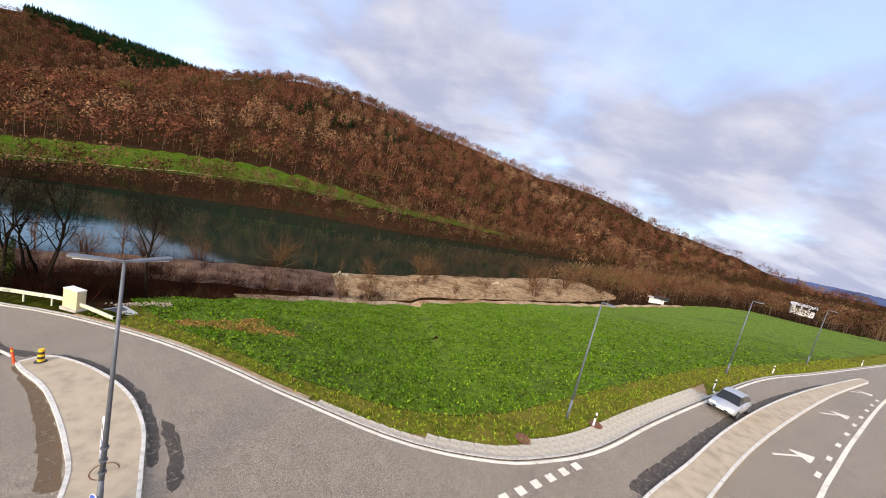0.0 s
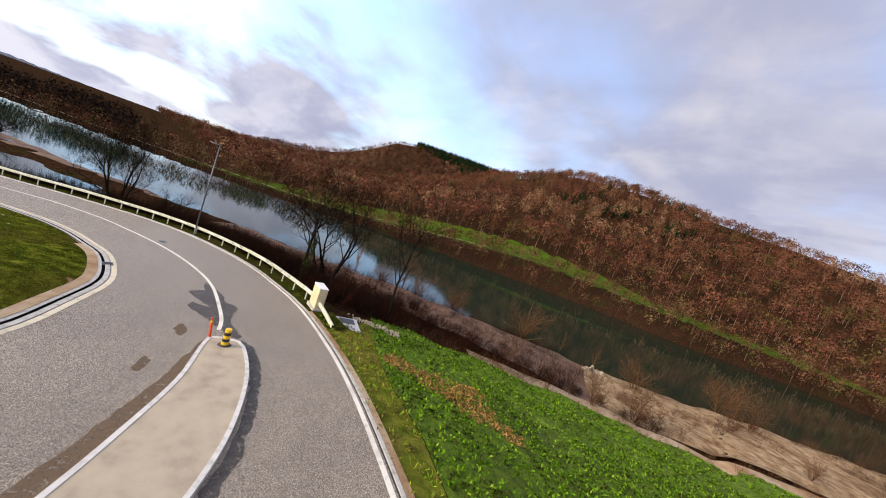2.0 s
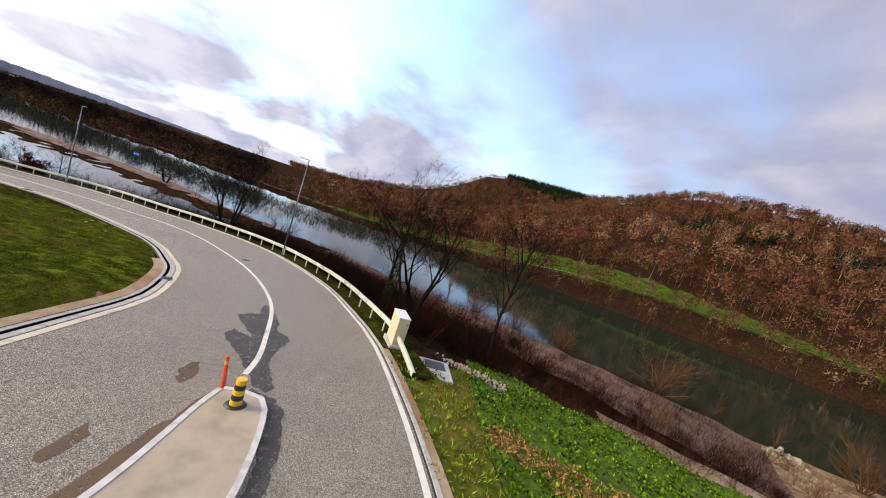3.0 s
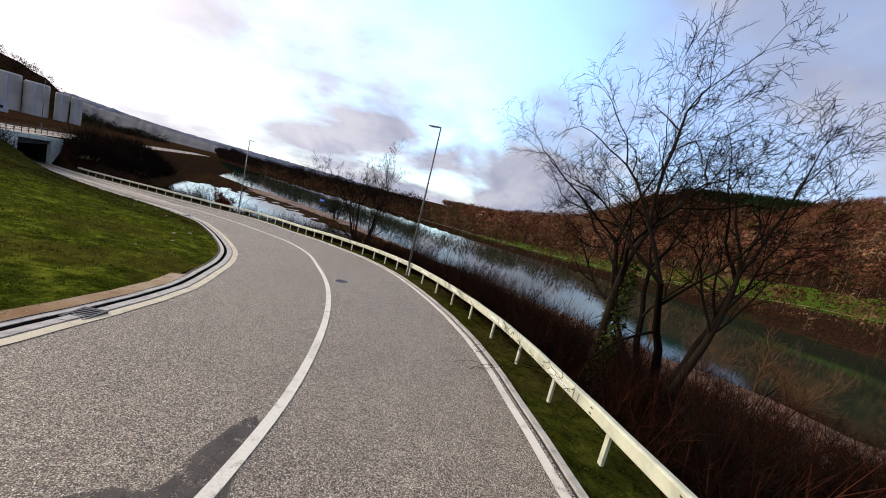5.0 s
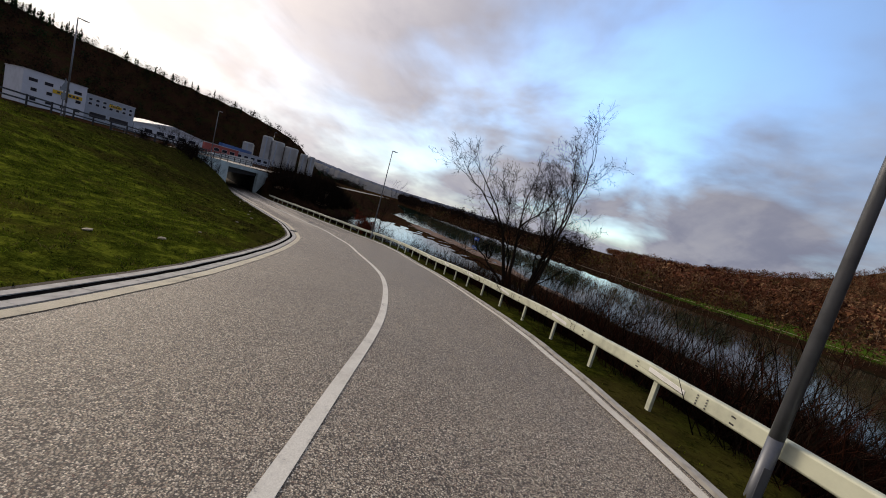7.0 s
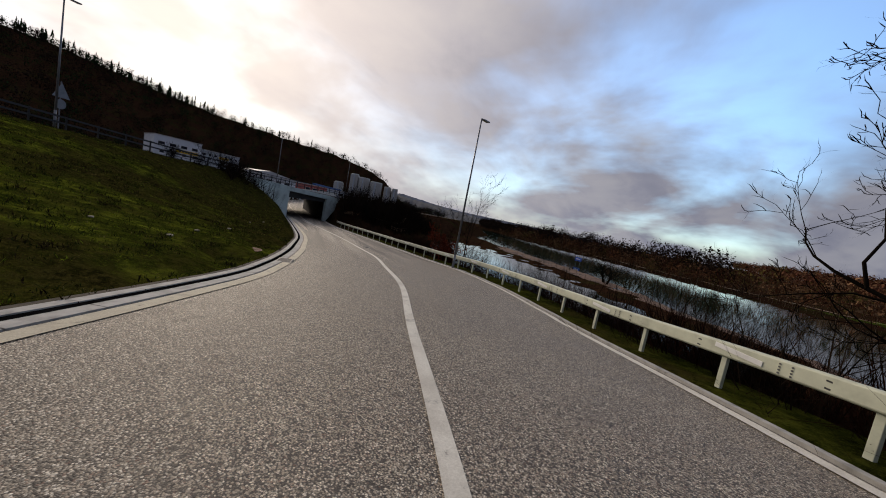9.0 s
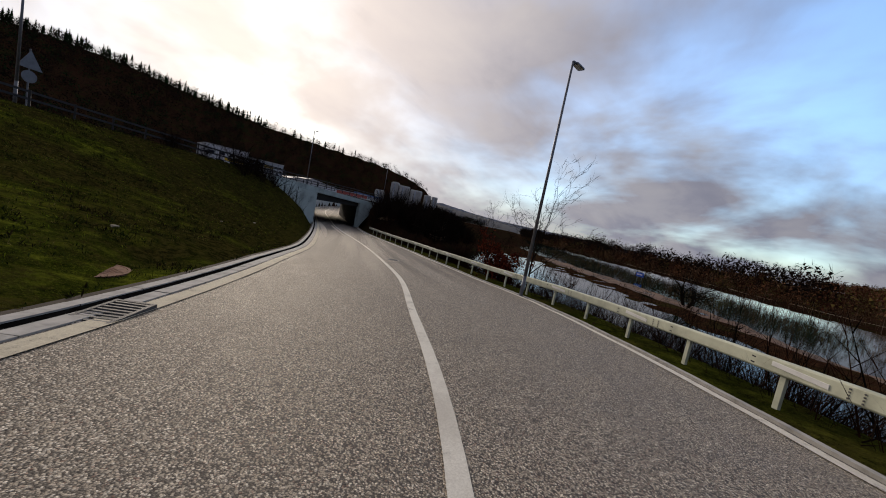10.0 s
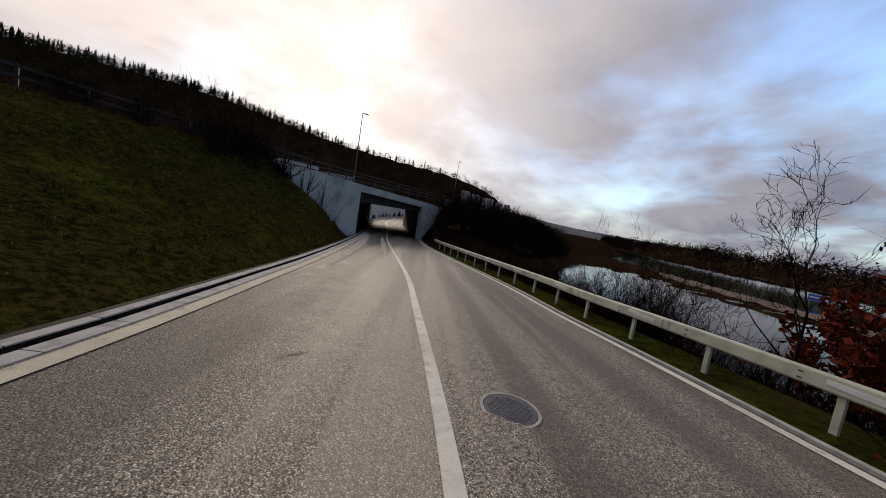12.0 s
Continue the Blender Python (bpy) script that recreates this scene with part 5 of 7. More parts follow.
def brush(name, spots, seed, height, stems, mats, label, fan=0.55, width=0.006, category="brush"):
    """Thickets: thin stems from the root, each with a few side twigs."""
    g = np.random.default_rng(seed)
    p = np.asarray(spots)
    n, k = len(p), stems
    h = g.uniform(*height, (n, 1, 1)) * g.uniform(0.55, 1.1, (n, k, 1))
    root = p[:, None] + g.normal(0, 0.10, (n, k, 3)) * h * (1, 1, 0) - (0, 0, 0.1)
    d = g.normal(0, fan, (n, k, 3)) + (0, 0, 1)
    d[..., 2] = np.maximum(d[..., 2], 0.35)
    d /= np.linalg.norm(d, axis=2, keepdims=True)
    sd = np.cross(d, g.normal(0, 1, (n, k, 3)))
    sd /= np.linalg.norm(sd, axis=2, keepdims=True) + 1e-6
    w = width * g.uniform(0.6, 1.4, (n, k, 1)) * h
    tris = [np.stack([root - sd * w, root + sd * w, root + d * h], 2)]
    for t in (0.3, 0.45, 0.6, 0.75):
        q = root + d * h * t
        e = d + g.normal(0, 0.55, (n, k, 3)) + (0, 0, 0.2)
        e /= np.linalg.norm(e, axis=2, keepdims=True)
        tris.append(np.stack([q - sd * w * 0.5, q + sd * w * 0.5, q + e * h * (0.95 - t) * g.uniform(0.5, 1.0, (n, k, 1))], 2))
    v = np.concatenate([t.reshape(-1, 3) for t in tris])
    m = np.tile(np.repeat(g.integers(0, len(mats), n), k), len(tris))
    return tagged(new(name, triangles(name, v, np.arange(len(v)).reshape(-1, 3), mats, m)), label, category, kind="stuff")


brush("bare_saplings", scatter(26000, (-500, -200), (380, 720), pale_places), 5, (8, 11), 2, [TWIG_GREY, TWIG_BROWN], "row of pale thin trees on the ridge", 0.06, 0.022, "woods")


# green meadow and the lane along the far bank
lane = np.array([p for p in offset(np.column_stack([FAR_SHORE, np.zeros(len(FAR_SHORE))]), -30) if -300 < p[0] < -40])
lane[:, 2] = ground_z(lane[:, 0], lane[:, 1])
strip("lane", lane, -1.1, 1.1, 0.5, SAND, "pale lane along the far meadow", category="lane")


# ---------------------------------------------------------------- near trees
def tube(V, F, I, pts, radii, sides, mat):
    """A tapered tube along points."""
    n0 = V[-1][1] if V else 0
    pts = np.asarray(pts)
    d = np.gradient(pts, axis=0)
    d /= np.linalg.norm(d, axis=1)[:, None] + 1e-9
    ref = np.array((0.31, 0.95, 0.05)) if abs(d[0, 2]) > 0.8 else np.array((0, 0, 1.0))
    e1 = np.cross(d, ref)
    e1 /= np.linalg.norm(e1, axis=1)[:, None] + 1e-9
    e2 = np.cross(d, e1)
    a = np.arange(sides) * 2 * math.pi / sides
    ring = pts[:, None] + np.asarray(radii)[:, None, None] * (np.cos(a)[None, :, None] * e1[:, None] + np.sin(a)[None, :, None] * e2[:, None])
    V.append((ring.reshape(-1, 3), n0 + ring.shape[0] * sides))
    m = len(pts)
    i, j = np.meshgrid(np.arange(m - 1), np.arange(sides), indexing="ij")
    j2 = (j + 1) % sides
    q0, q1, q2, q3 = i * sides + j, i * sides + j2, (i + 1) * sides + j2, (i + 1) * sides + j
    f = np.concatenate([np.stack([q0, q1, q2], -1).reshape(-1, 3), np.stack([q0, q2, q3], -1).reshape(-1, 3)]) + n0
    F.append(f)
    I.append(np.full(len(f), mat))


def ribbon(store, pts, rad):
    """A thin twig: a bent ribbon that runs out to a point."""
    V, F, I = store
    n0 = V[-1][1] if V else 0
    side = np.cross(pts[-1] - pts[0], (0.37, 0.61, 0.70))
    side = side / (np.linalg.norm(side) + 1e-9)
    w = np.maximum(rad[:-1], 0.004)[:, None] * side * 1.2
    v = np.vstack([pts[:-1] - w, pts[:-1] + w, pts[-1:]])
    k = len(pts) - 1
    f = [q for i in range(k - 1) for q in ((i, k + i, k + i + 1), (i, k + i + 1, i + 1))] + [(k - 1, 2 * k - 1, 2 * k)]
    V.append((v, n0 + len(v)))
    F.append(np.array(f) + n0)
    I.append(np.zeros(len(f), int))


def grow(seed, height, stems=1, spread=0.5, levels=4, radius=0.2, forks=(5, 4, 4, 3), base_clear=0.3, droop=0.0, lean=(0, 0), upward=0.35, shrink=0.62):
    """A bare tree of winding, tapering limbs that fork into ever finer twigs; gives its heavy wood and its twigs apart."""
    g = np.random.default_rng(seed)
    heavy, fine = ([], [], []), ([], [], [])

    def branch(p, d, length, r, level):
        steps = int(min(9, max(3, length / (0.8, 0.5, 0.32, 0.25, 0.2, 0.2)[min(level, 5)])))
        if level >= 3:
            steps = 3
        if level >= levels:
            steps = 3
        end = 0.42 if level < levels else 0.35
        pts, dd = [p], d / np.linalg.norm(d)
        for k in range(steps):
            dd = dd + g.normal(0, (0.10, 0.17, 0.24, 0.30, 0.34, 0.34)[min(level, 5)], 3)
            dd = dd + np.array((0, 0, upward * (0.22 if level == 0 else 0.16) - droop * (level > 1)))
            dd /= np.linalg.norm(dd)
            pts.append(pts[-1] + dd * length / steps)
        pts = np.array(pts)
        rad = np.maximum(r * (1 - (1 - end) * np.linspace(0, 1, steps + 1)), 0.0045)
        if level >= levels:
            ribbon(fine, pts, rad)
            return
        tube(*(heavy if level < 2 else fine), pts, rad, (7, 6, 4, 3, 3, 3)[min(level, 5)], 0)
        kids = forks[min(level, len(forks) - 1)] + int(g.integers(0, 2))
        turn = g.uniform(0, 6.283)
        first = base_clear if level == 0 else 0.30
        for c in range(kids + 2):
            tip = c >= kids
            t = 1.0 if tip else first + (0.97 - first) * (c + g.uniform(0.1, 0.9)) / kids
            k = min(int(t * steps), steps - 1)
            q = pts[k] + (pts[k + 1] - pts[k]) * (t * steps - k)
            axis = pts[k + 1] - pts[k]
            axis = axis / np.linalg.norm(axis)
            turn += 2.4 + g.normal(0, 0.5)
            e1 = np.cross(axis, (0.31, 0.52, 0.80))
            e1 /= np.linalg.norm(e1) + 1e-9
            side = e1 * math.cos(turn) + np.cross(axis, e1) * math.sin(turn)
            ang = g.uniform(0.40, 0.75) if tip else g.uniform(0.65, 1.15)
            nd = axis + side * math.tan(ang * spread * 1.5)
            here = r * (1 - (1 - end) * t)
            branch(q, nd, length * shrink * g.uniform(0.75, 1.15) * (0.95 if tip else 1.2 - 0.55 * t), here * (0.86 if tip else g.uniform(0.42, 0.66)), level + 1)

    for k in range(stems):
        a = 2 * math.pi * (k + g.uniform(0, 0.5)) / max(stems, 1)
        out = 0.0 if stems == 1 else g.uniform(0.35, 0.75) * spread * 1.5
        d = np.array((math.cos(a) * out + lean[0], math.sin(a) * out + lean[1], 1.0))
        off = np.array((math.cos(a), math.sin(a), 0)) * (0.0 if stems == 1 else radius * 1.0)
        branch(off + np.array((0, 0, -0.4)), d, height * 0.52 * g.uniform(0.85, 1.1), radius * g.uniform(0.75, 1.0), 0)
    return heavy, fine


def tree_meshes(name, wood, twigs, **kw):
    heavy, fine = grow(**kw)
    out = []
    for nm, (V, F, I), m in (("trunk", heavy, wood), ("crown", fine, twigs)):
        if V:
            out.append((nm, triangles(name + "_" + nm, np.vstack([a for a, _ in V]), np.vstack(F), [m], np.concatenate(I))))
    return out


def heights(pts):
    a = np.array(pts)
    return ground_z(a[:, 0], a[:, 1])


def plant(name, meshes, label, category, x, y, z=None, rz=0.0, s=1.0, group=""):
    z = float(ground_z([x], [y])[0]) if z is None else z
    t = thing(name, label, category, pose(x, y, z, rz=rz) @ Matrix.Scale(s, 4), group)
    for nm, me in meshes:
        under(new(nm, me), t)
    return t


WOOD_DARK = twig("dark_bark", (0.010, 0.008, 0.006), (0.028, 0.021, 0.016))
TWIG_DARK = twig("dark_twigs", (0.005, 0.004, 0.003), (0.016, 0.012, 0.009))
TWIG_RUST = twig("rusty_twigs", (0.009, 0.004, 0.003), (0.034, 0.013, 0.008))
OAK_LEAF = twig("dry_oak_leaves", (0.060, 0.012, 0.008), (0.20, 0.045, 0.022))
IVY_LEAF = twig("ivy_leaves", (0.012, 0.028, 0.008), (0.085, 0.10, 0.022))


def leaves(meshes, spots, size, mat, name, seed):
    g = np.random.default_rng(seed)
    n = len(spots)
    d, e = g.normal(0, 1, (n, 3)), g.normal(0, 1, (n, 3))
    d /= np.linalg.norm(d, axis=1)[:, None]
    e = np.cross(d, e)
    e /= np.linalg.norm(e, axis=1)[:, None]
    s = size * g.uniform(0.6, 1.3, (n, 1))
    p = np.asarray(spots)
    v = np.stack([p - d * s, p + e * s * 0.6, p + d * s, p - d * s, p + d * s, p - e * s * 0.6], 1).reshape(-1, 3)
    meshes.append((name, triangles(name, v, np.arange(len(v)).reshape(-1, 3), [mat], np.zeros(len(v) // 3))))
    return meshes


def crown_points(meshes, n, seed, low=0.0):
    me = meshes[-1][1]
    co = np.empty(len(me.vertices) * 3, np.float32)
    me.vertices.foreach_get("co", co)
    co = co.reshape(-1, 3)
    co = co[co[:, 2] > low]
    return co[np.random.default_rng(seed).integers(0, len(co), n)]


ivy_tree = tree_meshes("ivy_tree", WOOD_DARK, TWIG_DARK, seed=3, height=12.0, stems=1, spread=0.48, levels=5, radius=0.20, forks=(4, 3, 2, 3, 3), base_clear=0.6, upward=0.30, shrink=0.63, lean=(0.0, 0.0))
gi = np.random.default_rng(8)
hz = gi.uniform(-0.2, 4.6, 1500)
an = gi.uniform(0, 6.283, 1500)
rad = 0.16 + 0.20 * gi.random(1500)
leaves(ivy_tree, np.column_stack([np.cos(an) * rad, np.sin(an) * rad, hz]), 0.075, IVY_LEAF, "ivy", 9)
big_tree = tree_meshes("big_tree", WOOD_DARK, TWIG_DARK, seed=24, height=12.0, stems=5, spread=0.46, levels=5, radius=0.19, forks=(2, 2, 2, 3, 3), base_clear=0.55, upward=0.34, shrink=0.60)
slim_tree = tree_meshes("slim_tree", WOOD_DARK, TWIG_DARK, seed=36, height=12, stems=1, spread=0.45, levels=4, radius=0.11, forks=(9, 4, 3, 3), base_clear=0.5, upward=0.2, shrink=0.5)
fan_tree = tree_meshes("fan_tree", WOOD_DARK, TWIG_DARK, seed=45, height=9.6, stems=4, spread=0.44, levels=5, radius=0.14, forks=(3, 3, 2, 3, 2), base_clear=0.25, upward=0.45, lean=(0.22, 0.0), shrink=0.58)
oak_tree = tree_meshes("oak_tree", WOOD_DARK, TWIG_DARK, seed=57, height=6, stems=2, spread=0.6, levels=4, radius=0.28, forks=(5, 4, 4, 4), base_clear=0.25, upward=0.05, lean=(0.5, 0.2))
road_tree = tree_meshes("road_tree", WOOD_DARK, TWIG_DARK, seed=66, height=6.0, stems=1, spread=0.50, levels=4, radius=0.075, forks=(5, 2, 2, 2), base_clear=0.45, upward=0.45, shrink=0.62)
willow = tree_meshes("willow", TWIG_GREY, TWIG_GREY, seed=71, height=8.5, stems=6, spread=0.45, levels=3, radius=0.13, forks=(6, 5, 5), base_clear=0.15, upward=0.3)
birch = tree_meshes("birch", TWIG_GREY, TWIG_GREY, seed=83, height=13, stems=1, spread=0.42, levels=3, radius=0.13, forks=(14, 6, 5), base_clear=0.22, upward=0.3, shrink=0.42)
red_oak = tree_meshes("red_oak", WOOD_DARK, TWIG_DARK, seed=91, height=4.6, stems=2, spread=0.55, levels=3, radius=0.06, forks=(6, 5, 4), base_clear=0.2, upward=0.15)
leaves(red_oak, crown_points(red_oak, 4200, 4, 0.8) + np.random.default_rng(6).normal(0, 0.06, (4200, 3)), 0.080, OAK_LEAF, "leaves", 5)
BUSHES = [tree_meshes("bush", WOOD_DARK, t, seed=100 + i, height=hh, stems=st, spread=0.45, levels=3, radius=0.026, forks=(3, 2, 2), base_clear=0.15, upward=0.35, shrink=0.6)
          for i, (hh, st, t) in enumerate(((3.2, 9, TWIG_RUST), (2.6, 10, TWIG_DARK), (3.8, 7, TWIG_RUST), (2.2, 12, TWIG_DARK), (4.6, 5, TWIG_DARK)))]

plant("ivy_tree", ivy_tree, "tall bare tree with an ivy-clad trunk on the bank", "tree", -40.06, 27.93, rz=40)
plant("bare_tree", big_tree, "big bare tree with several spreading stems on the bank", "tree", -40.6, 30.4, rz=10)
plant("bare_tree", slim_tree, "slim bare tree with thin twigs on the bank", "tree", -34.2, 34.1, rz=200, s=1.35)
plant("bare_tree", fan_tree, "bare fan-shaped tree with fine twigs behind the barrier", "tree", -64.88, 15.69, rz=-150, s=1.22)
plant("bare_tree", oak_tree, "old bent bare tree leaning over the river", "tree", -79.5, 21.2, rz=60)
plant("bare_tree", oak_tree, "old bent bare tree on the gravel spit", "tree", -130, -3, WATER_Z + 0.3, rz=-20, s=1.1)
plant("bare_tree", road_tree, "small dark bare tree just behind the barrier", "tree", -80.2, -4.25, rz=30, s=1.35)
plant("bare_tree", road_tree, "small dark bare tree just behind the barrier", "tree", -82.0, -8.9, rz=160, s=0.92)
plant("oak_bush", red_oak, "young oak with dry red-brown leaves behind the barrier", "tree", -81.6, -7.45, rz=0, s=1.0)
for i, (x, y, s) in enumerate(((-40.4, 71.3, 1.0), (-53.3, 66.0, 0.72), (-21.9, 75.2, 0.7), (-12.6, 92.0, 0.9), (21.2, 110, 1.25), (34, 116, 1.1), (48, 122, 1.2), (62, 132, 1.3), (-60, 62, 0.8), (-64, 55, 0.75))):
    plant("willow", willow, "round bare grey willow on the river bank", "tree", x, y, rz=i * 71, s=s, group="willows on the gravel bank")
for i, (x, y, s) in enumerate(((-60.1, 57.5, 1.0), (-36.2, 79.5, 0.65), (-29.4, 78, 0.55), (-10.5, 93.5, 0.8), (27, 112, 0.9), (-66, 50, 0.8))):
    plant("birch", birch, "thin bare birch with a pale trunk on the river bank", "tree", x, y, rz=i * 50, s=s, group="birches on the gravel bank")
PALE_BUSH = tree_meshes("pale_bush", TWIG_BROWN, TWIG_GREY, seed=140, height=4.2, stems=8, spread=0.42, levels=3, radius=0.035, forks=(4, 3, 3), base_clear=0.15, upward=0.4, shrink=0.6)
for i, (x, y, sc) in enumerate(((-17.9, 58.6, 1.25), (-21.2, 54.3, 0.9), (-10.3, 79.4, 0.9), (-8.3, 88.0, 1.3), (-3.0, 74.0, 0.7), (17.8, 90.5, 1.6), (5.0, 88.0, 0.8), (-26.0, 53.0, 0.7), (-29.5, 49.0, 0.7), (27.0, 100.0, 0.9))):
    plant("bush", PALE_BUSH, "bare pale brown bush on the gravel beside the river", "bush", x, y, float(ground_z([x], [y])[0]) + 0.25, rz=i * 47, s=sc, group="bushes on the gravel bar")
g2 = np.random.default_rng(77)
bank_line = np.array([q for q in RIGHT if -90 < q[0] < -33])
nb = normals(bank_line)
spots = []
for i in range(85):
    k = int(len(bank_line) * g2.random() ** 1.4) if bank_line[0, 0] > bank_line[-1, 0] else int(len(bank_line) * (1 - g2.random() ** 1.4))
    d = 1.9 + abs(g2.normal(0, 1)) * 3.0 + (1.5 if bank_line[k, 0] > -40 else 0)
    spots.append(bank_line[k, :2] - nb[k] * d)
for (x, y), z in zip(spots, heights(spots)):
    plant("bush", BUSHES[int(g2.integers(0, 5))], "bare brown bush on the bank below the barrier", "bush", x, y, float(z), rz=float(g2.uniform(0, 360)), s=float(g2.uniform(0.55, 1.0)), group="bushes along the barrier")
spots = []
for i in range(26):
    t = g2.random()
    spots.append((-36 + t * 20 + g2.normal(0, 1.0), 43.0 + t * 19 + g2.normal(0, 1.0)))
for (x, y), z in zip(spots, heights(spots)):
    plant("bush", BUSHES[int(g2.integers(0, 4))], "dry brown bush along the edge of the field", "bush", x, y, float(z), rz=float(g2.uniform(0, 360)), s=float(g2.uniform(0.35, 0.8)), group="bushes beside the field")
spots = []
for i in range(16):
    x = g2.uniform(-36, -20)
    spots.append((x - 14, 30 + (-x - 20) * 0.55 + g2.uniform(2, 14)))
for (x, y), z in zip(spots, heights(spots)):
    plant("bush", BUSHES[int(g2.integers(0, 4))], "dry brown bush on the river bank", "bush", x, y, float(z), rz=float(g2.uniform(0, 360)), s=float(g2.uniform(0.5, 1.0)), group="bushes on the bank")
spots = [(-66.6, -27.6), (-69.0, -28.6), (-71.8, -30.4), (-74.0, -31.6), (-75.6, -33.2), (-70.5, -30.9), (-67.0, -29.2)]
for i, ((x, y), z) in enumerate(zip(spots, heights(spots))):
    plant("bush", BUSHES[(1, 3, 4)[i % 3]], "dark bare bush on the slope beside the bridge", "bush", x, y, float(z), rz=i * 67, s=0.62 + 0.10 * (i % 3), group="bushes beside the bridge")


spots = [(-112.0, -27.6), (-120.2, -35.7), (-99.6, -18.1)]
for i, ((x, y), z) in enumerate(zip(spots, heights(spots))):
    plant("bush", BUSHES[(4, 2, 4)[i]], "tall dark bare bush at the edge of the lagoon", "bush", x, y, float(z), rz=i * 95, s=1.15, group="bushes beside the lagoon")

# thickets on the banks
def river_bank(x, y):
    dR, _, sR, _ = nearest(RIGHT[::3], x, y)
    dS, _, sS, _ = nearest(SHORE, x, y)
    return (sR < 0) & (dR > 2.0) & (dR < 16) & (sS > 0) & ~inside(LAGOON, x, y) & (x < -33.5) & (x > -96) & (rng.random(len(x)) < np.clip(1.15 - dR / 15, 0.15, 1))


def field_edge_bank(x, y):
    t = (x + 34) / 44
    return (x > -40) & (x < 30) & (np.abs(y - np.interp(x, [-40, -33, -26, -20, -4, 23], [33, 37, 47, 55, 68, 87.5])) < 2.4) & (rng.random(len(x)) < np.interp(x, [-40, -14, 0, 30], [1.0, 0.8, 0.25, 0.2]))


def underpass_bank(x, y):
    dR, _, sR, _ = nearest(RIGHT[::3], x, y)
    dM, _, sM, _ = nearest(MAIN, x, y)
    return (sR < 0) & (dR > 2.2) & (-sM > 0) & (dM > 5.5) & (dM < 15) & (x < -88)


def slope_top(x, y):
    dM, _, sM, _ = nearest(MAIN, x, y)
    dL = nearest(LEFT[::3], x, y)[0]
    return (sM < 0) & (dM > 5.4) & (dM < 8.5) & (dL > 2.5) & (x < -71.5) & (x > -80)


brush("brush", scatter(11000, (-97, -33), (-45, 38), river_bank), 31, (0.8, 3.1), 14, [TWIG_RUST, TWIG_RED, TWIG_RUST, TWIG_DARK], "rusty brown thicket of thin stems on the river bank")
def beside_rail(x, y):
    dR, _, sR, _ = nearest(RIGHT[::3], x, y)
    return (sR < 0) & (dR > 1.9) & (dR < 7) & (x < -41) & (x > -90) & ~inside(LAGOON, x, y) & (rng.random(len(x)) < np.interp(x, [-90, -80, -76, -70, -41], [0.08, 0.12, 0.4, 1.0, 1.0]))


brush("brush", scatter(17000, (-91, -41), (-40, 32), beside_rail), 37, (1.1, 3.3), 15, [TWIG_DARK, TWIG_RUST, TWIG_SHADE], "dark bare thicket close behind the barrier", 0.4)


def lifted_bar(sp):
    return sp + np.array((0, 0, 0.3))


def on_bar(x, y):
    return inside(bar, x, y) & (np.sin(0.35 * x + 1.7 * np.sin(0.21 * y)) > 0.1)


brush("brush", lifted_bar(scatter(3600, (-31, 55), (56, 141), on_bar)), 36, (0.5, 2.2), 16, [TWIG_GREY, TWIG_BROWN, TWIG_RUST], "sparse dry shrubs on the gravel bar")


def below_field(x, y):
    dR, _, sR, _ = nearest(RIGHT[::3], x, y)
    dS, _, sS, _ = nearest(SHORE, x, y)
    return (sR < 0) & (dR > 6.0) & (sS > 0) & (dS > 1.5) & ~inside(fe, x, y) & (x < -24) & (rng.random(len(x)) < np.clip(1.1 - dR / 55, 0.2, 1)) & (np.hypot(x + 32.6, y - 30.4) > 2.6)


brush("brush", scatter(4200, (-70, -24), (24, 72), below_field), 35, (0.7, 2.8), 13, [TWIG_RUST, TWIG_RED, TWIG_RED, TWIG_RUST], "rusty red-brown thicket on the bank below the field")
brush("brush", scatter(6000, (-40, 30), (30, 95), field_edge_bank), 32, (0.7, 1.9), 13, [TWIG_GREY, TWIG_GREY, TWIG_BROWN], "dry pale brown thicket between field and gravel bar")
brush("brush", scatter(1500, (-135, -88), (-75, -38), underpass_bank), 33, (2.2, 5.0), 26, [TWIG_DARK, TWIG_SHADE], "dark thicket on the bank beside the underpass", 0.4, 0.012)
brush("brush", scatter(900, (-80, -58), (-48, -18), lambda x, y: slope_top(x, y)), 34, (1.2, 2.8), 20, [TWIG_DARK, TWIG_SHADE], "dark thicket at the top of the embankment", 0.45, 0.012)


# grass and crop leaves
def blades(name, spots, seed, height, width, per, mats, label, category, lean=0.5, weights=None):
    g = np.random.default_rng(seed)
    p = np.repeat(np.asarray(spots), per, 0)
    n = len(p)
    h = g.uniform(*height, (n, 1))
    d = g.normal(0, lean, (n, 3)) + (0, 0, 1)
    d[:, 2] = np.maximum(d[:, 2], 0.2)
    d /= np.linalg.norm(d, axis=1)[:, None]
    a = g.uniform(0, 6.283, n)
    sd = np.column_stack([np.cos(a), np.sin(a), np.zeros(n)]) * width * g.uniform(0.6, 1.4, (n, 1))
    q = p + g.normal(0, 0.04, (n, 3)) * (1, 1, 0)
    mid = q + d * h * 0.55
    v = np.stack([q - sd * 0.5, mid + sd, mid - sd, mid - sd, mid + sd, q + d * h + (0, 0, -0.12) * h], 1).reshape(-1, 3)
    m = np.repeat(g.choice(len(mats), len(spots), p=weights), per * 2)
    return tagged(new(name, triangles(name, v, np.arange(len(v)).reshape(-1, 3), mats, m)), label, category, kind="stuff")


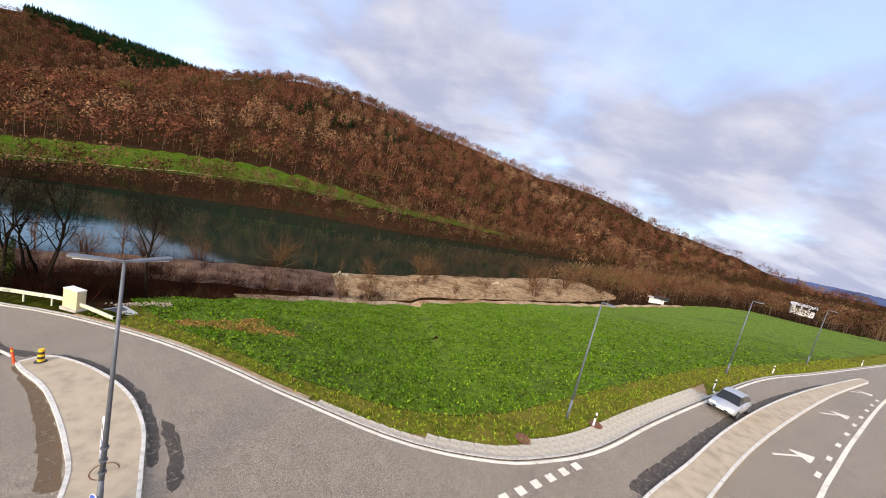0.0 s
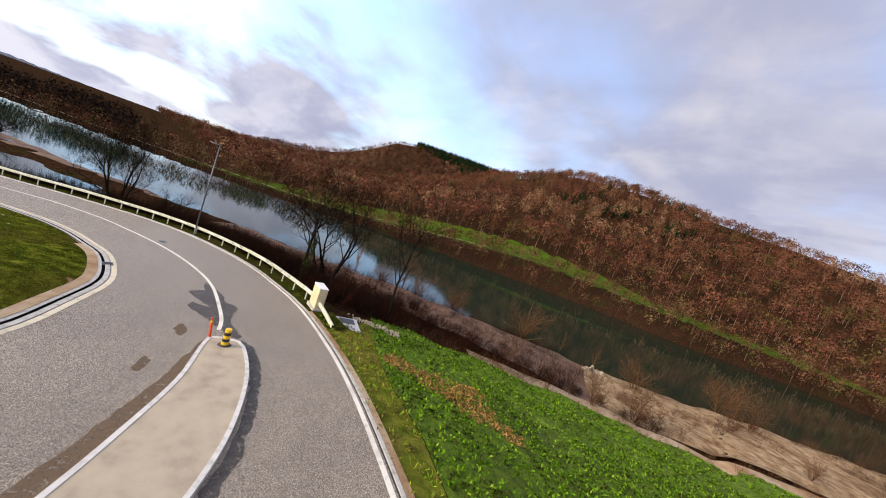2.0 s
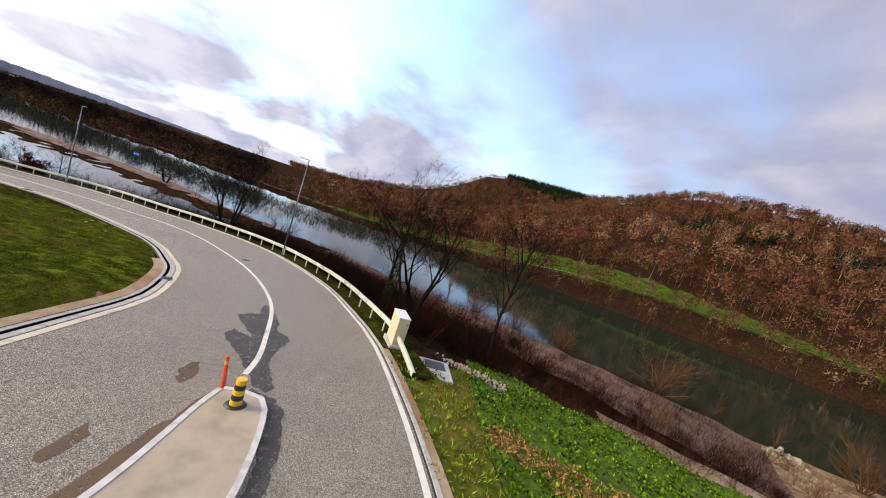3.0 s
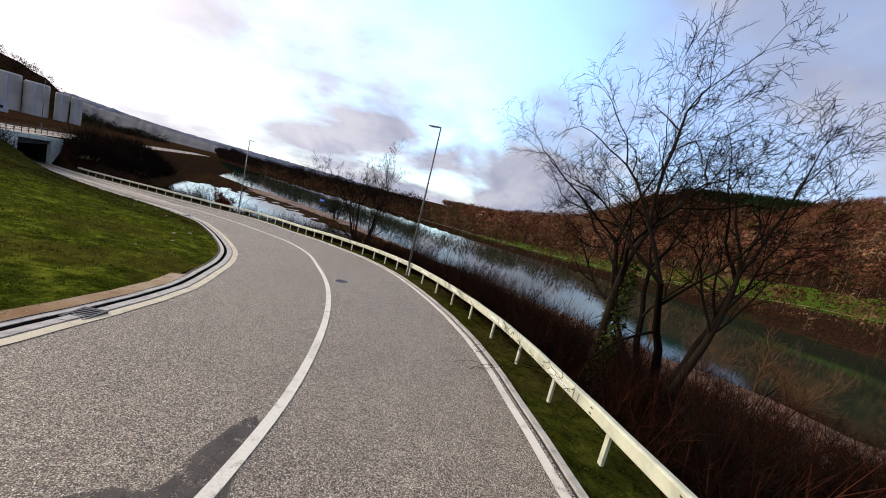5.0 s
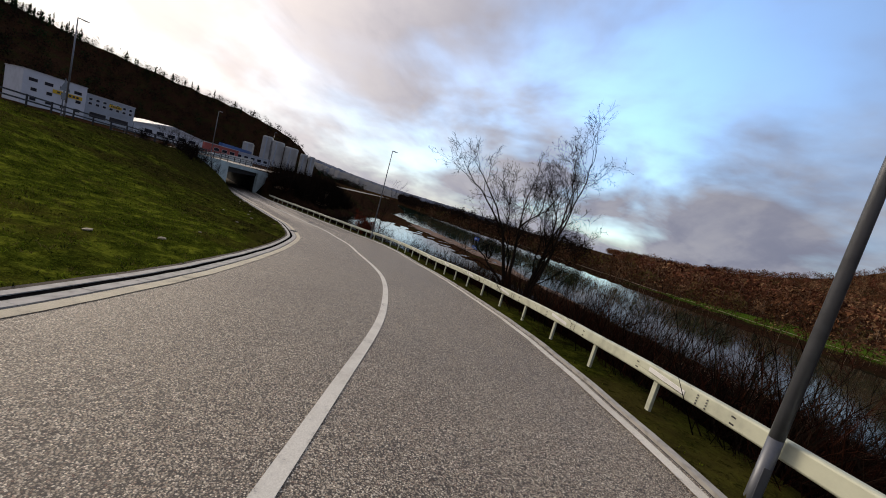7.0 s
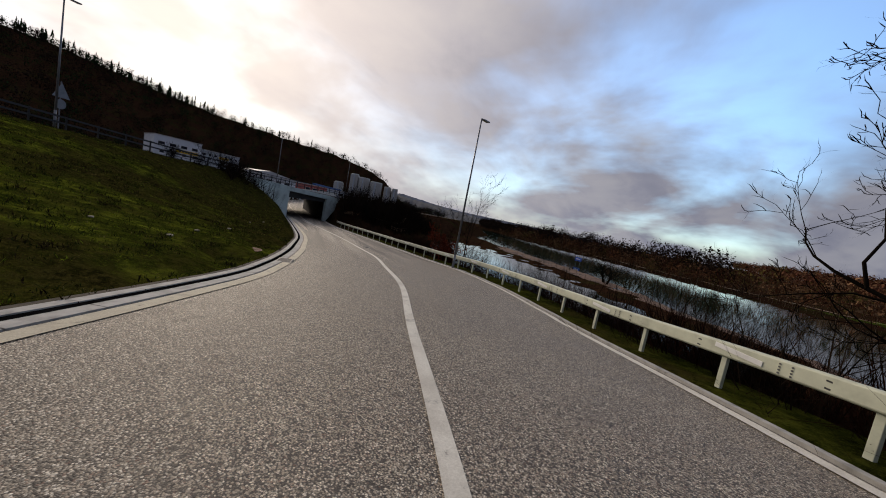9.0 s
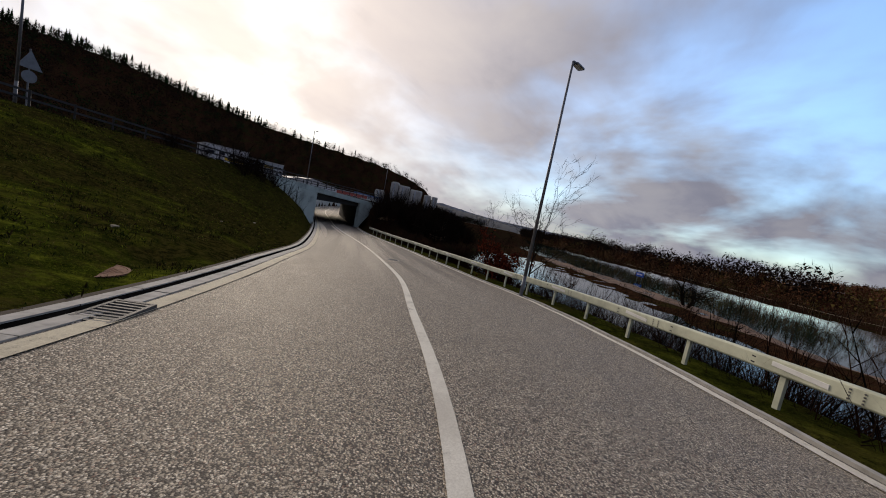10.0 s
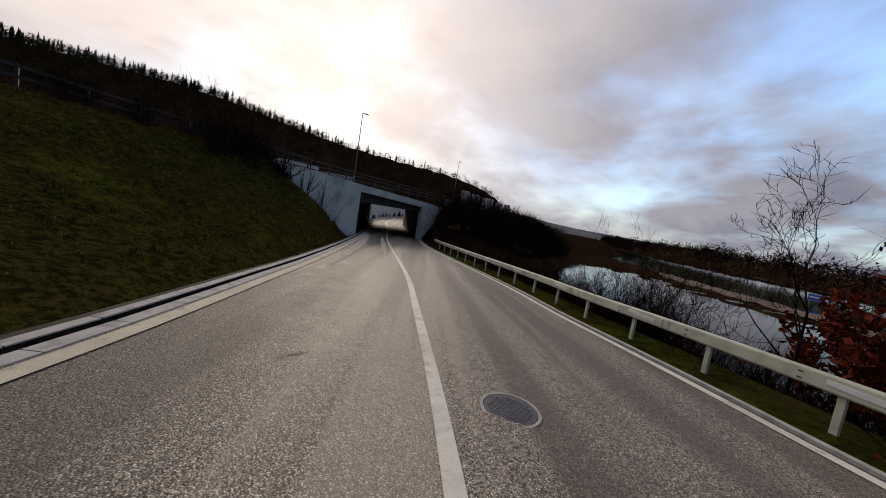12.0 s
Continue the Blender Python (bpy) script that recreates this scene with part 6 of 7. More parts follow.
GRASS_A = twig("grass_green", (0.050, 0.080, 0.006), (0.24, 0.29, 0.022))
GRASS_D = twig("grass_bright", (0.10, 0.14, 0.010), (0.34, 0.38, 0.035))
GRASS_B = twig("grass_straw", (0.070, 0.060, 0.016), (0.24, 0.19, 0.055))
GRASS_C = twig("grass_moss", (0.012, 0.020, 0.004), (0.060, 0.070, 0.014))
LEAF_A = twig("crop_leaves", (0.022, 0.062, 0.004), (0.15, 0.30, 0.016))
LEAF_B = twig("crop_leaves_pale", (0.07, 0.15, 0.008), (0.30, 0.46, 0.04))


def in_slope(x, y):
    return inside(slope_edge, x, y) & (x > -80) & (rng.random(len(x)) < 0.95)


def in_field(x, y):
    d = np.hypot(x + 10, y - 20)
    straw = np.zeros(len(x), bool)
    for sx, sy, ra, rb in STRAW:
        straw |= (((x - sx) * 0.86 + (y - sy) * 0.5) / ra) ** 2 + ((-(x - sx) * 0.5 + (y - sy) * 0.86) / rb) ** 2 < 1
    thin = np.sin(0.9 * x + 1.4 * np.sin(0.6 * y)) * np.sin(0.7 * y + 1.1 * np.sin(0.5 * x))
    return inside(fe, x, y) & (rng.random(len(x)) < np.clip(1.35 - d / 60, 0.16, 1)) & (~straw | (rng.random(len(x)) < 0.40)) & ((thin < 0.45) | (rng.random(len(x)) < 0.35))


def in_verge(x, y):
    return inside(verge_poly, x, y) & ~inside(pave_outline, x, y)


def rail_side(x, y):
    dR, _, sR, _ = nearest(RIGHT[::2], x, y)
    return (sR < 0) & (dR > 0.40) & (dR < 2.3) & (x < -28) & (x > -90)


STRAW = [(-24.4, 27.6, 1.1, 1.3), (-22.4, 29.2, 1.6, 1.9), (-20.2, 29.7, 1.5, 1.5), (-21.8, 31.6, 1.0, 1.0), (-18.2, 30.4, 0.9, 0.9)]
verge_poly = [(p[0], p[1]) for p in verge_in_line[::-1]] + [tuple(p) for p in curve_through(CROP_EDGE, 1.2)]


def lifted(sp, dz):
    return sp + np.array((0, 0, dz))


blades("grass", lifted(scatter(46000, (-55, -20), (-38, 15), in_slope), 0.09), 41, (0.04, 0.13), 0.008, 5, [GRASS_A, GRASS_B, GRASS_C], "short rough grass on the embankment", "grass", 0.6, (0.55, 0.25, 0.20))
# west of x -55 mostly dark grass, which paints in the slope's shade
blades("grass", lifted(scatter(34000, (-80, -55), (-38, 15), in_slope), 0.09), 49, (0.03, 0.11), 0.008, 5, [GRASS_A, GRASS_B, GRASS_C], "thin short grass on the embankment, mixed darker for its shade", "grass", 0.6, (0.10, 0.20, 0.70))
def in_tussock(x, y):
    clump = np.sin(1.9 * x + 2.1 * np.sin(1.3 * y)) * np.sin(2.3 * y + 1.7 * np.sin(1.1 * x)) + 0.5 * np.sin(5.1 * x + 3.7 * y)
    return inside(slope_edge, x, y) & (x > -80) & (clump > 0.42)


def on_soil(x, y):
    dL, _, sL, _ = nearest(LEFT[::2], x, y)
    return (sL > 0) & (dL > 0.72) & (dL < 1.5) & (x < -40) & (x > -84)


WEED = twig("dead_weeds", (0.010, 0.008, 0.004), (0.050, 0.036, 0.014))
blades("tussocks", lifted(scatter(34000, (-54, -20), (-38, 15), in_tussock), 0.08), 46, (0.05, 0.15), 0.010, 7, [GRASS_A, GRASS_B, GRASS_C], "coarse tufts of grass on the embankment", "grass", 0.9, (0.45, 0.25, 0.30))
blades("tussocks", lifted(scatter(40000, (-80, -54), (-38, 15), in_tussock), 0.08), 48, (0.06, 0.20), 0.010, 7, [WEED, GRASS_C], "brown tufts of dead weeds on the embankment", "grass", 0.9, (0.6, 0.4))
blades("grass", lifted(scatter(26000, (-84, -40), (-44, 16), on_soil), 0.03), 47, (0.04, 0.14), 0.008, 4, [GRASS_B, GRASS_C], "thin grass on the soil beside the gutter", "grass", 0.7, (0.45, 0.55))
blades("grass", lifted(scatter(60000, (-31, 60), (17, 60), in_verge), 0.06), 42, (0.12, 0.32), 0.026, 4, [GRASS_D, GRASS_B, LEAF_B], "long yellow-green verge grass", "grass", 0.6, (0.45, 0.40, 0.15))
blades("grass", lifted(scatter(90000, (-90, -28), (-38, 27), rail_side), 0.05), 43, (0.05, 0.17), 0.009, 4, [GRASS_A, GRASS_B, GRASS_C], "mossy grass under the crash barrier", "grass", 0.6, (0.25, 0.25, 0.50))
blades("crop_leaves", lifted(scatter(100000, (-34, 60), (20, 75), in_field), 0.08), 44, (0.12, 0.30), 0.052, 3, [LEAF_A, LEAF_B, GRASS_C], "young green crop leaves in the field", "crop", 0.9, (0.62, 0.14, 0.24))
SOIL_STRAW = twig("dead_leaves", (0.14, 0.075, 0.022), (0.50, 0.29, 0.095))
sg = np.random.default_rng(3)
dead = []
for sx, sy, ra, rb in STRAW:
    n = int(ra * rb * 130)
    a, r = sg.uniform(0, 6.283, n), np.sqrt(sg.random(n)) * sg.uniform(0.8, 1.15, n)
    u, v = np.cos(a) * r * ra, np.sin(a) * r * rb
    dead.append(np.column_stack([sx + 0.86 * u - 0.5 * v, sy + 0.5 * u + 0.86 * v]))
dead = np.vstack(dead)
dead = np.column_stack([dead, ground_z(dead[:, 0], dead[:, 1]) + 0.11])
blades("dead_leaves", dead, 45, (0.10, 0.24), 0.040, 3, [SOIL_STRAW], "heap of dead brown leaves in the crop", "dead leaves", 1.2)


# ---------------------------------------------------------------- road furniture
def sz(x, y):
    return float(surface_z(x, y)[0])


def manhole(x, y, z, r=0.34, mat=None, label="round dark cast-iron manhole cover in the asphalt", ring=None):
    t = thing("manhole_cover", label, "manhole cover", pose(x, y, z, rz=20), "manhole covers")
    bm = bmesh.new()
    for ra, rb in ((r, r - 0.035),):
        a = [bm.verts.new((ra * math.cos(k * math.pi / 18), ra * math.sin(k * math.pi / 18), 0.012)) for k in range(36)]
        b = [bm.verts.new((rb * math.cos(k * math.pi / 18), rb * math.sin(k * math.pi / 18), 0.012)) for k in range(36)]
        c = [bm.verts.new((rb * math.cos(k * math.pi / 18), rb * math.sin(k * math.pi / 18), -0.03)) for k in range(36)]
        for k in range(36):
            j = (k + 1) % 36
            bm.faces.new((a[k], a[j], b[j], b[k]))
            bm.faces.new((b[k], b[j], c[j], c[k]))
    bmesh.ops.recalc_face_normals(bm, faces=bm.faces)
    part("frame", bm, ring or KERB, t)
    bm = bmesh.new()
    cone(bm, r - 0.045, r - 0.045, -0.03, 0.010, 36)
    n = 5
    for i in range(-n, n + 1):
        for j in range(-n, n + 1):
            px_, py_ = i * 0.052, j * 0.052
            if math.hypot(px_, py_) < r - 0.08 and math.hypot(px_, py_) > 0.05:
                box(bm, (px_ - 0.016, py_ - 0.016, 0.0101), (px_ + 0.016, py_ + 0.016, 0.0145))
    part("lid", bm, mat or IRON, t)
    bm = bmesh.new()
    cone(bm, 0.028, 0.028, 0.0, 0.0112, 12)
    part("lifting_hole", bm, BLACK, t)
    return t


manhole(-45.06, 18.37, sz(-45.06, 18.37) + 0.004)
manhole(-74.69, -9.86, sz(-74.69, -9.86) + 0.004)
manhole(-16.3, 13.4, sz(-16.3, 13.4) + 0.135, 0.40, SLAB_GREY, "round concrete cover with a dark rusty rim in the island", RUST)
manhole(-32.65, 13.75, float(ground_z([-32.65], [13.75])[0]) + 0.14, 0.36, RUST, "round rusty cover in the sandy verge", RUST)
manhole(-62.88, -2.40, float(ground_z([-62.88], [-2.40])[0]) + 0.13, 0.45, RUST, "round rusty cover in the grass beside the gutter", RUST)
for lx, ly in ((-0.25, 19.75), (4.6, 22.35)):
    manhole(lx, ly, float(ground_z([lx], [ly])[0]) + 0.19, 0.40, RUST, "round rusty cover beside the grass pavers", RUST)


def drain(x, y, a):
    t = thing("road_drain", "rectangular steel road drain with narrow slats in the gutter", "drain", pose(x, y, sz(x, y) + 0.02, rz=a), "drains along the gutter")
    bm = bmesh.new()
    for lo, hi in (((-0.42, -0.22, -0.04), (0.42, -0.18, 0.016)), ((-0.42, 0.18, -0.04), (0.42, 0.22, 0.016)), ((-0.42, -0.18, -0.04), (-0.38, 0.18, 0.016)), ((0.38, -0.18, -0.04), (0.42, 0.18, 0.016))):
        box(bm, lo, hi)
    part("frame", bm, IRON, t)
    bm = bmesh.new()
    box(bm, (-0.38, -0.18, -0.03), (0.38, 0.18, -0.012))
    part("pit", bm, BLACK, t)
    for i in range(9):
        bm = bmesh.new()
        box(bm, (-0.36 + i * 0.085, -0.18, -0.01), (-0.325 + i * 0.085, 0.18, 0.013))
        part("slat", bm, IRON, t)


drain(-36.5, 15.25, 3)
drain(-63.0, -0.1, 52)


def wet_patch(pts, label, mat, name="wet_patch", lift=0.0105):
    o = curve_through(pts + [pts[0]], 0.25)[:-1]
    g = np.random.default_rng(len(pts) * 7 + int(abs(pts[0][0]) * 3))
    o = o + g.normal(0, 0.035, o.shape)
    v, f = filled(o, 0.6, surface_z, lift)
    ob = new(name, mesh_of(name, v, f, mat))
    return tagged(ob, label, "stain", kind="structure")


def build_wet(nt, b):
    p = position(nt)
    w, gr = noise_tex(nt, p, 2.5, 5, 0.6), noise_tex(nt, p, 80, 2, 0.7)
    c = ramp_of(nt, w, [(0.3, (0.040, 0.034, 0.028)), (0.7, (0.090, 0.076, 0.062))])
    nt.links.new(mixed(nt, times(nt, stepped(nt, gr, 0.5, 0.65), 0.4), c, (0.19, 0.17, 0.15)), b.inputs["Base Color"])
    edge = noise_tex(nt, p, 5.5, 6, 0.8)
    nt.links.new(times(nt, stepped(nt, edge, 0.34, 0.52), 0.85), b.inputs["Alpha"])
    bump(nt, b, gr, 0.5, 0.01)


def build_dust(colour):
    def build(nt, b):
        p = position(nt)
        w, gr = noise_tex(nt, p, 1.6, 6, 0.65), noise_tex(nt, p, 85, 2, 0.7)
        dark = tuple(c * 0.85 for c in colour)
        c = ramp_of(nt, w, [(0.3, dark), (0.7, colour)])
        nt.links.new(mixed(nt, times(nt, stepped(nt, gr, 0.58, 0.70), 0.35), c, (0.10, 0.085, 0.070)), b.inputs["Base Color"])
        edge = noise_tex(nt, p, 4.5, 6, 0.8)
        nt.links.new(times(nt, stepped(nt, edge, 0.30, 0.52), 0.85), b.inputs["Alpha"])
        bump(nt, b, gr, 0.5, 0.01)
    return build


WET = material("damp_asphalt", build_wet, 0.6, spec=0.3)
DUST = material("dusty_asphalt", build_dust((0.85, 0.74, 0.58)), 0.95, spec=0.1)
MUD = material("muddy_asphalt", build_dust((0.17, 0.12, 0.078)), 0.95, spec=0.1)
wet_patch([(-29.1, 18.5), (-29.6, 18.35), (-30.2, 18.15), (-30.7, 18.25), (-30.9, 18.5), (-30.4, 18.75), (-30.2, 19.0), (-30.6, 19.0), (-31.5, 18.7), (-32.4, 18.5), (-32.9, 18.75), (-33.0, 19.25), (-34.0, 19.4), (-34.5, 19.62),
           (-33.1, 19.95), (-32.0, 20.05), (-31.0, 19.95), (-30.6, 20.3), (-30.0, 20.3), (-29.3, 19.9), (-28.4, 19.6), (-27.2, 19.6), (-26.3, 19.55), (-26.5, 19.2), (-27.6, 18.9)], "dark damp stain across the centre line", WET)
wet_patch([(-16.9, 16.35), (-16.3, 16.3), (-15.4, 15.6), (-14.4, 14.6), (-13.6, 13.5), (-13.9, 13.3), (-14.9, 14.5), (-16.0, 15.5)], "dark dirty stain on the asphalt", WET)
wet_patch([(-27.4, 17.25), (-28.0, 17.65), (-27.3, 17.75), (-26.6, 17.45)], "small dark tyre stain on the asphalt", MUD)
wet_patch([(-24.1, 15.85), (-25.0, 16.2), (-24.6, 16.35), (-23.8, 16.05)], "small dark tyre stain on the asphalt", MUD)
wet_patch([(-72.98, -11.72), (-72.85, -11.77), (-72.7, -11.72), (-72.58, -11.62), (-72.72, -11.6), (-72.9, -11.64)], "small dark oil stain on the asphalt", MUD)
wet_patch([(-16.9, 12.6), (-18.6, 14.0), (-20.5, 15.3), (-23.0, 16.8), (-25.4, 17.85), (-26.1, 18.3), (-26.0, 18.0), (-23.2, 16.45), (-20.9, 14.95), (-19.0, 13.6), (-17.5, 12.35)], "brown muddy dirt along the island kerb", MUD)
wet_patch([(-25.2, 19.5), (-22.6, 18.95), (-19.7, 17.75), (-17.2, 16.0), (-15.4, 14.15), (-15.2, 14.4), (-16.9, 16.2), (-19.5, 18.05), (-22.5, 19.3), (-25.3, 19.85), (-26.3, 19.3), (-26.4, 19.0)], "dark damp dirt along the island kerb", WET)

wet_patch([(4.85, 17.45), (8.55, 20.35), (14.35, 25.05), (22.3, 30.75), (32.1, 37.05), (36, 39.4), (35.9, 39.6), (31.9, 37.3), (22.0, 31.15), (14.0, 25.5), (8.1, 20.9), (4.5, 18.0)], "dark damp dirt along the median kerb", WET)


def tyre_track(pts, w, mat, label):
    c = on_road(pts, 0.7)
    n = normals(c)
    half = w / 2 * np.sin(np.linspace(0.02, math.pi - 0.3, len(c))) ** 0.6
    v = np.vstack([np.column_stack([c[:, :2] + n * half[:, None], c[:, 2] + 0.020]), np.column_stack([c[:, :2] - n * half[:, None], c[:, 2] + 0.020])])
    k = len(c)
    f = up(v, [(i, i + 1, k + i + 1, k + i) for i in range(k - 1)])
    tagged(new("tyre_track", mesh_of("tyre_track", v, f, mat)), label, "road marking", kind="structure")


tyre_track([(-75.3, -19.0), (-77.4, -23.2), (-79.8, -28.2), (-82.2, -33.4), (-85.5, -40.8)], 0.55, DUST, "pale dusty tyre track on the asphalt")
tyre_track([(-79.7, -24.0), (-82.4, -30.2), (-85.9, -38.2)], 0.35, DUST, "pale dusty tyre track on the asphalt")


def beacon(x, y):
    t = thing("guide_beacon", "short yellow and black striped plastic guide beacon on the island", "beacon", pose(x, y, sz(x, y) + 0.13))
    bm = bmesh.new()
    cone(bm, 0.26, 0.20, 0.0, 0.06, 20)
    part("foot", bm, BLACK, t)
    z = 0.06
    for i in range(5):
        bm = bmesh.new()
        cone(bm, 0.145 - i * 0.006, 0.140 - i * 0.006, z, z + 0.13, 20)
        part("band", bm, YELLOW if i % 2 == 0 else BLACK, t, "yellow band" if i % 2 == 0 else "black band")
        z += 0.13


beacon(-25.45, 18.72)
t = thing("marker_post", "slim orange-red plastic marker post before the island", "marker post", pose(-26.45, 18.4, sz(-26.45, 18.4), 5, -6, 0))
bm = bmesh.new()
cone(bm, 0.06, 0.045, 0.0, 0.9, 10)
part("post", bm, ORANGE, t)
bm = bmesh.new()
cone(bm, 0.052, 0.052, 0.68, 0.78, 10)
part("reflector", bm, YELLOW, t)


def delineator(x, y):
    t = thing("delineator_post", "white roadside delineator post with a black band in the verge", "delineator", pose(x, y, float(ground_z([x], [y])[0]) + 0.05, 0, 0, 30), "delineators along the road")
    bm = bmesh.new()
    cone(bm, 0.065, 0.055, -0.1, 0.62, 8)
    cone(bm, 0.054, 0.050, 0.82, 0.95, 8)
    part("post", bm, WHITE, t)
    bm = bmesh.new()
    cone(bm, 0.056, 0.054, 0.62, 0.82, 8)
    part("band", bm, BLACK, t)


for dx, dy in ((4.4, 22.2), (18.5, 31.7), (31.2, 40.1), (59.0, 55.6)):
    delineator(dx, dy)


def direction_signs():
    """White direction panels clamped to the lamp on the island, lettering too small to read."""
    for i in range(3):
        t = thing("direction_sign", "white direction sign with dark lettering on the lamp post", "sign", pose(-14.94, 11.94, 2.35 - i * 0.42, rz=139), "direction signs on the lamp")
        bm = bmesh.new()
        pts = [(0.1, 0), (1.25, 0), (1.42, 0.19), (1.25, 0.38), (0.1, 0.38)]
        a = [bm.verts.new((x, 0.02, z)) for x, z in pts]
        b = [bm.verts.new((x, -0.02, z)) for x, z in pts]
        bm.faces.new(a)
        bm.faces.new(b[::-1])
        for k in range(5):
            bm.faces.new((a[(k + 1) % 5], a[k], b[k], b[(k + 1) % 5]))
        bmesh.ops.recalc_face_normals(bm, faces=bm.faces)
        p = part("panel", bm, WHITE, t)
        for y in (0.0215, -0.0245):
            bm = bmesh.new()
            box(bm, (0.28, y, 0.12), (1.10 - 0.15 * i, y + 0.003, 0.26))
            part("lettering", bm, BLUE if i else BLACK, p)
        bm = bmesh.new()
        cone(bm, 0.105, 0.105, 0.12, 0.17, 14)
        part("clamp", bm, STEEL, t)


direction_signs()


def keep_right():
    t = thing("traffic_sign", "round blue sign with a white arrow on the island", "sign", pose(-14.62, 11.55, sz(-14.6, 11.5) + 0.13, rz=-25))
    bm = bmesh.new()
    cone(bm, 0.03, 0.03, 0.0, 1.05, 10)
    part("post", bm, STEEL, t)
    rot = Matrix.Translation((0, -0.05, 0.85)) @ Matrix.Rotation(radians(90), 4, "X")
    bm = bmesh.new()
    cone(bm, 0.30, 0.30, 0.0, 0.02, 32, rot)
    plate = part("plate", bm, WHITE, t)
    bm = bmesh.new()
    cone(bm, 0.28, 0.28, 0.021, 0.025, 32, rot)
    part("face", bm, BLUE, plate)
    bm = bmesh.new()
    pts = [(-0.17, 0.12), (-0.11, 0.17), (0.06, 0.00), (0.12, 0.06), (0.14, -0.15), (-0.07, -0.13), (0.0, -0.06)]
    vs = [bm.verts.new(rot @ Vector((x, y, 0.028))) for x, y in pts]
    bm.faces.new(vs)
    part("arrow", bm, WHITE, plate)


keep_right()


# ---------------------------------------------------------------- parked silver car
def build_car(x, y, heading):
    z = sz(x, y)
    t = thing("car", "silver hatchback car with its headlights on, on the road", "car", pose(x, y, z, rz=heading))
    prof = [(-2.0, 0.42, 0.62, 0.74), (-1.9, 0.34, 0.80, 0.80), (-1.2, 0.30, 0.90, 0.84), (-0.6, 0.30, 0.93, 0.85), (0.5, 0.30, 0.92, 0.85), (1.25, 0.30, 0.86, 0.84), (1.85, 0.32, 0.72, 0.80), (2.05, 0.40, 0.58, 0.72)]
    bm = bmesh.new()
    rows = [[bm.verts.new(p) for p in ((px_, -w, lo), (px_, -w * 1.02, (lo + hi) / 2), (px_, -w * 0.94, hi), (px_, 0, hi + 0.05), (px_, w * 0.94, hi), (px_, w * 1.02, (lo + hi) / 2), (px_, w, lo))] for px_, lo, hi, w in prof]
    for a, b in zip(rows, rows[1:]):
        for i in range(6):
            bm.faces.new((a[i], a[i + 1], b[i + 1], b[i]))
        bm.faces.new((a[6], a[0], b[0], b[6]))
    bm.faces.new(rows[0])
    bm.faces.new(rows[-1][::-1])
    bmesh.ops.recalc_face_normals(bm, faces=bm.faces)
    part("body", bm, CAR_PAINT, t, smooth=True)
    bm = bmesh.new()
    cab = [(-1.85, 0.84, 0.70), (-1.25, 1.36, 0.58), (-0.2, 1.46, 0.58), (0.35, 1.38, 0.57), (1.1, 0.90, 0.70)]
    rows = [[bm.verts.new(p) for p in ((a, -0.74, 0.86), (a, -w, h), (a, w, h), (a, 0.74, 0.86))] for a, h, w in cab]
    for a, b in zip(rows, rows[1:]):
        for i in range(3):
            bm.faces.new((a[i], a[i + 1], b[i + 1], b[i]))
    bmesh.ops.recalc_face_normals(bm, faces=bm.faces)
    part("window_glass", bm, CAR_GLASS, t, smooth=False)
    bm = bmesh.new()
    rows = [[bm.verts.new(p) for p in ((a, -w - 0.01, h + 0.005), (a, 0, h + 0.04), (a, w + 0.01, h + 0.005))] for a, h, w in cab[1:4]]
    for a, b in zip(rows, rows[1:]):
        for i in range(2):
            bm.faces.new((a[i], b[i], b[i + 1], a[i + 1]))
    for s in (-1, 1):
        for (a, h, w), (b, h2, w2) in zip(cab, cab[1:]):
            vs = [bm.verts.new(p) for p in ((a, s * (w + 0.012), h), (b, s * (w2 + 0.012), h2), (b + 0.05, s * (w2 + 0.02), h2 - 0.05), (a + 0.05, s * (w + 0.02), h - 0.05))]
            bm.faces.new(vs)
    bmesh.ops.recalc_face_normals(bm, faces=bm.faces)
    part("roof", bm, CAR_PAINT, t, smooth=False)
    for wx in (-1.25, 1.3):
        for wy in (-0.78, 0.78):
            bm = bmesh.new()
            cone(bm, 0.31, 0.31, -0.1, 0.1, 20, Matrix.Translation((wx, wy, 0.31)) @ Matrix.Rotation(radians(90), 4, "X"))
            w = part("wheel", bm, BLACK, t)
            bm = bmesh.new()
            cone(bm, 0.19, 0.19, -0.108, 0.108, 16, Matrix.Translation((wx, wy, 0.31)) @ Matrix.Rotation(radians(90), 4, "X"))
            part("rim", bm, STEEL, w)
    for wy in (-0.55, 0.55):
        bm = bmesh.new()
        box(bm, (1.96, wy - 0.17, 0.60), (2.055, wy + 0.17, 0.72), 0.03)
        part("headlight", bm, HEADLIGHT, t)
        bm = bmesh.new()
        box(bm, (-2.02, wy - 0.14, 0.66), (-1.93, wy + 0.14, 0.78), 0.02)
        part("tail_light", bm, ORANGE, t)
        bm = bmesh.new()
        box(bm, (0.72, wy * 1.62 - 0.09, 0.92), (0.86, wy * 1.62 + 0.09, 1.05), 0.03)
        part("mirror", bm, CAR_PAINT, t)
    bm = bmesh.new()
    box(bm, (2.0, -0.45, 0.40), (2.075, 0.45, 0.52), 0.02)
    part("grille", bm, BLACK, t)
    bm = bmesh.new()
    box(bm, (2.076, -0.25, 0.42), (2.09, 0.25, 0.51), 0.003)
    part("number_plate", bm, WHITE, t)


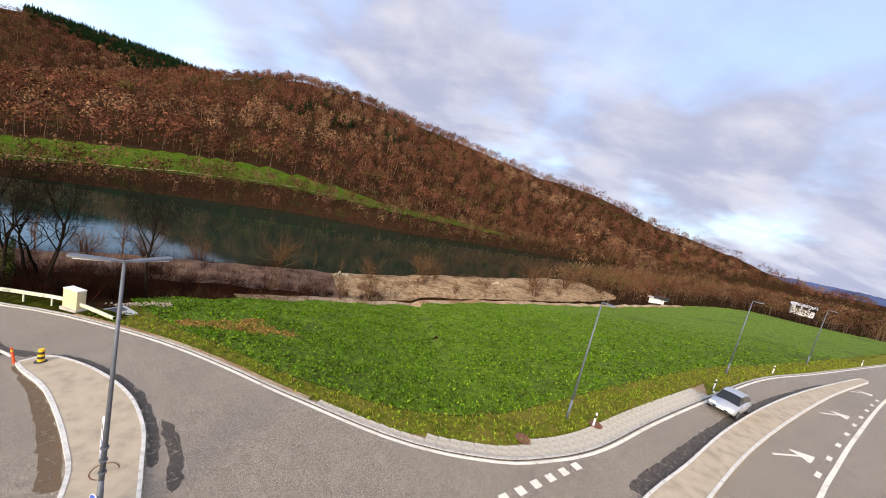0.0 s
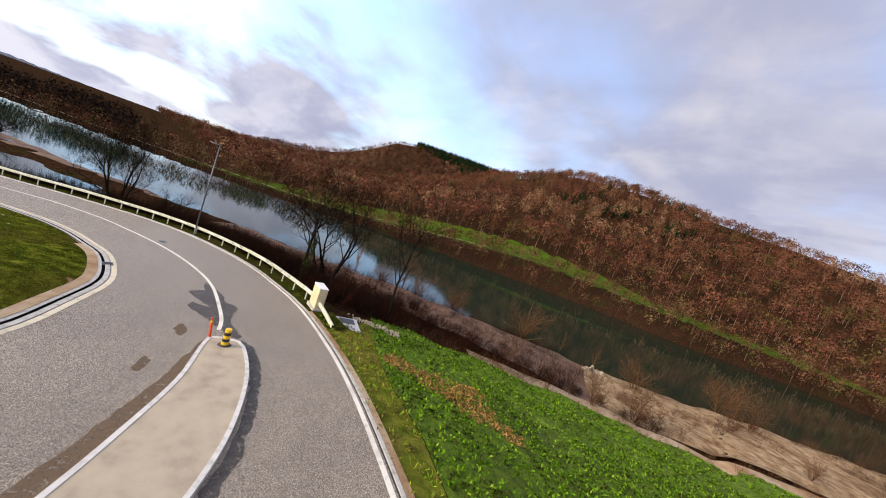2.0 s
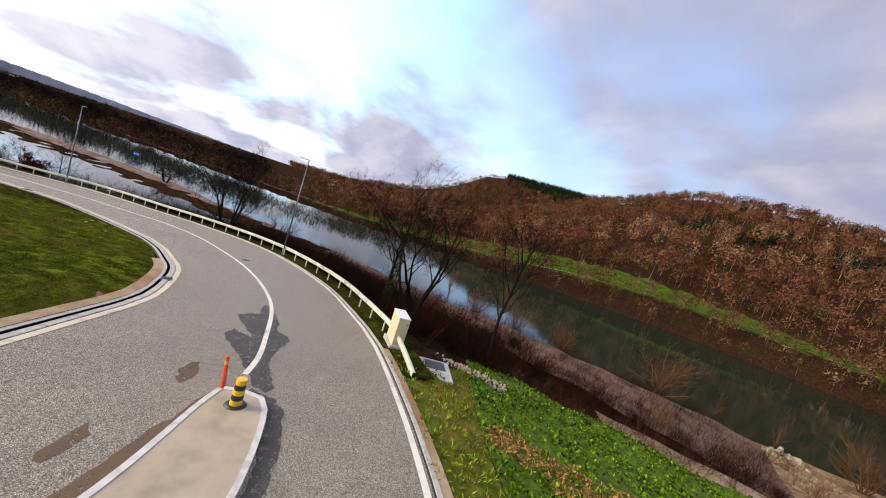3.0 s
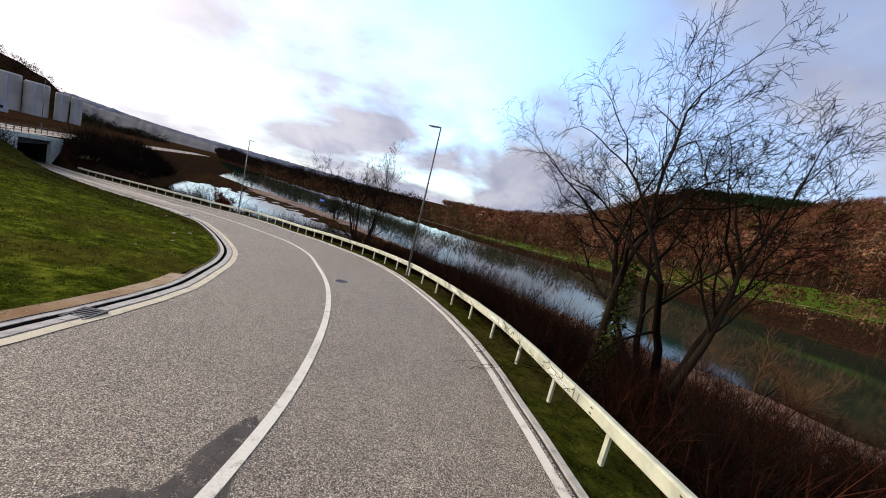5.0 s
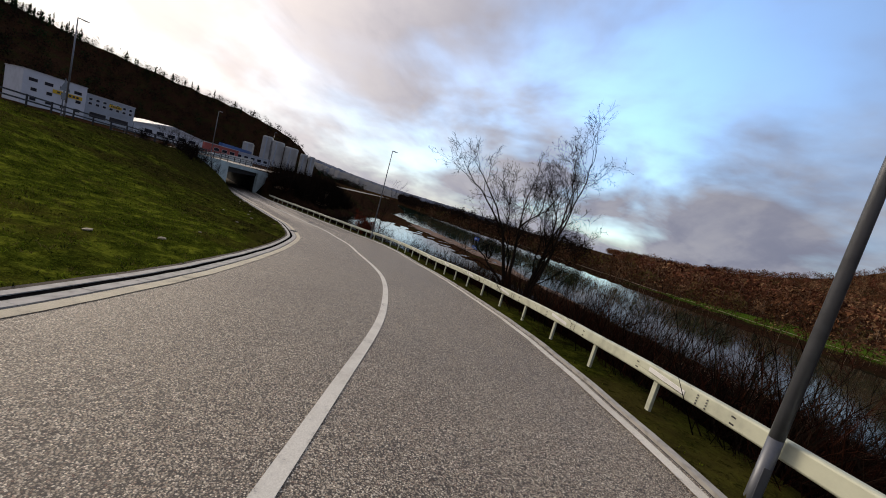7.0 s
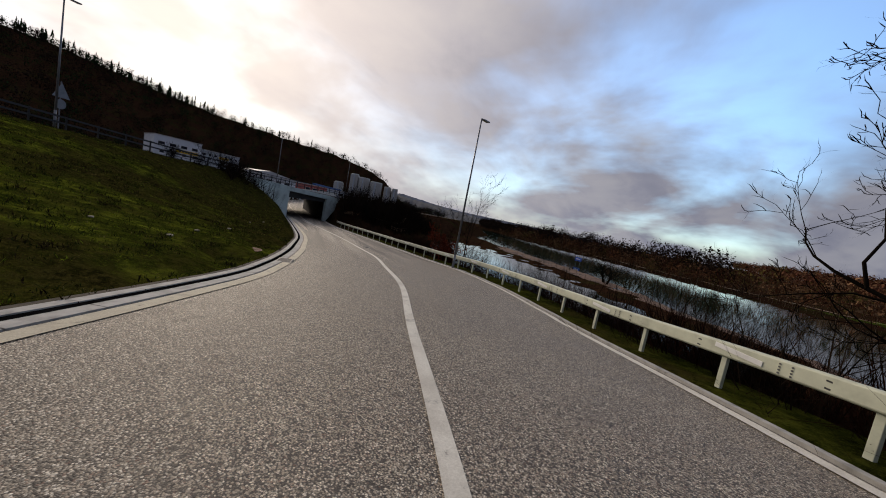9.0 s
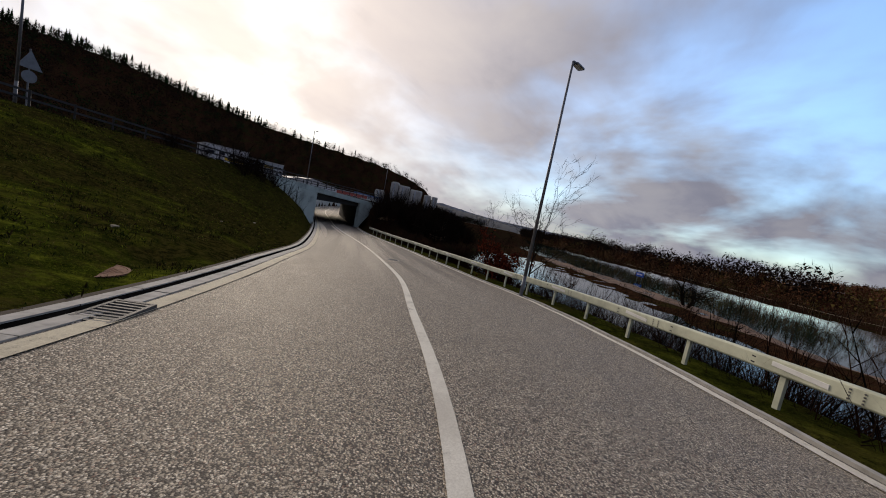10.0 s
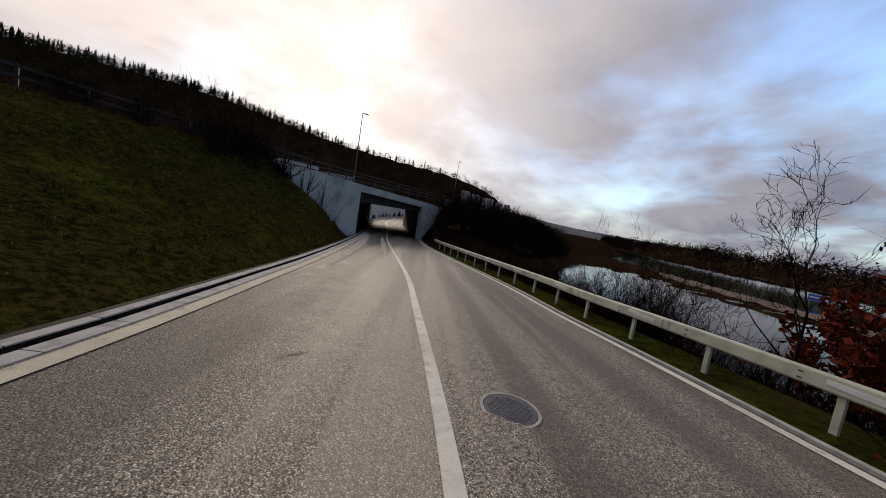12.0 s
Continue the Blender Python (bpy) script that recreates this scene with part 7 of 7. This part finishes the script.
CAR_PAINT = plain("silver_paint", (0.55, 0.57, 0.60), 0.28, 0.6, vary=0.03, scale=2, relief=0.0)
CAR_GLASS = plain("dark_glass", (0.015, 0.018, 0.022), 0.08, 0.0, vary=0.05, scale=2, relief=0.0)


def build_glow(nt, b):
    b.inputs["Base Color"].default_value = (0.8, 0.8, 0.75, 1)
    b.inputs["Emission Color"].default_value = (1.0, 0.9, 0.6, 1)
    b.inputs["Emission Strength"].default_value = 2.5


HEADLIGHT = material("headlight", build_glow, 0.2)
build_car(17.0, 28.2, 216)


# ---------------------------------------------------------------- stones
def stone_mesh(seed):
    g = np.random.default_rng(seed)
    bm = bmesh.new()
    bmesh.ops.create_icosphere(bm, subdivisions=1, radius=1)
    for v in bm.verts:
        v.co *= g.uniform(0.72, 1.15)
    me = bpy.data.meshes.new("stone")
    bm.to_mesh(me)
    bm.free()
    me.materials.append(STONE)
    return me


STONES = [stone_mesh(i) for i in range(5)]


def stone_pile(x, y, length, width, count, size, rz, label, seed, z=None):
    zb = float(ground_z([x], [y])[0]) if z is None else z
    t = thing("stone_pile", label, "stones", pose(x, y, zb, rz=rz))
    g = np.random.default_rng(seed)
    for i in range(count):
        u, v = g.uniform(-1, 1), g.normal(0, 0.38)
        ob = under(new("stone", STONES[i % 5]), t)
        s = size * g.uniform(0.6, 1.35)
        hgt = max(0, (1 - abs(u) ** 2) * (1 - abs(v))) * size * 2.2 * g.random()
        ob.matrix_local = pose(u * length / 2, v * width / 2, hgt + s * 0.3, *g.uniform(0, 360, 3)) @ Matrix.Diagonal((s, s * 0.8, s * 0.65, 1))


stone_pile(-31.2, 29.8, 5.0, 1.6, 260, 0.10, 46, "heap of pale broken limestone beside the field", 3)
stone_pile(-27.0, 71.2, 3.4, 2.4, 40, 0.38, 40, "heap of pale boulders on the gravel bar", 4)
stone_pile(9, 96, 3.0, 2.0, 26, 0.4, 20, "heap of pale boulders on the gravel bar", 5)


litter = np.random.default_rng(19)
spots = [(-50.5, 8.2), (-52.6, 6.4), (-48.9, 8.4), (-57.0, 2.2), (-46.2, 10.2), (-60.2, -0.9), (-63.2, -5.0), (-61.4, -2.8), (-66.5, -10.8), (-68.6, -13.6), (-43.4, 10.8), (-58.8, -1.6)]
for (x, y), z in zip(spots, heights(spots)):
    ob = new("pale_stone", STONES[int(litter.integers(0, 5))])
    w = float(litter.uniform(0.05, 0.10))
    ob.matrix_world = pose(x, y, float(z) + 0.11 + w * 0.2, 0, 0, float(litter.uniform(0, 360))) @ Matrix.Diagonal((w * 1.4, w, w * 0.5, 1))
    tagged(ob, "small pale stone lying in the grass", "stone", "pale stones on the embankment")


# ---------------------------------------------------------------- main road railing, lamps, signs
lamp("street_lamp", -84.71, -45.24, BR[2] + 0.0, 8.15, (200,), "grey street lamp on the road bridge")
lamp("street_lamp", -113.6, -66.5, -2.9, 10.6, (200,), "grey street lamp beyond the road bridge")
lamp("street_lamp", -59.73, -25.77, -1.6, 8.6, (200,), "dark street lamp beside the main road")


def build_main_railing():
    t = thing("road_railing", "dark steel railing along the top of the embankment", "railing")
    line = np.array([p for p in offset(MAIN, -M_NORTH - 0.55) if -78.0 < p[0] < -30])
    for h in (0.95, 0.55):
        for a, b in zip(line, line[1:]):
            v, f = strip_mesh(np.array([a, b]), -0.03, 0.03, h, None, 0.12)
            under(new("rail", mesh_of("rail", v, f, DARK_STEEL)), t)
    for p in line:
        bm = bmesh.new()
        box(bm, (-0.05, -0.05, -0.4), (0.05, 0.05, 0.98), 0.008)
        ob = part("post", bm, DARK_STEEL, t)
        ob.matrix_local = pose(p[0], p[1], p[2])


build_main_railing()


def warning_sign(x, y, z):
    t = thing("road_sign", "triangular sign above a round sign seen from behind", "sign", pose(x, y, z, rz=215))
    bm = bmesh.new()
    cone(bm, 0.04, 0.04, -0.2, 3.4, 10)
    part("post", bm, STEEL, t)
    bm = bmesh.new()
    vs = [bm.verts.new(p) for p in ((-0.55, -0.05, 2.3), (0.55, -0.05, 2.3), (0, -0.05, 3.3), (-0.55, -0.07, 2.3), (0.55, -0.07, 2.3), (0, -0.07, 3.3))]
    bm.faces.new(vs[:3])
    bm.faces.new(vs[:2:-1])
    for k in range(3):
        bm.faces.new((vs[(k + 1) % 3], vs[k], vs[3 + k], vs[3 + (k + 1) % 3]))
    bmesh.ops.recalc_face_normals(bm, faces=bm.faces)
    part("triangle_plate", bm, POLE, t)
    bm = bmesh.new()
    cone(bm, 0.34, 0.34, 0, 0.02, 24, Matrix.Translation((0, -0.05, 1.85)) @ Matrix.Rotation(radians(90), 4, "X"))
    part("round_plate", bm, POLE, t)


warning_sign(-60.0, -27.2, -1.6)


# ---------------------------------------------------------------- works, silos, houses
FACADE = plain("white_facade", (0.66, 0.69, 0.74), 0.7, vary=0.06, scale=0.4)
METAL_WALL = plain("metal_cladding", (0.42, 0.47, 0.53), 0.5, 0.3, vary=0.08, scale=0.4)
SILO = plain("silo_concrete", (0.46, 0.46, 0.44), 0.9, vary=0.12, scale=0.12)
ROOF_TILE = plain("pale_roof", (0.52, 0.52, 0.53), 0.6, vary=0.1, scale=0.5)
GLASS = plain("dark_window", (0.03, 0.035, 0.045), 0.12, vary=0.1, scale=1, relief=0.0)
BLUE_STEEL = plain("blue_steel", (0.05, 0.14, 0.38), 0.5, 0.2, vary=0.1, scale=0.6)


def house_block(name, label, x0, x1, y, depth, z0, z1, mat, windows=(), band=None, roof=0.3, category="building", gable=0.0):
    """A block whose north face stands at y; windows: (x from the left, z above the foot, width, height)."""
    t = thing(name, label, category, pose(x0, y, z0))
    w, h = x1 - x0, z1 - z0
    bm = bmesh.new()
    box(bm, (0, -depth, -1.0), (w, 0, h), 0.03)
    part("wall", bm, mat, t)
    bm = bmesh.new()
    if gable:
        vs = [bm.verts.new(p) for p in ((-0.4, 0.4, h), (w + 0.4, 0.4, h), (w + 0.4, -depth - 0.4, h), (-0.4, -depth - 0.4, h), (w / 2, 0.4, h + gable), (w / 2, -depth - 0.4, h + gable))]
        for q in ((0, 1, 4), (2, 3, 5), (1, 2, 5, 4), (3, 0, 4, 5), (0, 3, 2, 1)):
            bm.faces.new([vs[i] for i in q])
        bmesh.ops.recalc_face_normals(bm, faces=bm.faces)
    else:
        box(bm, (-0.15, -depth - 0.15, h + 0.002), (w + 0.15, 0.15, h + roof), 0.04)
    part("roof", bm, ROOF_TILE, t)
    for wx, wz, ww, wh in windows:
        bm = bmesh.new()
        box(bm, (wx - 0.08, 0.002, wz - 0.08), (wx + ww + 0.08, 0.05, wz + wh + 0.08), 0.01)
        fr = part("window", bm, WHITE, t)
        bm = bmesh.new()
        box(bm, (wx, 0.052, wz), (wx + ww, 0.07, wz + wh))
        part("pane", bm, GLASS, fr)
    if band:
        bx, bz, bw, bh = band
        bm = bmesh.new()
        box(bm, (bx, 0.052, bz), (bx + bw, 0.16, bz + bh), 0.02)
        sg = part("sign_board", bm, YELLOW, t, "yellow sign board with a dark mark")
        bm = bmesh.new()
        for k in range(6):
            box(bm, (bx + bw * (0.12 + k * 0.13), 0.161, bz + bh * 0.25), (bx + bw * (0.12 + k * 0.13 + 0.09), 0.175, bz + bh * 0.75))
        part("sign_mark", bm, BLACK, sg)
    return t


wins = [(1.2 + c * 3.4, 0.9 + r * 2.9, 1.3 if r < 2 else 1.9, 1.0) for c in range(4) for r in range(3)]
house_block("office_building", "white three-storey works building with a yellow sign", -106, -91.5, -150, 14, -2.8, 6.9, FACADE, wins, (1.0, 5.0, 7.0, 1.2))
wins = [(0.8 + c * 1.9, 5.2 + r * 1.5, 0.9, 0.75) for c in range(7) for r in range(2)]
house_block("works_hall", "pale grey works hall with a row of small windows", -120, -106.2, -150.5, 14, -3.2, 5.3, METAL_WALL, wins + [(1.5, 1.0, 5.5, 1.8), (8.0, 1.0, 4.5, 1.8)], (4.0, 6.2, 3.6, 1.0))
house_block("storage_hall", "long pale storage hall with a shallow pitched roof", -147, -121, -152, 22, -3.6, 0.6, FACADE, [(3 + c * 4.2, 1.4, 2.6, 1.3) for c in range(5)], None, gable=2.2)
house_block("works_hall", "low red and white works shed", -166, -149, -154, 12, -3.6, 0.4, plain("red_cladding", (0.45, 0.10, 0.08), 0.6, vary=0.1, scale=0.5), [(2 + c * 4, 1.2, 2.4, 1.4) for c in range(3)])
house_block("works_hall", "low pale works shed", -190, -168, -160, 14, -3.6, 0.2, METAL_WALL, [(2 + c * 4, 1.2, 2.4, 1.4) for c in range(5)])


def silo(x, y, r, z0, z1, label, square=False):
    t = thing("silo", label, "silo", pose(x, y, z0), "silos of the cement works")
    bm = bmesh.new()
    if square:
        box(bm, (-r, -r, -1), (r, r, z1 - z0), 0.1, m=Matrix.Rotation(radians(42), 4, "Z"))
    else:
        cone(bm, r, r, -1, z1 - z0, 32)
    part("shell", bm, SILO, t, smooth=False)
    bm = bmesh.new()
    cone(bm, r * 1.02, r * 0.9, z1 - z0 + 0.01, z1 - z0 + 0.8, 32)
    part("cap", bm, CONCRETE, t)
    bm = bmesh.new()
    box(bm, (r + 0.02, -0.5, 0), (r + 0.5, 0.5, z1 - z0), 0.02, m=Matrix.Rotation(radians(40), 4, "Z"))
    part("stair_shaft", bm, METAL_WALL, t)


silo(-243.5, -233.5, 3.2, -4, 18, "tall square pale concrete silo tower", True)
silo(-249.5, -228.5, 5.0, -4, 16.2, "round pale concrete silo of the works")
silo(-257.5, -221.5, 5.2, -4, 14.6, "round pale concrete silo of the works")
silo(-265.0, -214.5, 3.0, -4, 12.4, "slim round pale concrete silo of the works")
silo(-269.5, -210.0, 2.6, -4, 12.2, "slim round pale concrete silo of the works")
silo(-233.5, -240.5, 3.4, -4, 9.0, "square pale concrete silo block", True)
t = thing("conveyor", "blue steel conveyor bridge between the works and the silos", "conveyor", pose(-212, -222, 2.0, rz=35))
bm = bmesh.new()
box(bm, (-26, -1.2, -1.2), (26, 1.2, 1.0), 0.05)
part("gallery", bm, BLUE_STEEL, t)
for k in (-20, 0, 20):
    bm = bmesh.new()
    box(bm, (k - 0.4, -0.8, -8.0), (k + 0.4, 0.8, -1.2), 0.02)
    part("trestle", bm, BLUE_STEEL, t)
for hx, hy, hz, w, d, hh, rz in ((166, 171, 0.4, 8, 6, 2.2, -40), (70, 125.5, -5.2, 4.5, 2.4, 1.0, -30)):
    t = thing("house", "low white house with a pale pitched roof among bare trees", "house", pose(hx, hy, hz, rz=rz))
    bm = bmesh.new()
    box(bm, (-w / 2, -d / 2, -2), (w / 2, d / 2, hh), 0.03)
    part("wall", bm, WHITE, t)
    bm = bmesh.new()
    vs = [bm.verts.new(p) for p in ((-w / 2 - .6, -d / 2 - .6, hh), (w / 2 + .6, -d / 2 - .6, hh), (w / 2 + .6, d / 2 + .6, hh), (-w / 2 - .6, d / 2 + .6, hh), (-w / 2 - .6, 0, hh + d * 0.2), (w / 2 + .6, 0, hh + d * 0.2))]
    for q in ((0, 1, 5, 4), (2, 3, 4, 5), (0, 4, 3), (1, 2, 5), (0, 3, 2, 1)):
        bm.faces.new([vs[i] for i in q])
    bmesh.ops.recalc_face_normals(bm, faces=bm.faces)
    part("roof", bm, ROOF_TILE, t)
    for k in range(3):
        bm = bmesh.new()
        box(bm, (-w / 2 + 1.2 + k * w / 3.2, -d / 2 - 0.06, 1.0), (-w / 2 + 3.0 + k * w / 3.2, -d / 2 - 0.002, 2.4), 0.01)
        part("window", bm, GLASS, t)

# blue water sign on the spit
t = thing("water_sign", "blue sign board on two posts on the gravel spit", "sign", pose(-172, -20, WATER_Z + 0.2, rz=70))
for sx in (-0.7, 0.7):
    bm = bmesh.new()
    cone(bm, 0.05, 0.05, -0.5, 2.2, 8, Matrix.Translation((sx, 0, 0)))
    part("post", bm, STEEL, t)
bm = bmesh.new()
box(bm, (-1.15, -0.1, 0.9), (1.15, -0.055, 2.1), 0.01)
sg = part("board", bm, BLUE, t)
bm = bmesh.new()
for k in range(4):
    box(bm, (-0.9 + k * 0.42, -0.112, 1.35), (-0.58 + k * 0.42, -0.101, 1.7))
part("lettering", bm, WHITE, sg)


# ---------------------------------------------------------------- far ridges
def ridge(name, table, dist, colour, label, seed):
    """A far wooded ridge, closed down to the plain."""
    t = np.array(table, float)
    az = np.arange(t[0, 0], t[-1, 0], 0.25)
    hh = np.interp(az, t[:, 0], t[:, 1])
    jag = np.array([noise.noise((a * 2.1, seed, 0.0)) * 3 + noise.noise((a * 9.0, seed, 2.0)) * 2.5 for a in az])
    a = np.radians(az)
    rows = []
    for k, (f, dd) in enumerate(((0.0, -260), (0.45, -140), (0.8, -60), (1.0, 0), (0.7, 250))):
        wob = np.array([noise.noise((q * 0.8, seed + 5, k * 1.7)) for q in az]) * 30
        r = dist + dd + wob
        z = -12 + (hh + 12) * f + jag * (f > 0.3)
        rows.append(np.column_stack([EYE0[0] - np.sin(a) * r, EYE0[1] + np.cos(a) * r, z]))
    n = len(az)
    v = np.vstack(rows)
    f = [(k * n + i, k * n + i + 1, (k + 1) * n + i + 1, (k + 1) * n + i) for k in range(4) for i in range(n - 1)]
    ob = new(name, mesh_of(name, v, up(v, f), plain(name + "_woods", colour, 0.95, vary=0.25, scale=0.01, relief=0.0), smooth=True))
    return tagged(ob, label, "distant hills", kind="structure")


# aerial haze is painted into each ridge's blue or grey base colour
ridge("backdrop", [(76, -8), (84, -4), (92, 2), (100, 14), (106, 26), (112, 35), (118, 41), (124, 47), (128, 58), (134, 86), (140, 60), (150, 10)], 2200, (0.055, 0.075, 0.125), "wooded hills in the distance, coloured blue-grey for haze", 1)
ridge("backdrop", [(108, -12), (114, 2), (120, 14), (126, 24), (131, 34), (136, 44), (142, 30), (150, 0)], 1250, (0.050, 0.055, 0.065), "dark hills down the valley with haze in their colour", 2)
ridge("backdrop", [(-66, 25), (-58, 36), (-50, 42), (-45, 38), (-40, 24), (-34, 0)], 2300, (0.040, 0.075, 0.19), "wooded hills in the distance, coloured blue for haze", 3)


# ---------------------------------------------------------------- lattice pavers in the bend
def paver_mesh():
    """A concrete lattice slab, 0.60 x 0.40 m, with open cells."""
    bm = bmesh.new()
    nx, ny, w, d, h = 9, 7, 0.59, 0.39, 0.07
    grid = [[bm.verts.new((-w / 2 + w * i / nx, -d / 2 + d * j / ny, 0)) for j in range(ny + 1)] for i in range(nx + 1)]
    low = {}

    def down(v):
        if v not in low:
            low[v] = bm.verts.new(v.co - Vector((0, 0, h)))
        return low[v]

    solid = [[not (i % 2 == 1 and j % 2 == 1) for j in range(ny)] for i in range(nx)]
    for i in range(nx):
        for j in range(ny):
            q = (grid[i][j], grid[i + 1][j], grid[i + 1][j + 1], grid[i][j + 1])
            if solid[i][j]:
                bm.faces.new(q)
            else:
                for a, b in zip(q, q[1:] + q[:1]):
                    bm.faces.new((a, b, down(b), down(a)))
    rim = [grid[i][0] for i in range(nx + 1)] + [grid[nx][j] for j in range(1, ny + 1)] + [grid[i][ny] for i in range(nx - 1, -1, -1)] + [grid[0][j] for j in range(ny - 1, 0, -1)]
    for a, b in zip(rim, rim[1:] + rim[:1]):
        bm.faces.new((b, a, down(a), down(b)))
    me = bpy.data.meshes.new("paver")
    bm.to_mesh(me)
    bm.free()
    me.materials.append(PAVER)
    return me


PAVER = plain("paver_concrete", (0.50, 0.46, 0.38), 0.9, vary=0.15, scale=3)
paver = paver_mesh()
edge_line = np.array([q for q in RIGHT if -12.2 < q[0] < 17.5])
slabs_at = []
total = along(edge_line, [0])[1]
for r in range(5):
    row = offset(edge_line, -0.36 - 0.21 - r * 0.41)
    reach = along(row, [0])[1]
    for k in np.arange(0.3 + 0.3 * (r % 2), reach - 0.4, 0.61):
        p = along(row, [k - 0.1, k, k + 0.1])[0]
        if inside(pave_outline, p[1:2, 0], p[1:2, 1])[0]:
            slabs_at.append((p[1, 0], p[1, 1], math.degrees(math.atan2(p[2, 1] - p[0, 1], p[2, 0] - p[0, 0]))))
zs = heights([q[:2] for q in slabs_at])
for (x, y, a), z in zip(slabs_at, zs):
    ob = under(new("paver", paver), pave)
    ob.matrix_local = pose(x, y, float(z) + 0.145, rz=a)


# ---------------------------------------------------------------- track and fence beyond the barrier
lane_pts = curve_through([(-95.5, -39.5), (-101, -41.5), (-107, -43), (-114, -46.5), (-121, -52), (-128, -58)], 1.0)
lane_pts = np.column_stack([lane_pts, ground_z(lane_pts[:, 0], lane_pts[:, 1])])
strip("gravel_track", lane_pts, -1.4, 1.4, 0.16, SAND, "pale gravel track leading down to the water", category="track")
fence_line = curve_through([(-106.5, -40.0), (-111, -41.4), (-116, -44.5), (-120.5, -48.0)], 2.3)
fz = ground_z(fence_line[:, 0], fence_line[:, 1])
TIMBER = plain("weathered_timber", (0.30, 0.19, 0.11), 0.85, vary=0.2, scale=4, relief=0.4)
fence = thing("wooden_fence", "low brown timber fence beside the gravel track", "fence")
for (x, y), z in zip(fence_line, fz):
    bm = bmesh.new()
    cone(bm, 0.09, 0.08, -0.3, 1.0, 10)
    part("post", bm, TIMBER, fence).matrix_local = pose(x, y, float(z))
for h in (0.45, 0.85):
    for i in range(len(fence_line) - 1):
        a, b = Vector((*fence_line[i], fz[i] + h)), Vector((*fence_line[i + 1], fz[i + 1] + h))
        bm = bmesh.new()
        cone(bm, 0.07, 0.07, 0, (b - a).length, 8)
        part("rail", bm, TIMBER, fence).matrix_local = Matrix.Translation(a) @ (b - a).to_track_quat("Z", "Y").to_matrix().to_4x4()
delineator(-108.5, -45.5)
